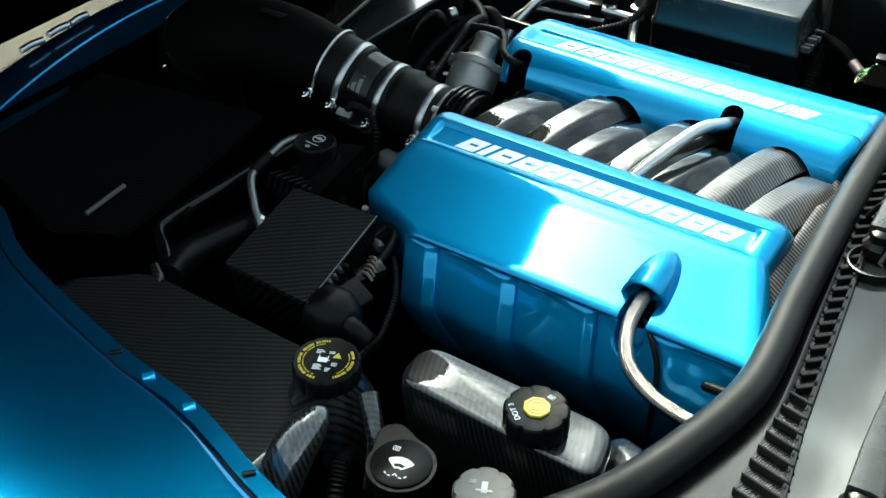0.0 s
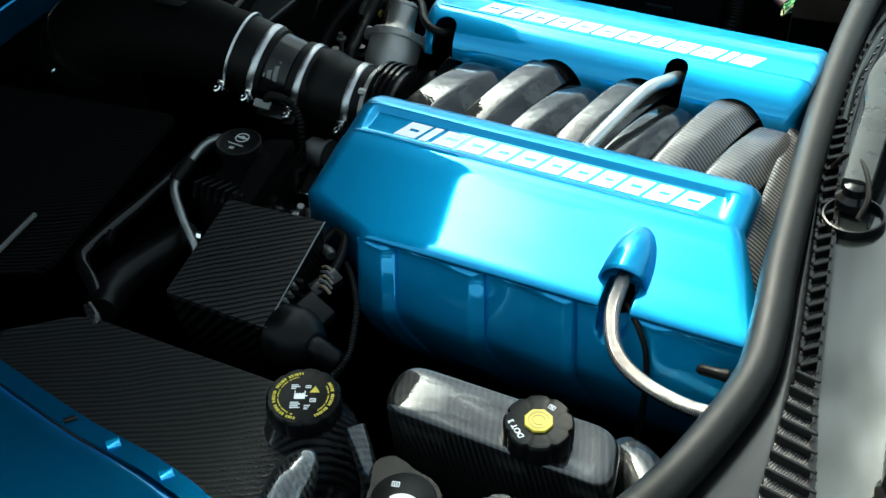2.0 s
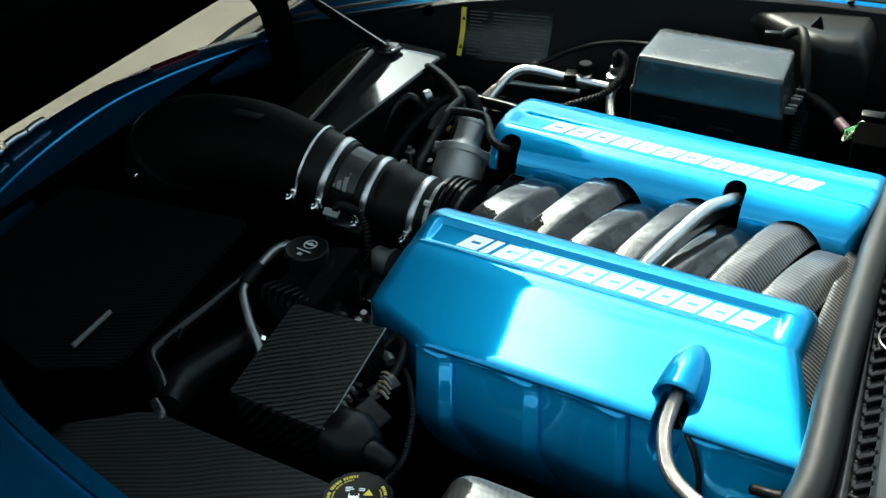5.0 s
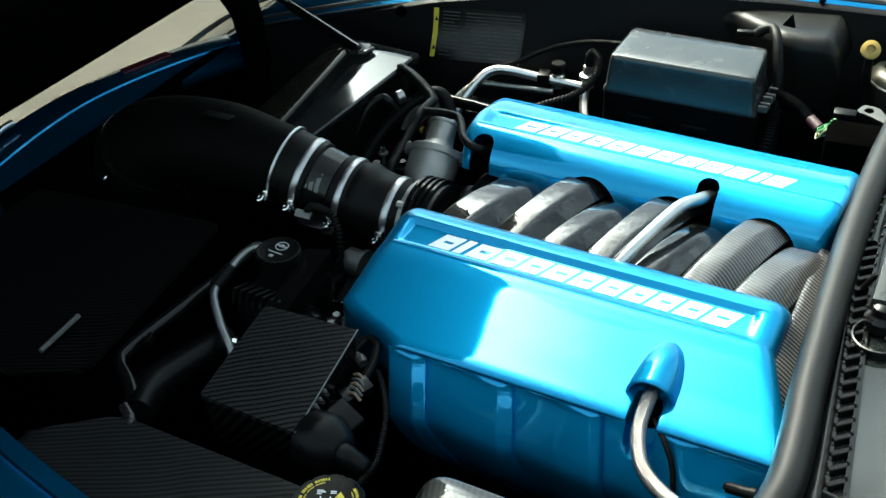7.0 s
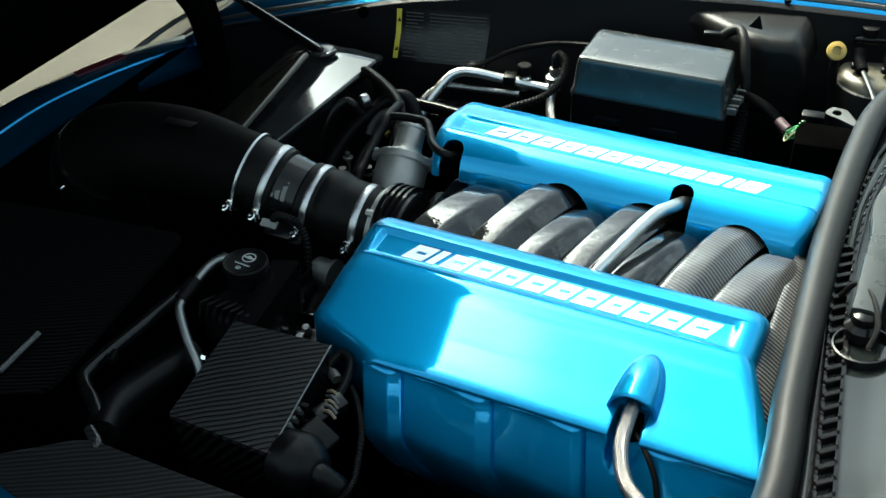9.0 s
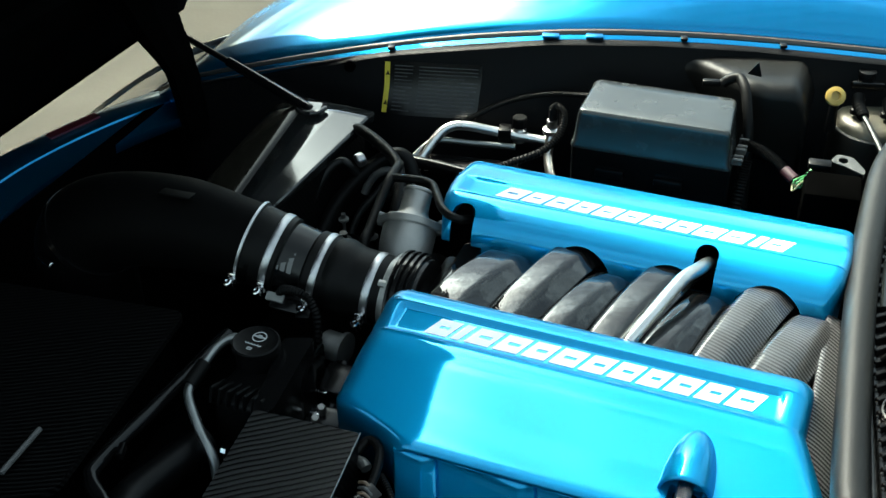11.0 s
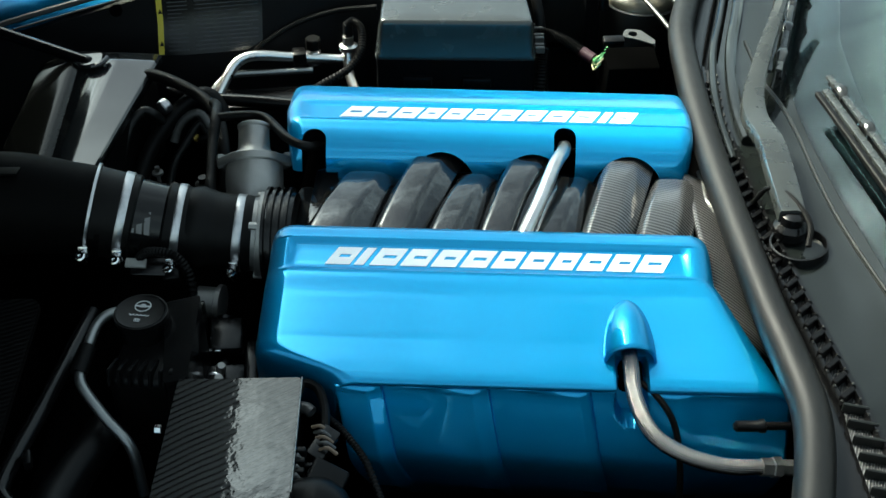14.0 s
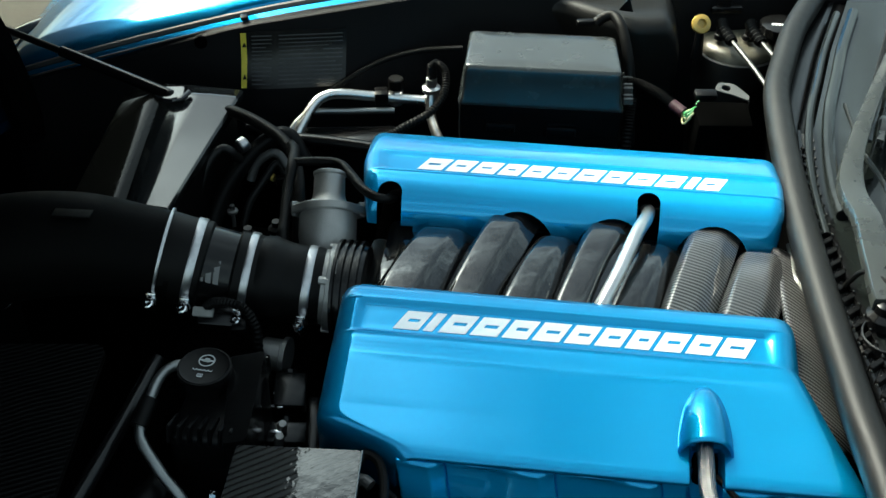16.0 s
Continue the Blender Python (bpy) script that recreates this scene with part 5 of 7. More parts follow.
part("side_panel", bm, CARBON_SHADE, duct)
bm = bmesh.new()
box(bm, (-0.60, 0.27, 0.66), (0.09, 0.26, 0.13), (0, 0, -3), 0.01)
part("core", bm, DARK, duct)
bm = bmesh.new()
slab(bm, rounded([(-0.646, 0.412, 0.757), (-0.600, 0.404, 0.766), (-0.596, 0.372, 0.763), (-0.618, 0.366, 0.760), (-0.640, 0.384, 0.756)], 0.006, 4), 0.004, (-0.15, 0, 1))
tube(bm, [(-0.640, 0.384, 0.756), (-0.618, 0.366, 0.761), (-0.597, 0.371, 0.764), (-0.590, 0.392, 0.764)], 0.0042, 8, 6)
part("strut_mount", bm, PANEL_SLICK, duct, "folded grey corner under the strut")
for q in ((-0.605, 0.20, 0.739), (-0.62, 0.155, 0.733)):
    bm = bmesh.new()
    lathe(bm, q, (0, 0, 1), [(-0.004, 0.004), (0.0015, 0.004), (0.0022, 0.002)], 10)
    part("rivet", bm, DARK, duct)

# ---- air box, carbon panel at the front ----
airbox = thing("air_filter_box", "carbon fibre air filter box lid darkened for deep shade", "air box", (-0.68, -0.30, 0.50))
bm = bmesh.new()
top = rounded([(-0.535, -0.135, 0.735), (-0.508, -0.452, 0.722), (-0.60, -0.50, 0.722), (-0.86, -0.42, 0.715), (-0.87, -0.16, 0.72)], 0.02, 4)
slab(bm, top, 0.008)
part("lid", bm, CARBON_SHADE, airbox)
bm = bmesh.new()
box(bm, (-0.69, -0.30, 0.57), (0.31, 0.28, 0.28), (0, 0, 3), 0.02)
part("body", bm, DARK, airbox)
bm = bmesh.new()
tube(bm, [(-0.577, -0.455, 0.729), (-0.576, -0.385, 0.735)], 0.0035, 8, 1)
part("trim_strip", bm, material("pale_trim", (0.06, 0.06, 0.06), 0.4), airbox, "pale trim strip")

rail = thing("radiator_support_rail", "black glossy support rail bent round the radiator", "rail", (-0.49, -0.3, 0.6))
bm = bmesh.new()
tube(bm, [(-0.485, -0.12, 0.70), (-0.495, -0.25, 0.70), (-0.508, -0.375, 0.698), (-0.502, -0.402, 0.695), (-0.475, -0.42, 0.69), (-0.45, -0.44, 0.685)], 0.010, 12, 8)
part("bar", bm, BLACK_GLOSS, rail)
bm = bmesh.new()
tube(bm, [(-0.435, -0.27, 0.66), (-0.455, -0.34, 0.66), (-0.46, -0.40, 0.665), (-0.435, -0.455, 0.68)], [0.022, 0.024, 0.026, 0.02], 16, 8)
part("hose", bm, BLACK, rail)
bm = bmesh.new()
box(bm, (-0.48, -0.27, 0.55), (0.05, 0.30, 0.22), (0, 0, 4), 0.01)
part("stay", bm, DARK, rail)
bm = bmesh.new()
box(bm, (-0.487, -0.36, 0.707), (0.008, 0.02, 0.012), (0, 0, 20), 0.002)
part("tab", bm, BLACK, rail)


# ---- reservoirs and their caps ----
def cap(parent_at, r, h, lobes=0, depth=0.0, tilt=(0, 0, 1), mat=BLACK, base=None):
    bm = bmesh.new()
    w = (lambda a, hh: 1 - 2.4 * depth * max(0.0, math.cos(a * lobes)) ** 4) if depth else None
    prof = [(-h, r * 0.90), (-h, r), (-h * 0.15, r), (-0.0012, r * 0.965), (0.0, r * 0.93), (-0.0012, r * 0.80), (-0.0012, 0.001)]
    lathe(bm, parent_at, tilt, prof, 96, w)
    return bm


def flat(bm, centre, pts, lift=0.0007, tilt=(0, 0, 1), turn=0.0, scale=1.0):
    """A thin printed shape on a cap: pts in millimetres, x to the camera's right when read."""
    c, s = math.cos(radians(turn)), math.sin(radians(turn))
    out = []
    for x, y in pts:
        x, y = x * scale / 1000, y * scale / 1000
        out.append(Vector(centre) + Vector((x * c - y * s, x * s + y * c, lift)))
    slab(bm, out, 0.0004, tilt)
    return bm


def arc(cx, cy, r0, r1, a0, a1, n=24):
    pts = [(cx + r1 * math.cos(radians(a0 + (a1 - a0) * i / n)), cy + r1 * math.sin(radians(a0 + (a1 - a0) * i / n))) for i in range(n + 1)]
    return pts + [(cx + r0 * math.cos(radians(a1 + (a0 - a1) * i / n)), cy + r0 * math.sin(radians(a1 + (a0 - a1) * i / n))) for i in range(n + 1)]


def rect(x, y, w, h):
    return [(x, y), (x + w, y), (x + w, y + h), (x, y + h)]


def print_shapes(bm, centre, shapes, **kw):
    for s in shapes:
        flat(bm, centre, s, **kw)
    return bm


MANUAL = [rect(-4, -3, 8, 0.9), rect(-4, 2.1, 8, 0.9), rect(-4, -3, 0.9, 6), rect(3.1, -3, 0.9, 6), rect(-1.8, -1.2, 1.2, 2.4), rect(0.5, -1.2, 1.2, 2.4)]


def moved(shapes, dx, dy, k=1.0):
    return [[(x * k + dx, y * k + dy) for x, y in s] for s in shapes]


# power steering
ps = thing("power_steering_reservoir", "black power steering fluid reservoir with a printed cap", "fluid reservoir", (-0.39, -0.19, 0.55))
bm = bmesh.new()
box(bm, (-0.385, -0.200, 0.66), (0.085, 0.115, 0.13), (0, 0, -4), 0.012, 3)
part("body", bm, BLACK, ps)
for k in range(7):
    bm = bmesh.new()
    box(bm, (-0.425 + 0.0115 * k, -0.243, 0.722), (0.004, 0.03, 0.022), (-18, 0, -4), 0.001, 1)
    part("rib", bm, BLACK, ps)
bm = bmesh.new()
slab(bm, rounded([(-0.385, -0.145, 0.742), (-0.344, -0.137, 0.748), (-0.337, -0.262, 0.735), (-0.362, -0.268, 0.732)], 0.006, 3), 0.09)
part("side_wall", bm, BLACK_GLOSS, ps)
PC = (-0.404, -0.178, 0.757)
p = part("cap", cap(PC, 0.0305, 0.008), BLACK, ps, "round black cap with printed symbols")
bm = bmesh.new()
lathe(bm, (-0.404, -0.178, 0.747), (0, 0, 1), [(-0.03, 0.026), (-0.002, 0.026)], 24, lambda a, h: 1 + 0.06 * math.cos(5 * a))
part("neck", bm, BLACK, ps)
bm = bmesh.new()
wheel = [arc(0, 9, 8.2, 9.4, 0, 360, 40), rect(-8.5, 8, 17, 2.2), [(-4, 7), (4, 7), (2.5, 12.5), (-2.5, 12.5)]]
waves = [arc(-9 + 4.5 * i, -5.2, 1.6, 2.5, 180, 360, 8) for i in range(5)]
print_shapes(bm, PC, wheel + waves + moved(MANUAL, 0, -15, 0.8), turn=-4, lift=-0.0004)
part("symbol", bm, GREY_PRINT, p, "pale printed steering wheel symbol")

feed = thing("steering_feed_tube", "bare metal tube with a black rubber sleeve", "tube", (-0.45, -0.24, 0.66))
bm = bmesh.new()
tube(bm, [(-0.425, -0.165, 0.744), (-0.444, -0.172, 0.745), (-0.455, -0.190, 0.741), (-0.459, -0.225, 0.732)], 0.0062, 12, 8)
part("upper_tube", bm, DULL_METAL, feed)
bm = bmesh.new()
tube(bm, [(-0.4585, -0.215, 0.734), (-0.462, -0.248, 0.724)], 0.0095, 12, 2)
part("sleeve", bm, RUBBER, feed)
bm = bmesh.new()
tube(bm, [(-0.461, -0.244, 0.725), (-0.455, -0.262, 0.718), (-0.425, -0.290, 0.698), (-0.395, -0.312, 0.675), (-0.385, -0.33, 0.62)], 0.0062, 12, 8)
part("lower_tube", bm, DULL_METAL, feed)

# carbon clad box with plugs beside it
ecm = thing("carbon_clad_box", "box clad in ribbed carbon fibre weave with side plugs", "carbon box", (-0.27, -0.37, 0.55))
bm = bmesh.new()
tp = [Vector(q) for q in ((-0.330, -0.308, 0.780), (-0.203, -0.300, 0.780), (-0.200, -0.446, 0.7415), (-0.338, -0.440, 0.7395))]
slab(bm, rounded(tp, 0.004, 3), 0.006)
part("lid", bm, CARBON, ecm)
bm = bmesh.new()
lo = [Vector((-0.322, -0.315, 0.62)), Vector((-0.208, -0.306, 0.62)), Vector((-0.206, -0.436, 0.62)), Vector((-0.33, -0.43, 0.62))]
hi = [q.lerp(Vector((-0.268, -0.374, 0.76)), 0.03) - Vector((0, 0, 0.0045)) for q in tp]
skin(bm, [lo, hi])
part("body", bm, CARBON_SHADE, ecm)
bm = bmesh.new()
tube(bm, [tp[1] + Vector((0.001, 0, 0.0005)), tp[2] + Vector((0.001, 0, 0.0005))], 0.0009, 6, 1)
part("edge_trim", bm, DULL_METAL, ecm, "thin bright edge trim")
for k in range(6):
    t = 0.52 + 0.075 * k
    q = tp[1].lerp(tp[2], t)
    bm = bmesh.new()
    box(bm, q + Vector((0.006, 0, -0.010)), (0.010, 0.006, 0.012), (0, 0, 0), 0.001, 1)
    part("fin", bm, BLACK, ecm)
for k in range(7):
    q = tp[1].lerp(tp[2], 0.58 + 0.07 * k)
    bm = bmesh.new()
    box(bm, q + Vector((0.004, 0, -0.007 - 0.002 * (k % 2))), (0.007, 0.0045, 0.013), (0, -25, 6), 0.001, 1)
    part("edge_clip", bm, CLIP_GREY, ecm, "worn grey edge clip")
bm = bmesh.new()
box(bm, (-0.172, -0.400, 0.728), (0.040, 0.046, 0.020), (8, 22, -14), 0.004, 3)
sock = part("socket", bm, BLACK, ecm, "black connector socket")
for k in range(4):
    bm = bmesh.new()
    tube(bm, [(-0.190 + 0.003 * k, -0.386 - 0.008 * k, 0.7415 - 0.001 * k), (-0.183 + 0.003 * k, -0.385 - 0.008 * k, 0.7425 - 0.002 * k)], 0.0026, 8, 2)
    part("rib", bm, BLACK_GLOSS, sock)
bm = bmesh.new()
box(bm, (-0.178, -0.352, 0.732), (0.020, 0.040, 0.022), (6, 18, -24), 0.003, 2)
plug = part("plug", bm, BLACK_GLOSS, ecm, "black wiring plug")
for k in range(5):
    bm = bmesh.new()
    c = Vector((-0.1805 + 0.0028 * k, -0.337 - 0.0075 * k, 0.7445))
    tube(bm, [c + Vector((-0.009, 0.002, -0.002)), c + Vector((0, 0, 0.0025)), c + Vector((0.009, -0.002, -0.004))], 0.0019, 8, 4)
    part("lead", bm, CLIP_GREY if k % 2 else TAN_LEAD, plug, "pale lead")
bm = bmesh.new()
box(bm, (-0.160, -0.392, 0.727), (0.010, 0.014, 0.012), (0, 20, -20), 0.002)
part("latch", bm, CLIP_GREY, plug, "grey latch")
bm = bmesh.new()
tube(bm, [(-0.214, -0.296, 0.738), (-0.206, -0.276, 0.746), (-0.190, -0.282, 0.746), (-0.181, -0.302, 0.744), (-0.177, -0.326, 0.741), (-0.178, -0.345, 0.738)], 0.0052, 10, 8)
loop = part("lead_loop", bm, RUBBER, ecm, "black taped lead looping to the plug")
bm = bmesh.new()
tube(bm, [(-0.2085, -0.300, 0.735), (-0.200, -0.303, 0.737), (-0.193, -0.308, 0.736)], 0.0066, 12, 4)
part("band", bm, CLIP_GREY, loop, "grey band")
bm = bmesh.new()
box(bm, (-0.265, -0.37, 0.52), (0.10, 0.10, 0.22), bevel=0.01)
part("stand", bm, DARK, ecm)
bm = bmesh.new()
lathe(bm, (-0.341, -0.355, 0.755), (-1, 0, 0), [(0, 0.005), (0.006, 0.005)], 6)
part("bolt", bm, STEEL, ecm)

pump = thing("vacuum_canister", "round black canister with a short hose nozzle", "canister", (-0.16, -0.44, 0.55))
bm = bmesh.new()
lathe(bm, (-0.190, -0.424, 0.715), (0.86, -0.22, 0.22), [(0, 0.036), (0.020, 0.036), (0.026, 0.034), (0.040, 0.026), (0.048, 0.017), (0.050, 0.014)], 32)
part("dome", bm, BLACK, pump)
bm = bmesh.new()
tube(bm, [(-0.157, -0.432, 0.725), (-0.140, -0.436, 0.722), (-0.124, -0.434, 0.710), (-0.118, -0.432, 0.698)], [0.013, 0.0135, 0.0135, 0.011], 16, 6)
part("nozzle", bm, BLACK, pump, "black elbow nozzle")
bm = bmesh.new()
box(bm, (-0.19, -0.42, 0.60), (0.05, 0.05, 0.20), bevel=0.01)
part("stand", bm, DARK, pump)
bm = bmesh.new()
tube(bm, [(-0.180, -0.300, 0.722), (-0.163, -0.318, 0.724), (-0.146, -0.340, 0.723), (-0.131, -0.364, 0.722), (-0.117, -0.398, 0.720), (-0.108, -0.425, 0.718), (-0.108, -0.446, 0.716), (-0.116, -0.458, 0.705)], 0.0036, 10, 8, ribs=46, rib_depth=0.0008)
piece("wiring_loom", bm, RUBBER, "ribbed black wiring loom beside the carbon box", "wiring loom")

# carbon shroud sheet between fender and radiator with the coolant cap
shroud = thing("carbon_shroud", "glossy ribbed carbon fibre shroud along the fender", "carbon shroud", (-0.22, -0.58, 0.55))
bm = bmesh.new()
rows = []
for i in range(25):
    u = i / 24
    x = -0.475 + 0.407 * u
    inner = line(x, [(-0.475, -0.575), (-0.40, -0.512), (-0.38, -0.508), (-0.15, -0.508), (-0.05, -0.515), (0.0, -0.53)])
    outer = line(x, NEAR_LIP_Y) + 0.012
    row = [Vector((x, inner + 0.004, 0.66)), Vector((x, inner, 0.735))]
    for j in range(9):
        v = j / 8
        z = 0.744 + 0.006 * v - 0.004 * math.sin(v * math.pi)
        row.append(Vector((x, inner + (outer - inner) * (0.02 + 0.98 * v), z)))
    rows.append(row)
skin(bm, rows, closed=False)
p = part("sheet", bm, CARBON, shroud)
md = p.modifiers.new("thickness", "SOLIDIFY")
md.thickness, md.offset = 0.004, -1
bm = bmesh.new()
tube(bm, [(-0.402, -0.498, 0.744), (-0.385, -0.508, 0.741), (-0.376, -0.516, 0.738), (-0.36, -0.52, 0.735)], [0.006, 0.007, 0.006, 0.004], 12, 6)
part("corner_roll", bm, CARBON_SLICK, shroud, "polished rolled carbon corner")
bm = bmesh.new()
box(bm, (-0.23, -0.58, 0.60), (0.34, 0.07, 0.24), bevel=0.02)
part("tank", bm, DARK, shroud)
CC = (-0.087, -0.546, 0.787)
p = part("coolant_cap", cap(CC, 0.0375, 0.022, 12, 0.02), BLACK, shroud, "black coolant cap with yellow printed warnings")
bm = bmesh.new()
lathe(bm, (-0.087, -0.546, 0.768), (0, 0, 1), [(-0.09, 0.058), (-0.05, 0.054), (-0.03, 0.047), (-0.012, 0.036), (0.0, 0.031)], 32)
part("filler_neck", bm, CARBON, shroud)
bm = bmesh.new()
for a0, a1, r0, r1, stepa in ((95, 265, 27.6, 30.6, 5.2), (-62, 40, 27.6, 30.6, 5.2), (105, 255, 24.4, 25.6, 4.0), (-50, 30, 24.4, 25.6, 4.0)):
    k = int((a1 - a0) / stepa)
    for i in range(k):
        if i % 7 != 6:
            a = a0 + stepa * i
            flat(bm, CC, arc(0, 0, r0, r1, a, a + stepa * (0.5 + 0.15 * (i % 3)), 2), lift=-0.0004, turn=24)
part("warning_print", bm, YELLOW, p, "yellow curved warning print")
bm = bmesh.new()
icon = [rect(-8, -4, 9, 6), [(-8, 2), (-6.5, 3.6), (-5, 2)], [(-5, 2), (-3.5, 3.6), (-2, 2)], [(-2, 2), (-0.5, 3.6), (1, 2)], rect(-8.9, -4, 0.9, 10), rect(1, -4, 0.9, 10), rect(1.9, -1, 2.4, 1)]
print_shapes(bm, CC, icon + moved(MANUAL, 10, -6, 0.75) + [rect(-13, 9 + 2.2 * r, 5 + 2 * ((r * 2 + c) % 3), 0.9) for r in range(3) for c in (0,)] + [rect(1, 10 + 2.2 * r, 6, 0.8) for r in range(2)] + [rect(-12, -9 - 2.2 * r, 8 + 2 * (r % 2), 0.9) for r in range(4)] + [rect(2, -13 - 2.2 * r, 6 - r, 0.8) for r in range(3)], lift=-0.0004, turn=24)
part("symbol", bm, WHITE, p, "white printed coolant symbol")
bm = bmesh.new()
print_shapes(bm, CC, [[(6, 4), (16, 4), (11, 12)]], lift=-0.0004, turn=24)
part("warning_triangle", bm, YELLOW, p)
# shiny carbon filler spout beside the fender
bm = bmesh.new()
tube(bm, [(-0.052, -0.70, 0.690), (-0.054, -0.675, 0.726), (-0.054, -0.648, 0.752), (-0.052, -0.622, 0.768), (-0.049, -0.604, 0.772), (-0.046, -0.596, 0.770)], [0.024, 0.025, 0.0245, 0.0215, 0.014, 0.004], 20, 8)
piece("filler_spout", bm, CARBON_POLISH, "polished carbon filler spout mirroring the bright sky", "filler spout")
bm = bmesh.new()
tube(bm, [(-0.03, -0.548, 0.768), (-0.012, -0.565, 0.752), (0.0, -0.578, 0.73), (0.0, -0.59, 0.68)], [0.011, 0.0105, 0.010, 0.010], 14, 6)
piece("overflow_pipe", bm, CARBON, "glossy carbon overflow pipe below the coolant cap", "pipe")
bm = bmesh.new()
tube(bm, [(-0.018, -0.60, 0.735), (-0.012, -0.625, 0.73), (0.0, -0.65, 0.70), (0.01, -0.66, 0.62)], 0.009, 12, 8, ribs=24, rib_depth=0.001)
piece("wiring_loom", bm, RUBBER, "ribbed black wiring loom beside the washer cap", "wiring loom")

# brake fluid reservoir
brake = thing("brake_fluid_reservoir", "carbon fibre clad brake fluid reservoir", "fluid reservoir", (0.1, -0.48, 0.55))
bm = bmesh.new()
ring0 = rounded([(-0.022, -0.456, 0), (0.209, -0.440, 0), (0.225, -0.512, 0), (-0.018, -0.520, 0)], 0.026, 7)
cen = Vector((0.10, -0.482, 0))
rings = []
for z, k in ((0.66, 0.93), (0.70, 0.97), (0.735, 1.0), (0.752, 1.0), (0.759, 0.994), (0.7635, 0.978), (0.7658, 0.955), (0.7668, 0.92), (0.7672, 0.80), (0.7674, 0.5)):
    rings.append([cen.lerp(q, k) + Vector((0, 0, z - 0.010 * (q.x - 0.10) / 0.12 * (z > 0.7))) for q in ring0])
skin(bm, rings)
part("body", bm, CARBON_TANK, brake, angle=50)
BC = (0.137, -0.484, 0.787)
p = part("cap", cap(BC, 0.0345, 0.024, 8, 0.035), BLACK, brake, "black lobed brake fluid cap")
bm = bmesh.new()
lathe(bm, (BC[0], BC[1], 0.764), (0, 0, 1), [(-0.012, 0.030), (0.004, 0.030)], 28)
part("neck", bm, BLACK, brake)
bm = bmesh.new()
lathe(bm, Vector(BC) + Vector((0, 0, -0.0012)), (0, 0, 1), [(0, 0.0145), (0.0025, 0.0145), (0.003, 0.0138), (0.003, 0.001)], 8)
part("centre_boss", bm, YELLOW, p, "yellow octagonal centre")
for r in (0.0055, 0.0095):
    bm = bmesh.new()
    flat(bm, BC, arc(0, 0, r * 1000, r * 1000 + 0.9, 20, 330, 24), lift=0.0024)
    part("moulded_ring", bm, YELLOW_TOP, p)
bm = bmesh.new()
print_shapes(bm, BC, moved(MANUAL, 0, 22, 0.9), lift=-0.0004, turn=-14)
part("symbol", bm, WHITE, p)
fc = bpy.data.curves.new("writing", "FONT")
fc.body, fc.size, fc.align_x, fc.align_y, fc.extrude = "DOT 3", 0.0082, "CENTER", "CENTER", 0.0002
tmp = bpy.data.objects.new("writing", fc)
scene.collection.objects.link(tmp)
bpy.context.view_layer.update()
tm = bpy.data.meshes.new_from_object(tmp.evaluated_get(bpy.context.evaluated_depsgraph_get()))
bpy.data.objects.remove(tmp)
tm.transform(Matrix.Translation(Vector(BC) + Vector((-0.0165, -0.0165, -0.0005))) @ Matrix.Rotation(radians(140), 4, "Z"))
part("writing", tm, WHITE, p, "white DOT 3 lettering")
bm = bmesh.new()
box(bm, (0.10, -0.48, 0.54), (0.10, 0.05, 0.26), bevel=0.01)
part("stand", bm, DARK, brake)
bm = bmesh.new()
tube(bm, [(0.206, -0.425, 0.700), (0.226, -0.445, 0.705), (0.252, -0.475, 0.704), (0.268, -0.52, 0.700), (0.27, -0.57, 0.69)], [0.024, 0.031, 0.034, 0.034, 0.030], 28, 8)
piece("carbon_duct", bm, CARBON_TANK, "rounded carbon fibre duct behind the brake reservoir", "carbon duct")

# washer cap and a plain black cap
wash = thing("washer_reservoir", "black screen washer filler with a hinged printed cap", "washer reservoir", (0.045, -0.60, 0.55))
WC = (0.047, -0.597, 0.752)
bm = bmesh.new()
out = []
for i in range(40):
    a = 2 * math.pi * i / 40
    q = Vector((math.cos(a), math.sin(a), 0)) * 0.036
    e = Vector((-0.72, 0.69, 0))
    k = q.normalized().dot(e)
    if k > 0.72:
        q = q + e * 0.020 * step(0.72, 1.0, k)
    out.append(Vector(WC) + q)
slab(bm, out, 0.009)
p = part("cap", bm, BLACK, wash, "black hinged washer cap")
bm = bmesh.new()
lathe(bm, Vector(WC) + Vector((0, 0, -0.001)), (0, 0, 1), [(0, 0.032), (0.003, 0.0315), (0.004, 0.030), (0.004, 0.001)], 40)
part("lid_disc", bm, BLACK, p)
bm = bmesh.new()
T = dict(turn=14, lift=0.0034)
print_shapes(bm, WC, [arc(0, -13, 17, 19.5, 45, 135, 16), arc(0, -13, 4.5, 6.5, 45, 135, 10), [(-12.8, -1.2), (-11.2, 0.2), (-3.4, -7.6), (-4.8, -8.6)], [(12.8, -1.2), (11.2, 0.2), (3.4, -7.6), (4.8, -8.6)], arc(0, -13, 11, 17, 50, 130, 16)], **T)
print_shapes(bm, WC, moved(MANUAL, -11, 16, 0.95), **T)
for s in (-1, 1):
    for k in range(3):
        print_shapes(bm, WC, [arc(s * 6, -14, 5.2, 6.4, 200 + 55 * k, 235 + 55 * k, 4)], **T)
part("symbol", bm, WHITE, p, "white printed washer symbol")
bm = bmesh.new()
lathe(bm, (0.047, -0.597, 0.743), (0, 0, 1), [(-0.18, 0.03), (0, 0.03)], 24)
part("filler_neck", bm, BLACK, wash)
cl = thing("clutch_fluid_reservoir", "plain grey-black lobed cap on a small reservoir", "fluid reservoir", (0.142, -0.592, 0.55))
KC = (0.142, -0.592, 0.770)
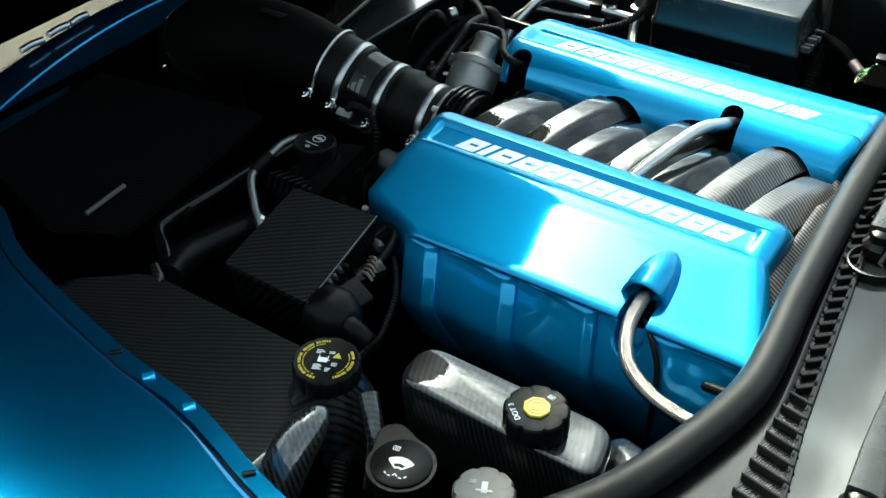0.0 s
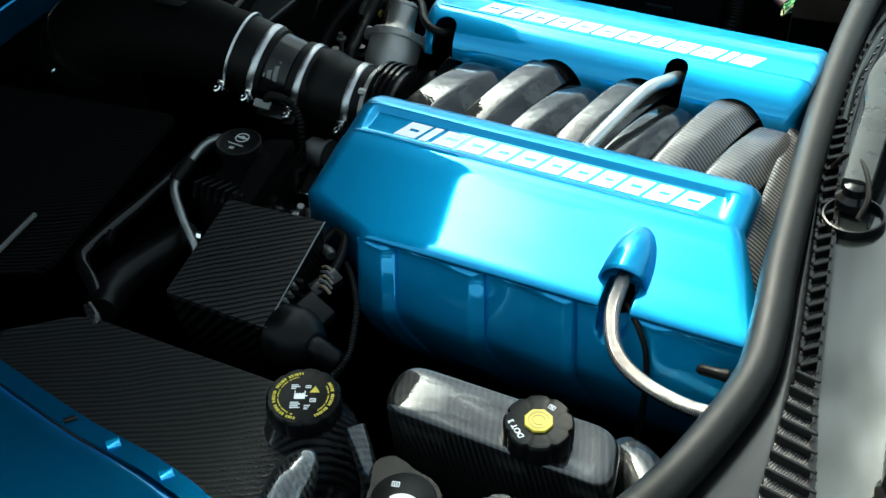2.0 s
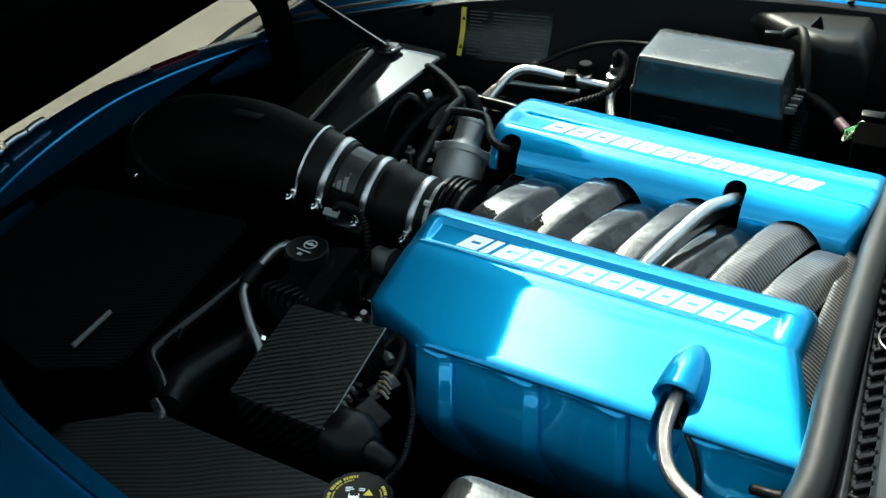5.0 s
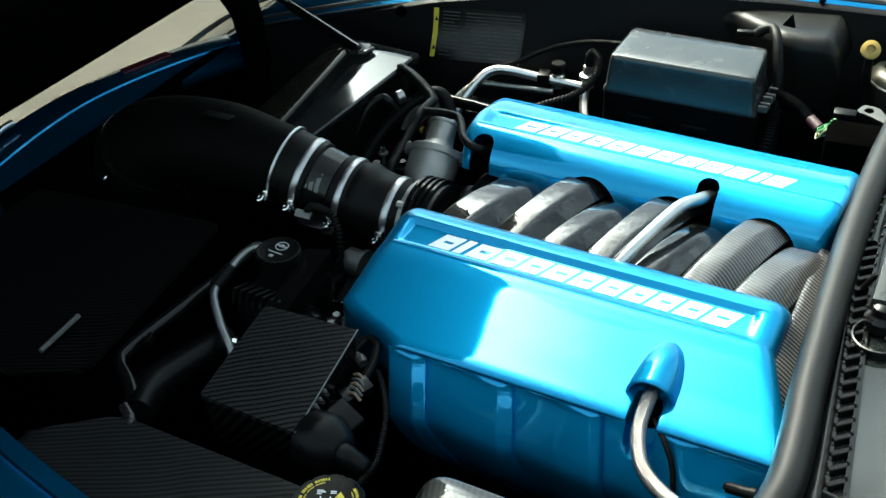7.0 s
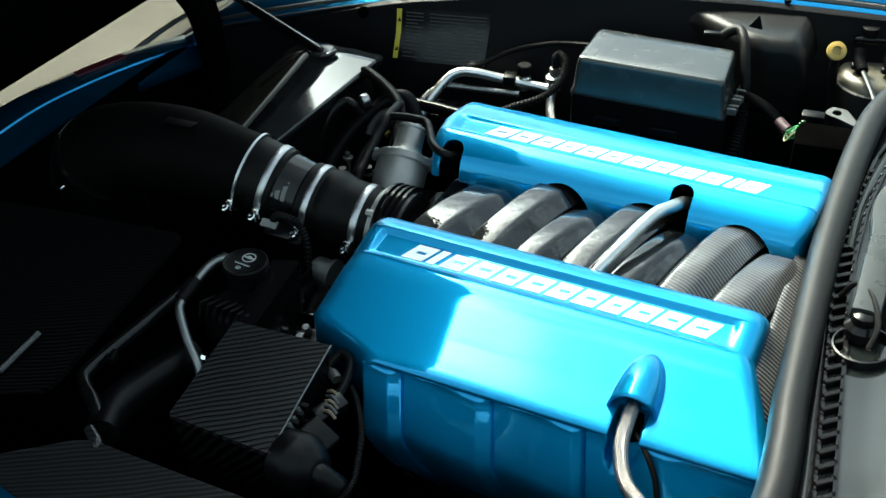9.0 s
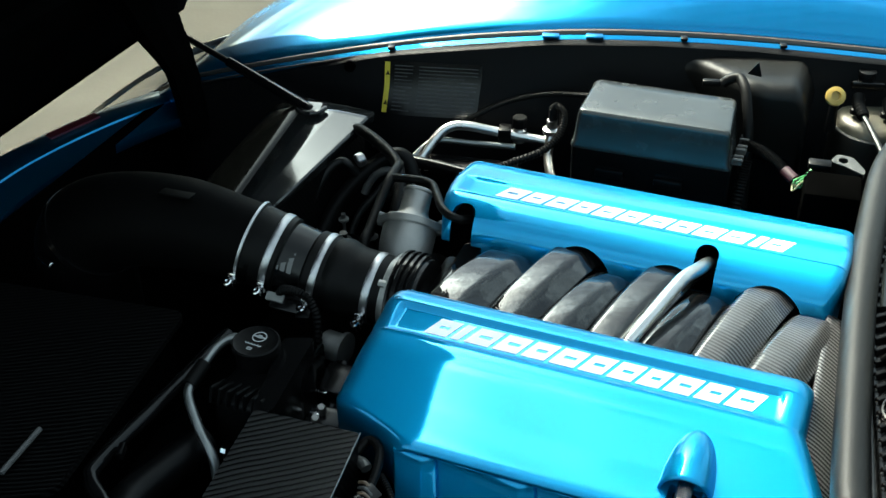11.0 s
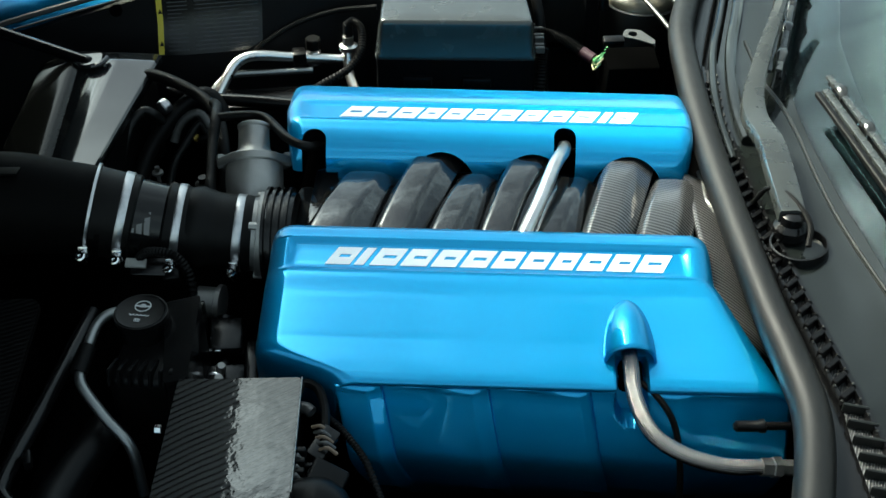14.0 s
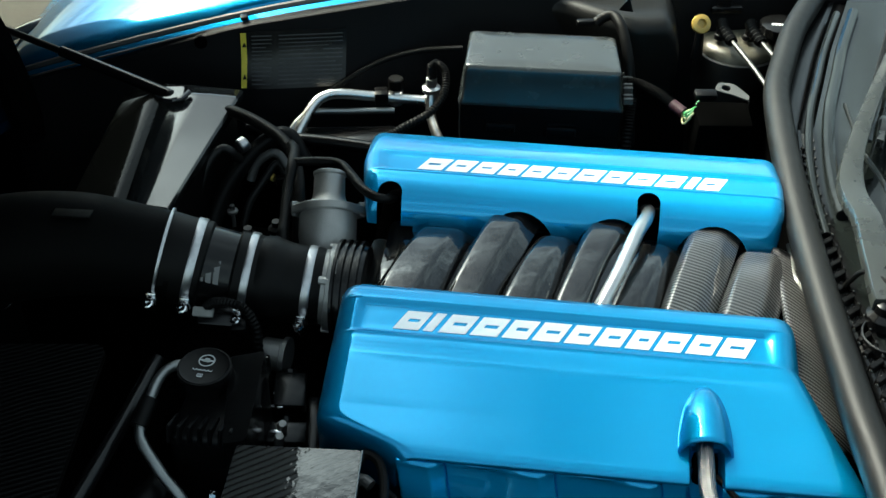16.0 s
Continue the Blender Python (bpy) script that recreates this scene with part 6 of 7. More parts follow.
p = part("cap", cap(KC, 0.031, 0.02, 8, 0.03), material("worn_cap", (0.05, 0.05, 0.05), 0.5, vary=0.3), cl)
bm = bmesh.new()
print_shapes(bm, KC, [rect(-3, -3, 6, 14), rect(-8, -1, 16, 2)] + moved(MANUAL, -12, 10, 0.8), lift=-0.0004, turn=25)
part("symbol", bm, GREY_PRINT, p)
bm = bmesh.new()
lathe(bm, (0.142, -0.592, 0.752), (0, 0, 1), [(-0.2, 0.026), (0, 0.026)], 24)
part("neck", bm, BLACK, cl)

# ---- far side: fuse box, air conditioning lines, hoses ----
fuse = thing("fuse_box", "black fuse box with a smooth glossy lid", "fuse box", (-0.055, 0.52, 0.55))
bm = bmesh.new()
r0 = rounded([(-0.176, 0.459, 0), (0.066, 0.467, 0), (0.056, 0.585, 0), (-0.178, 0.577, 0)], 0.010, 5)
cen = Vector((-0.058, 0.522, 0))
rings = []
for z, k in ((0.738, 1.09), (0.744, 1.085), (0.748, 1.05), (0.785, 1.015), (0.795, 1.0), (0.8005, 0.985), (0.803, 0.960), (0.8038, 0.92), (0.8040, 0.5)):
    rings.append([cen + Vector(((q.x - cen.x) * (1 + (k - 1) * 0.75), (q.y - cen.y) * k, z)) for q in r0])
skin(bm, rings)
LID = material("fuse_lid_plastic", (0.016, 0.019, 0.0195), 0.24, vary=0.12, scale=30, coat=0.25, coat_rough=0.05, spec=0.4, rough_vary=0.25)
part("lid", bm, LID, fuse, "smooth dark grey lid", angle=50)
bm = bmesh.new()
r1 = rounded([(-0.182, 0.456, 0), (0.074, 0.462, 0), (0.064, 0.590, 0), (-0.184, 0.584, 0)], 0.008, 4)
skin(bm, [[Vector((q.x, q.y, z)) for q in r1] for z in (0.60, 0.70, 0.731, 0.738)])
part("base", bm, BLACK_GLOSS, fuse)
for x in (-0.115, -0.02):
    bm = bmesh.new()
    box(bm, (x, 0.4535, 0.70), (0.045, 0.006, 0.014), (0, 0, 2), 0.002)
    part("latch", bm, BLACK, fuse)
TOOTH = material("pale_clip_tooth", (0.05, 0.05, 0.048), 0.35)
for k in range(6):
    bm = bmesh.new()
    box(bm, (0.079, 0.480 + 0.017 * k, 0.748 - 0.003 * (k % 2)), (0.016, 0.005, 0.012), (0, 0, 5), 0.0015, 1)
    part("clip_tooth", bm, TOOTH, fuse)
bm = bmesh.new()
box(bm, (-0.055, 0.52, 0.52), (0.2, 0.1, 0.18), bevel=0.01)
part("stand", bm, DARK, fuse)

loom = thing("wiring_loom", "ribbed black wiring loom with purple tape at the end", "wiring loom", (0.1, 0.53, 0.70))
bm = bmesh.new()
tube(bm, [(0.075, 0.545, 0.745), (0.10, 0.545, 0.742), (0.13, 0.530, 0.736), (0.155, 0.508, 0.728)], 0.0085, 12, 8, ribs=30, rib_depth=0.0010)
part("sleeve", bm, RUBBER, loom)
bm = bmesh.new()
tube(bm, [(0.150, 0.512, 0.730), (0.168, 0.498, 0.724)], 0.0092, 12, 2)
part("tape", bm, PURPLE, loom, "purple tape wrap")
bm = bmesh.new()
tube(bm, [(0.088, 0.54, 0.72), (0.086, 0.52, 0.68), (0.085, 0.49, 0.62), (0.09, 0.47, 0.55)], 0.0095, 12, 8, ribs=30, rib_depth=0.001)
part("branch", bm, RUBBER, loom)
for k in range(10):
    bm = bmesh.new()
    f = k / 9
    tube(bm, [(0.166, 0.500, 0.724), (0.168 + 0.012 * f, 0.478 + 0.016 * f, 0.716 + 0.018 * ((k * 3) % 4) / 3), (0.180 + 0.010 * f, 0.480 + 0.028 * f, 0.733 + 0.010 * ((k * 5) % 3) / 2), (0.192, 0.496 + 0.014 * f, 0.738)], 0.0013, 6, 6)
    part("wire", bm, GREEN if k % 3 else PALE_WIRE, loom, "green wire" if k % 3 else "pale yellow wire")
module = thing("relay_module", "black relay module with a pale metal bracket", "relay module", (0.23, 0.49, 0.60))
bm = bmesh.new()
box(bm, (0.225, 0.480, 0.705), (0.085, 0.06, 0.075), (8, 0, 6), 0.006)
part("body", bm, DARK, module)
bm = bmesh.new()
box(bm, (0.200, 0.518, 0.747), (0.035, 0.018, 0.012), (8, 0, 6), 0.003)
part("plug", bm, BLACK, module)
bm = bmesh.new()
outer = rounded([(0.214, 0.530, 0.750), (0.222, 0.552, 0.752), (0.246, 0.550, 0.752), (0.268, 0.520, 0.749), (0.266, 0.508, 0.748), (0.240, 0.522, 0.749)], 0.007, 5)
eye = Vector((0.233, 0.537, 0.751))
hole = [eye + (q - eye).normalized() * 0.0075 for q in outer]
skin(bm, [[q - Vector((0, 0, h)) for q in ring] for ring, h in ((outer, 0.0), (outer, 0.002), (hole, 0.002), (hole, 0.0), (outer, 0.0))], caps=False)
bmesh.ops.remove_doubles(bm, verts=bm.verts, dist=0.00005)
bracket = part("bracket", bm, material("pale_bracket", (0.060, 0.061, 0.058), 0.35, 0.4), module, "pale metal bracket")
bm = bmesh.new()
slab(bm, rounded([(0.262, 0.520, 0.748), (0.268, 0.506, 0.747), (0.270, 0.500, 0.690), (0.264, 0.512, 0.690)], 0.004, 3), 0.002, (1, 0.3, 0))
part("bent_tab", bm, BLACK_GLOSS, bracket)
bm = bmesh.new()
box(bm, (0.225, 0.485, 0.56), (0.05, 0.04, 0.26), bevel=0.01)
part("stand", bm, DARK, module)

ac = thing("air_conditioning_line", "bare aluminium air conditioning line with service valves", "pipe", (-0.32, 0.48, 0.65))
bm = bmesh.new()
tube(bm, [(-0.445, 0.405, 0.640), (-0.438, 0.432, 0.672), (-0.418, 0.470, 0.705), (-0.400, 0.487, 0.716), (-0.375, 0.496, 0.717), (-0.33, 0.510, 0.708), (-0.27, 0.518, 0.702), (-0.235, 0.520, 0.700)], 0.0085, 14, 8)
part("pipe", bm, ALUMINIUM, ac)
bm = bmesh.new()
tube(bm, [(-0.232, 0.512, 0.720), (-0.230, 0.495, 0.690), (-0.215, 0.465, 0.668), (-0.19, 0.44, 0.64)], 0.008, 14, 8)
part("branch_pipe", bm, ALUMINIUM, ac)
bm = bmesh.new()
tube(bm, [(-0.450, 0.435, 0.675), (-0.437, 0.456, 0.688), (-0.42, 0.474, 0.692), (-0.363, 0.488, 0.690), (-0.318, 0.496, 0.690), (-0.29, 0.500, 0.690)], 0.0055, 12, 6)
part("lower_pipe", bm, DULL_METAL, ac, "dull grey lower pipe")
bm = bmesh.new()
lathe(bm, (-0.291, 0.524, 0.690), (0, 0, 1), [(0, 0.012), (0.022, 0.012), (0.024, 0.010), (0.030, 0.010)], 16)
sv = part("service_port", bm, ALUMINIUM, ac)
bm = bmesh.new()
lathe(bm, (-0.291, 0.524, 0.718), (0, 0, 1), [(0, 0.0125), (0.016, 0.0125), (0.018, 0.011)], 16, lambda a, h: 1 + 0.04 * math.cos(8 * a))
part("cap", bm, BLACK, sv, "black screw cap")
bm = bmesh.new()
box(bm, (-0.313, 0.512, 0.708), (0.022, 0.026, 0.022), (0, 0, 12), 0.003)
part("bracket", bm, BLACK, ac)
bm = bmesh.new()
lathe(bm, (-0.232, 0.516, 0.705), (0, 0, 1), [(0, 0.011), (0.015, 0.011), (0.017, 0.015), (0.024, 0.015), (0.026, 0.009), (0.04, 0.009)], 16)
part("pressure_port", bm, ALUMINIUM, ac)
bm = bmesh.new()
box(bm, (-0.232, 0.520, 0.752), (0.014, 0.016, 0.030), (0, 0, 20), 0.003)
part("pressure_plug", bm, BLACK, ac)
bm = bmesh.new()
tube(bm, [(-0.232, 0.518, 0.765), (-0.222, 0.512, 0.774), (-0.208, 0.500, 0.766), (-0.207, 0.470, 0.745), (-0.225, 0.435, 0.730), (-0.265, 0.395, 0.722), (-0.29, 0.365, 0.715), (-0.295, 0.335, 0.70)], 0.0062, 10, 8, ribs=60, rib_depth=0.0008)
piece("sensor_loom", bm, RUBBER, "ribbed black sensor loom curling to the blue cover", "wiring loom")
bm = bmesh.new()
box(bm, (-0.355, 0.452, 0.662), (0.15, 0.05, 0.012), (8, 0, 10), 0.004)
box(bm, (-0.33, 0.46, 0.55), (0.12, 0.05, 0.24), (0, 0, 10), 0.006)
piece("compressor_bracket", bm, BLACK_GLOSS, "black bracket below the air conditioning line", "bracket")
bm = bmesh.new()
tube(bm, [(-0.50, 0.385, 0.71), (-0.43, 0.352, 0.72), (-0.36, 0.345, 0.722), (-0.28, 0.335, 0.722), (-0.22, 0.325, 0.72)], 0.0098, 14, 8)
piece("black_pipe", bm, BLACK_GLOSS, "black pipe running to the blue cover", "pipe")

for pts, r, mat, lab in (
    ([(-0.530, 0.375, 0.742), (-0.513, 0.362, 0.753), (-0.463, 0.328, 0.756), (-0.418, 0.290, 0.752), (-0.392, 0.245, 0.742), (-0.378, 0.19, 0.72), (-0.37, 0.13, 0.66)], 0.0092, RUBBER, "thick black hose curving over the front accessories"),
    ([(-0.548, 0.15, 0.62), (-0.541, 0.213, 0.680), (-0.531, 0.262, 0.720), (-0.515, 0.285, 0.735), (-0.499, 0.288, 0.730), (-0.485, 0.300, 0.70)], 0.0070, SEAL, "grey rubber hose bent beside the carbon cover"),
    ([(-0.530, 0.19, 0.60), (-0.516, 0.255, 0.66), (-0.488, 0.298, 0.702), (-0.454, 0.326, 0.730), (-0.425, 0.335, 0.735), (-0.40, 0.325, 0.70)], 0.0125, RUBBER, "thick black radiator hose with a metal clamp"),
    ([(-0.476, 0.290, 0.680), (-0.469, 0.300, 0.700), (-0.453, 0.307, 0.716), (-0.436, 0.310, 0.718), (-0.420, 0.300, 0.700)], 0.0068, CLIP_GREY, "short grey hose between the black hoses"),
    ([(-0.480, 0.225, 0.62), (-0.472, 0.257, 0.660), (-0.457, 0.281, 0.682), (-0.439, 0.308, 0.702), (-0.425, 0.300, 0.690)], 0.0058, SEAL, "thin grey hose by the throttle body"),
):
    bm = bmesh.new()
    tube(bm, pts, r, 14, 8)
    piece("hose", bm, mat, lab, "hose", "front hoses")
bm = bmesh.new()
lathe(bm, (-0.490, 0.297, 0.733), (0.6, 0.8, 0.25), [(0, 0.010), (0.002, 0.0115), (0.012, 0.0115), (0.014, 0.010)], 20)
box(bm, (-0.488, 0.300, 0.744), (0.009, 0.006, 0.004), (0, 0, 30), 0.001)
piece("hose_clamp", bm, CLAMP, "bright steel clamp on the thick radiator hose", "hose clamp")
plug = thing("sensor_plug", "small black sensor plug with a pale collar", "sensor plug", (-0.43, 0.29, 0.66))
bm = bmesh.new()
box(bm, (-0.425, 0.292, 0.684), (0.026, 0.012, 0.014), (0, 0, 15), 0.003)
part("plug_body", bm, BLACK, plug)
bm = bmesh.new()
lathe(bm, (-0.441, 0.296, 0.684), (-1, 0.15, 0.1), [(0, 0.0062), (0.004, 0.0062), (0.005, 0.004)], 14)
part("collar", bm, YELLOW_TOP, plug, "pale yellow collar")
bm = bmesh.new()
box(bm, (-0.425, 0.292, 0.62), (0.010, 0.010, 0.12), bevel=0.002)
part("stalk", bm, DARK, plug)
bolt = thing("drain_bolt", "dull metal bolt standing among the hoses", "bolt", (-0.497, 0.252, 0.60))
bm = bmesh.new()
lathe(bm, (-0.497, 0.252, 0.58), (0, 0, 1), [(0, 0.003), (0.066, 0.003), (0.067, 0.0085), (0.071, 0.0085), (0.072, 0.004), (0.080, 0.004)], 12)
part("shank", bm, CAST, bolt)
loom2 = thing("injector_loom", "black taped wiring loom running up to the far cover", "wiring loom", (-0.36, 0.1, 0.66))
bm = bmesh.new()
tube(bm, [(-0.365, 0.035, 0.72), (-0.372, 0.071, 0.75), (-0.375, 0.097, 0.757), (-0.382, 0.153, 0.771), (-0.383, 0.192, 0.784), (-0.390, 0.235, 0.778), (-0.405, 0.275, 0.76)], [0.0085, 0.008, 0.0072, 0.0072, 0.0078, 0.0072, 0.0068], 12, 8)
part("trunk", bm, RUBBER, loom2)
bm = bmesh.new()
tube(bm, [(-0.383, 0.195, 0.785), (-0.346, 0.193, 0.791), (-0.317, 0.188, 0.793), (-0.295, 0.158, 0.797), (-0.276, 0.126, 0.801), (-0.257, 0.107, 0.803), (-0.242, 0.106, 0.800), (-0.233, 0.124, 0.790)], 0.0062, 12, 8)
part("branch", bm, RUBBER, loom2)
for k, x in enumerate((-0.44, -0.405)):
    bm = bmesh.new()
    lathe(bm, (x, 0.14 + 0.02 * k, 0.66), (0, 0, 1), [(0, 0.011), (0.02, 0.011), (0.03, 0.008), (0.033, 0.012), (0.037, 0.012), (0.04, 0.006), (0.048, 0.006)], 16)
    piece("breather_nipple", bm, BLACK, "small black breather nipple among the hoses", "nipple")

# accessory drive below the intake pipe
drive = thing("accessory_drive", "dark accessory drive with a metal idler and belt", "accessory drive", (-0.36, -0.05, 0.55))
bm = bmesh.new()
lathe(bm, (-0.375, -0.062, 0.672), (1, -0.1, 0), [(0, 0.016), (0.004, 0.020), (0.028, 0.020), (0.03, 0.024), (0.036, 0.024), (0.036, 0.01)], 24)
part("idler", bm, CAST, drive, "metal idler pulley")
bm = bmesh.new()
tube(bm, [(-0.335, -0.08, 0.66), (-0.33, -0.13, 0.63), (-0.325, -0.17, 0.60)], 0.016, 12, 6)
part("belt_guard", bm, BLACK_GLOSS, drive)
bm = bmesh.new()
box(bm, (-0.40, 0.05, 0.57), (0.20, 0.36, 0.16), bevel=0.02)
part("casing", bm, DARK, drive)
for q, sz in (((-0.325, -0.12, 0.665), (0.04, 0.05, 0.02)), ((-0.32, -0.17, 0.64), (0.05, 0.03, 0.03)), ((-0.315, -0.215, 0.625), (0.03, 0.05, 0.03)), ((-0.292, -0.15, 0.63), (0.02, 0.09, 0.03))):
    bm = bmesh.new()
    box(bm, q, sz, (10, 5, 10), 0.004)
    part("bracket", bm, BLACK_GLOSS, drive)
for q in ((-0.322, -0.192, 0.665), (-0.322, -0.175, 0.668)):
    bm = bmesh.new()
    lathe(bm, q, (0.2, -0.3, 1), [(-0.04, 0.006), (0.0, 0.006), (0.004, 0.0045)], 12)
    part("bolt", bm, CAST, drive)

for q in ((-0.336, -0.130, 0.672), (-0.335, -0.146, 0.667), (-0.329, -0.181, 0.662)):
    bm = bmesh.new()
    box(bm, q, (0.014, 0.004, 0.003), (10, 0, 4), 0.0008)
    part("tab", bm, STEEL, drive, "bright metal tab")
bm = bmesh.new()
slab(bm, rounded([(-0.350, -0.105, 0.715), (-0.352, -0.198, 0.700), (-0.350, -0.190, 0.58), (-0.348, -0.110, 0.58)], 0.008, 4), 0.003, (1, 0, 0))
part("mounting_plate", bm, COWL_GLOSS, drive, "glossy dark upright plate")

# oil tank at the back corner
tank = thing("oil_tank", "dark metal oil tank with hoses and a yellow dipstick", "oil tank", (0.25, 0.68, 0.42))
bm = bmesh.new()
lathe(bm, (0.272, 0.735, 0.42), (0, 0, 1), [(0, 0.075), (0.288, 0.075), (0.300, 0.073), (0.3025, 0.069)], 36)
part("tank_body", bm, TANK, tank)
# top coloured paler than the body, for the sunlight on it
bm = bmesh.new()
lathe(bm, (0.272, 0.735, 0.722), (0, 0, 1), [(0, 0.0695), (0.008, 0.0675), (0.016, 0.059), (0.0185, 0.050), (0.019, 0.01)], 36)
part("tank_top", bm, material("tank_top_sunlit", (0.060, 0.055, 0.040), 0.42, 0.2, vary=0.35, scale=30), tank, "domed tank top coloured tan for sunlight")
bm = bmesh.new()
tube(bm, [(0.201, 0.694, 0.715), (0.200, 0.699, 0.768)], [0.010, 0.007], 10, 2)
part("dipstick_tube", bm, BLACK, tank)
bm = bmesh.new()
lathe(bm, (0.199, 0.700, 0.776), (0.25, -0.75, 0.6), [(0, 0.0135), (0.001, 0.016), (0.007, 0.016), (0.008, 0.0135), (0.0085, 0.008), (0.003, 0.007)], 28)
part("dipstick_handle", bm, YELLOW_TOP, tank, "yellow ring dipstick handle")
for k, (x, y) in enumerate(((0.236, 0.705), (0.284, 0.708))):
    bm = bmesh.new()
    tube(bm, [(x, y, 0.775), (x + 0.004, y - 0.02, 0.771), (x + 0.03, y - 0.085, 0.765), (x + 0.055, y - 0.15, 0.757), (x + 0.07, y - 0.20, 0.75)], 0.0044, 10, 8)
    h = part("oil_hose", bm, COWL, tank, "thin grey oil line")
    bm = bmesh.new()
    tube(bm, [(x - 0.001, y + 0.006, 0.778), (x + 0.003, y - 0.016, 0.772), (x + 0.014, y - 0.046, 0.768)], 0.0088, 14, 10, ribs=7, rib_depth=0.0016)
    part("sleeve", bm, RUBBER, h, "ribbed black rubber sleeve")
    bm = bmesh.new()
    lathe(bm, (x, y + 0.004, 0.748), (0.05, 0.02, 1), [(0, 0.010), (0.008, 0.010), (0.009, 0.008), (0.020, 0.008), (0.021, 0.0095), (0.028, 0.0095)], 12)
    part("fitting", bm, BLACK, h)
bm = bmesh.new()
lathe(bm, (0.340, 0.738, 0.752), (0, 0, 1), [(0, 0.036), (0.016, 0.036), (0.018, 0.030), (0.018, 0.01)], 28, lambda a, h: 1 + 0.02 * math.cos(14 * a))
p = part("filler_cap", bm, BLACK_GLOSS, tank)
bm = bmesh.new()
for k in range(7):
    box(bm, (0.323 + 0.0055 * k, 0.728, 0.7708), (0.0035, 0.006, 0.001), bevel=0)
part("print_bar", bm, WHITE, p, "row of small white print")
bm = bmesh.new()
box(bm, (0.245, 0.770, 0.778), (0.055, 0.035, 0.014), (0, 0, 8), 0.004)
vb = part("valve_block", bm, BLACK_GLOSS, tank)
bm = bmesh.new()
lathe(bm, (0.242, 0.766, 0.780), (0, 0, 1), [(0, 0.013), (0.012, 0.013), (0.013, 0.0145), (0.020, 0.0145), (0.021, 0.012)], 16)
part("valve_cap", bm, PANEL, vb)

# fittings squeezed between the covers and the cowl seal
fit = thing("fuel_line_fitting", "pale metal fuel line fitting beside the cowl seal", "fitting", (0.27, 0.2, 0.74))
bm = bmesh.new()
tube(bm, [(0.255, 0.210, 0.760), (0.272, 0.211, 0.760), (0.288, 0.212, 0.757)], 0.0045, 12, 4)
part("tube", bm, ALUMINIUM, fit)
bm = bmesh.new()
tube(bm, [(0.277, 0.211, 0.757), (0.275, 0.197, 0.751), (0.268, 0.183, 0.744), (0.258, 0.165, 0.73)], 0.0065, 12, 6, ribs=9, rib_depth=0.0008)
part("elbow", bm, BLACK_GLOSS, fit, "black ribbed elbow")
bm = bmesh.new()
lathe(bm, (0.262, 0.186, 0.744), (1, 0.2, 0.2), [(0, 0.005), (0.004, 0.007), (0.012, 0.007), (0.013, 0.005)], 8)
part("nut", bm, STEEL, fit)
bm = bmesh.new()
tube(bm, [(0.277, 0.125, 0.762), (0.276, 0.085, 0.764), (0.275, 0.062, 0.765), (0.279, 0.045, 0.765), (0.288, 0.030, 0.760), (0.300, 0.012, 0.745)], 0.0032, 10, 6)
piece("vacuum_tube", bm, material("clear_grey_tube", (0.16, 0.16, 0.15), 0.2, coat=0.6), "thin pale vacuum tube bent beside the carbon cover", "tube")
ground_lug = thing("ground_lug", "small bright bolt with a black cable lug", "bolt", (0.305, -0.085, 0.68))
bm = bmesh.new()
lathe(bm, (0.306, -0.082, 0.690), (-0.2, -0.3, 1), [(-0.02, 0.004), (0.0, 0.004), (0.001, 0.0075), (0.007, 0.0075), (0.008, 0.006)], 6)
part("bolt", bm, STEEL, ground_lug)
bm = bmesh.new()
tube(bm, [(0.306, -0.084, 0.688), (0.308, -0.100, 0.680), (0.300, -0.13, 0.665), (0.285, -0.17, 0.65)], 0.006, 10, 6)
part("lug_cable", bm, RUBBER, ground_lug)

tower = thing("shock_tower_bracket", "grey plastic bracket on the inner fender wall", "bracket", (0.08, 0.64, 0.75))
bm = bmesh.new()
rows = []
for i in range(25):
    u = i / 24
    x = -0.060 + 0.225 * u
    back = line(x, FAR_LIP_Y) - 0.012
    out = 0.105 * step(0.0, 0.75, u) ** 0.8
    fall = 0.05 * max(0.0, u - 0.86) ** 2 / 0.14 ** 2
    front = back - 0.008 - out
    top = 0.812 - 0.006 * u - fall
    row = [Vector((x, back, top + 0.004))]
    for a in (0.0, 15.0, 35.0, 55.0, 75.0, 90.0):
        k = radians(a)
        row.append(Vector((x, front + 0.022 - 0.022 * math.sin(k), top - 0.022 * (1 - math.cos(k)))))
    row += [Vector((x, front + 0.004, top - 0.06)), Vector((x, front + 0.012, top - 0.13)), Vector((x, back, 0.60))]
    rows.append(row)
skin(bm, rows, closed=False)
sh = part("shoulder", bm, SHOULDER, tower, "rounded grey shoulder")
md = sh.modifiers.new("thickness", "SOLIDIFY")
md.thickness, md.offset = 0.004, -1
bm = bmesh.new()
slab(bm, rounded([(0.058, 0.648, 0.818), (0.082, 0.644, 0.818), (0.074, 0.646, 0.842)], 0.003, 3), 0.004, (0, -1, 0))
part("fin", bm, BLACK, tower, "small black fin")
bm = bmesh.new()
box(bm, (0.006, 0.622, 0.806), (0.030, 0.012, 0.010), (0, 0, 12), 0.003)
part("clip", bm, BLACK, tower)
bm = bmesh.new()
tube(bm, [(0.024, 0.624, 0.806), (0.036, 0.626, 0.816), (0.050, 0.624, 0.820), (0.063, 0.602, 0.812), (0.073, 0.580, 0.790), (0.082, 0.562, 0.755), (0.088, 0.545, 0.70), (0.094, 0.525, 0.64)], 0.0085, 12, 8)
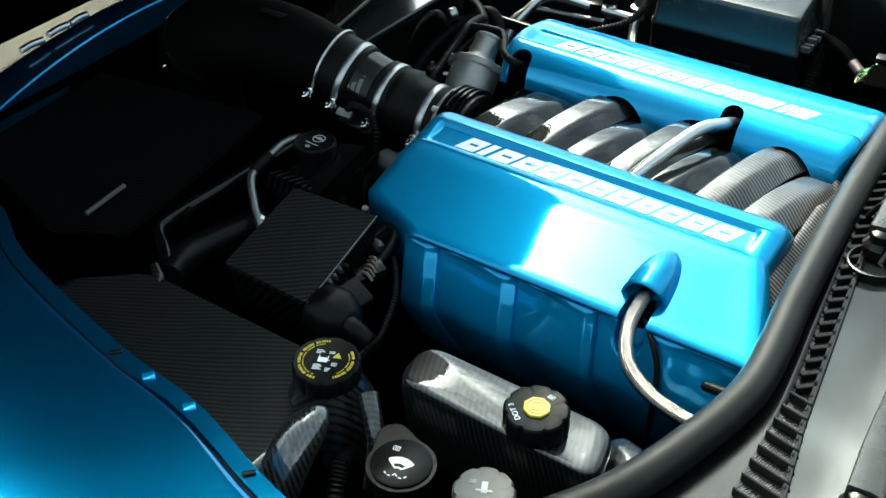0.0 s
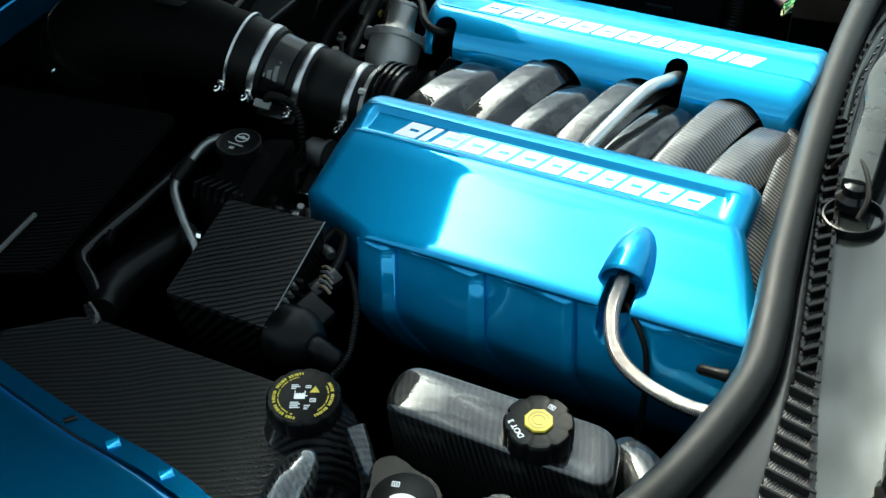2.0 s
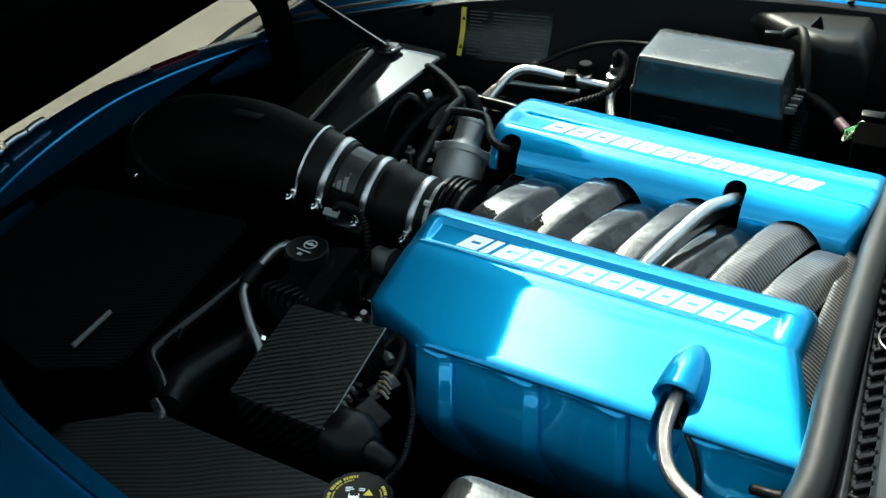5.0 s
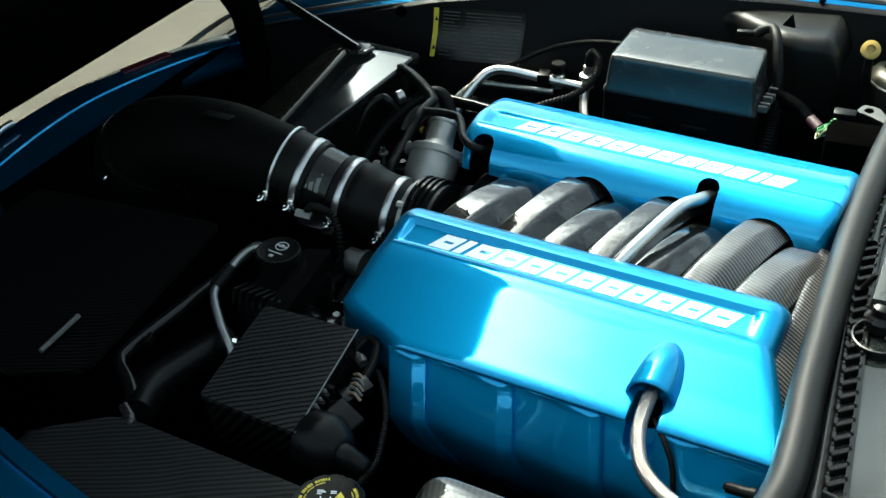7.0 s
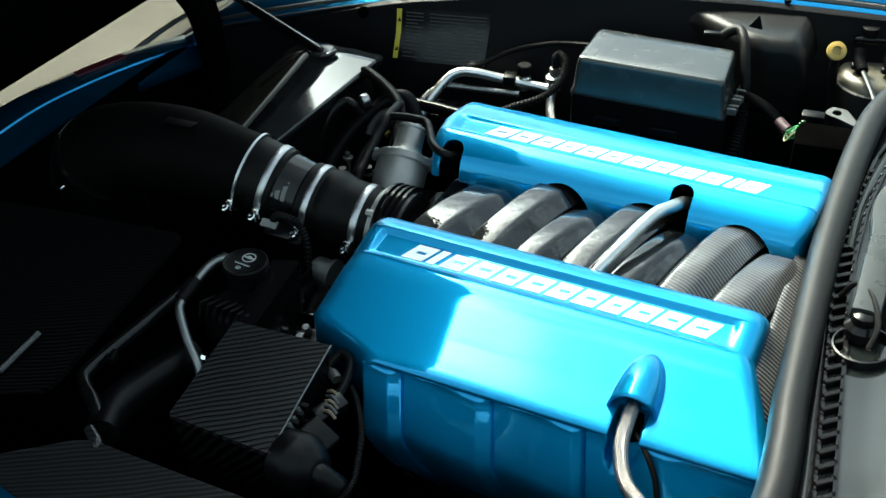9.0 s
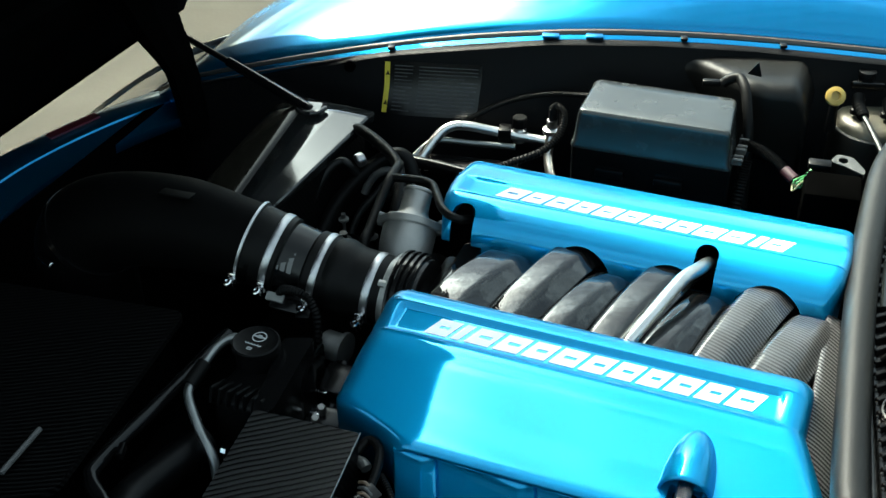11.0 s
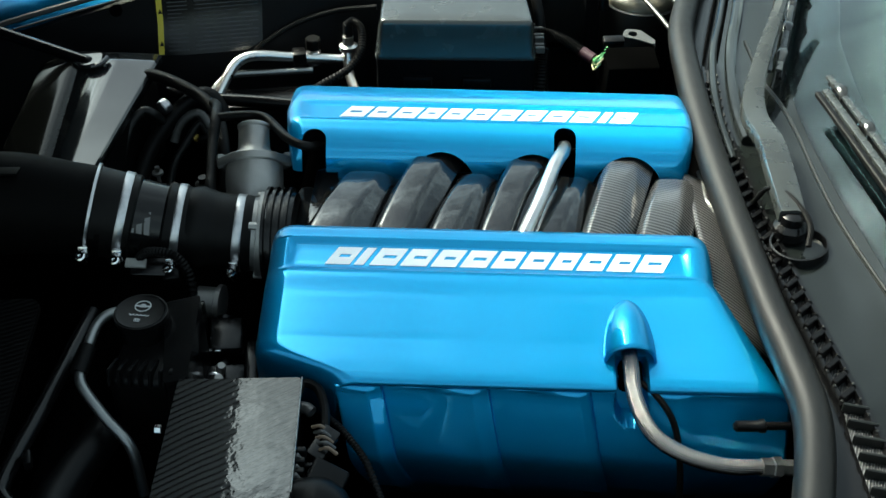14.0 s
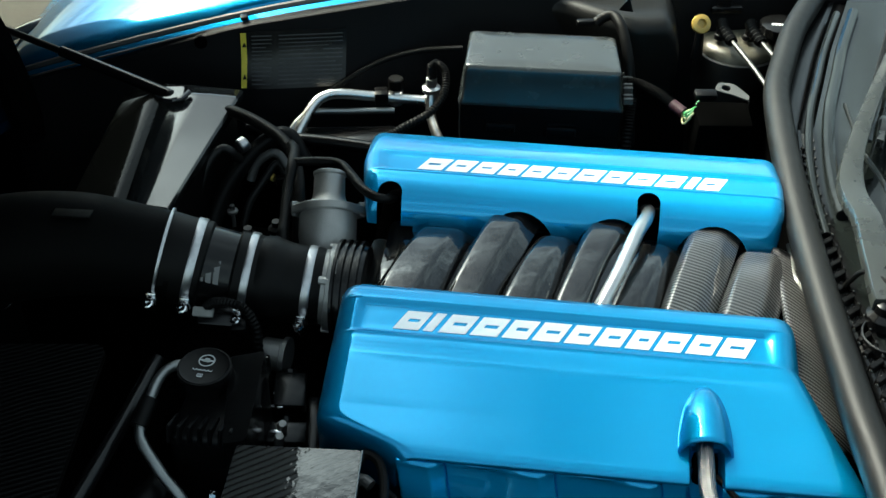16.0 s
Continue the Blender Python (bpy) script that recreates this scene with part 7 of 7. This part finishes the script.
piece("vent_hose", bm, RUBBER, "black hose dropping beside the fuse box", "hose")
bm = bmesh.new()
tube(bm, [(-0.40, 0.535, 0.70), (-0.33, 0.57, 0.735), (-0.26, 0.585, 0.755), (-0.19, 0.59, 0.762)], 0.0045, 8, 8)
piece("vent_hose", bm, RUBBER, "thin black vent hose along the inner wall", "hose")
for x, z, r in ((-0.61, 0.775, 0.010),):
    bm = bmesh.new()
    q = far_wall(x, z, 0.006)
    lathe(bm, q, (0.25, -1, 0.15), [(-0.004, r), (0.004, r), (0.005, r * 0.85), (0.005, 0.001)], 24)
    piece("wall_plug", bm, DARK, "black round plug in the inner fender wall", "plug")

# ---- a parked vehicle beyond the far fender ----
car = thing("parked_car", "dark parked car with a white multi-spoke wheel", "car", (0.1, 2.5, 0.0))
bm = bmesh.new()
rings = []
for x, z0, z1, y0 in ((-0.62, 0.32, 0.62, 2.42), (-0.5, 0.24, 0.78, 2.34), (-0.3, 0.22, 0.86, 2.32), (0.6, 0.22, 0.92, 2.32), (2.2, 0.22, 0.95, 2.32), (3.2, 0.24, 0.9, 2.34), (3.4, 0.34, 0.7, 2.45)):
    rings.append([Vector((x, y0, z0)), Vector((x, y0 - 0.03, (z0 + z1) / 2)), Vector((x, y0 + 0.03, z1)), Vector((x, y0 + 0.4, z1 + 0.12)), Vector((x, y0 + 1.3, z1 + 0.12)), Vector((x, y0 + 1.7, z1)), Vector((x, y0 + 1.7, z0))])
skin(bm, rings)
part("body", bm, BLACK_GLOSS, car)
WH = Vector((0.10, 2.235, 0.385))
bm = bmesh.new()
lathe(bm, WH + Vector((0, 0.16, 0)), (0, -1, 0), [(0, 0.28), (0.0, 0.37), (0.03, 0.385), (0.15, 0.385), (0.18, 0.365), (0.185, 0.315), (0.165, 0.305), (0.10, 0.30)], 48)
w = part("wheel", bm, TYRE, car, "black tyre and white wheel")
WHEEL_WHITE = material("wheel_white", (0.72, 0.70, 0.62), 0.3, 0.2)
bm = bmesh.new()
rings = []
for h, r in ((0.02, 0.305), (-0.02, 0.315), (-0.02, 0.285), (0.01, 0.27), (0.03, 0.275)):
    rings.append([WH + Vector((r * math.cos(a), h, r * math.sin(a))) for a in (2 * math.pi * j / 48 for j in range(48))])
skin(bm, rings, caps=False)
part("rim", bm, WHEEL_WHITE, w, "white wheel rim")
for k in range(5):
    bm = bmesh.new()
    a = radians(72 * k + 20)
    d, n2 = Vector((math.cos(a), 0, math.sin(a))), Vector((-math.sin(a), 0, math.cos(a)))
    slab(bm, [WH + Vector((0, -0.015, 0)) + d * p + n2 * q for p, q in ((0.03, -0.04), (0.29, -0.075), (0.29, 0.075), (0.03, 0.04))], 0.03, (0, -1, 0))
    part("spoke", bm, WHEEL_WHITE, w)
bm = bmesh.new()
lathe(bm, WH + Vector((0, 0.0, 0)), (0, -1, 0), [(0, 0.085), (0.02, 0.085), (0.024, 0.075), (0.024, 0.03), (0.034, 0.028)], 32)
part("hub", bm, WHEEL_WHITE, w)
for k in range(5):
    a = radians(72 * k)
    bm = bmesh.new()
    lathe(bm, WH + Vector((0.055 * math.cos(a), -0.02, 0.055 * math.sin(a))), (0, -1, 0), [(0, 0.012), (0.012, 0.012)], 6)
    part("lug_nut", bm, BLACK, w)
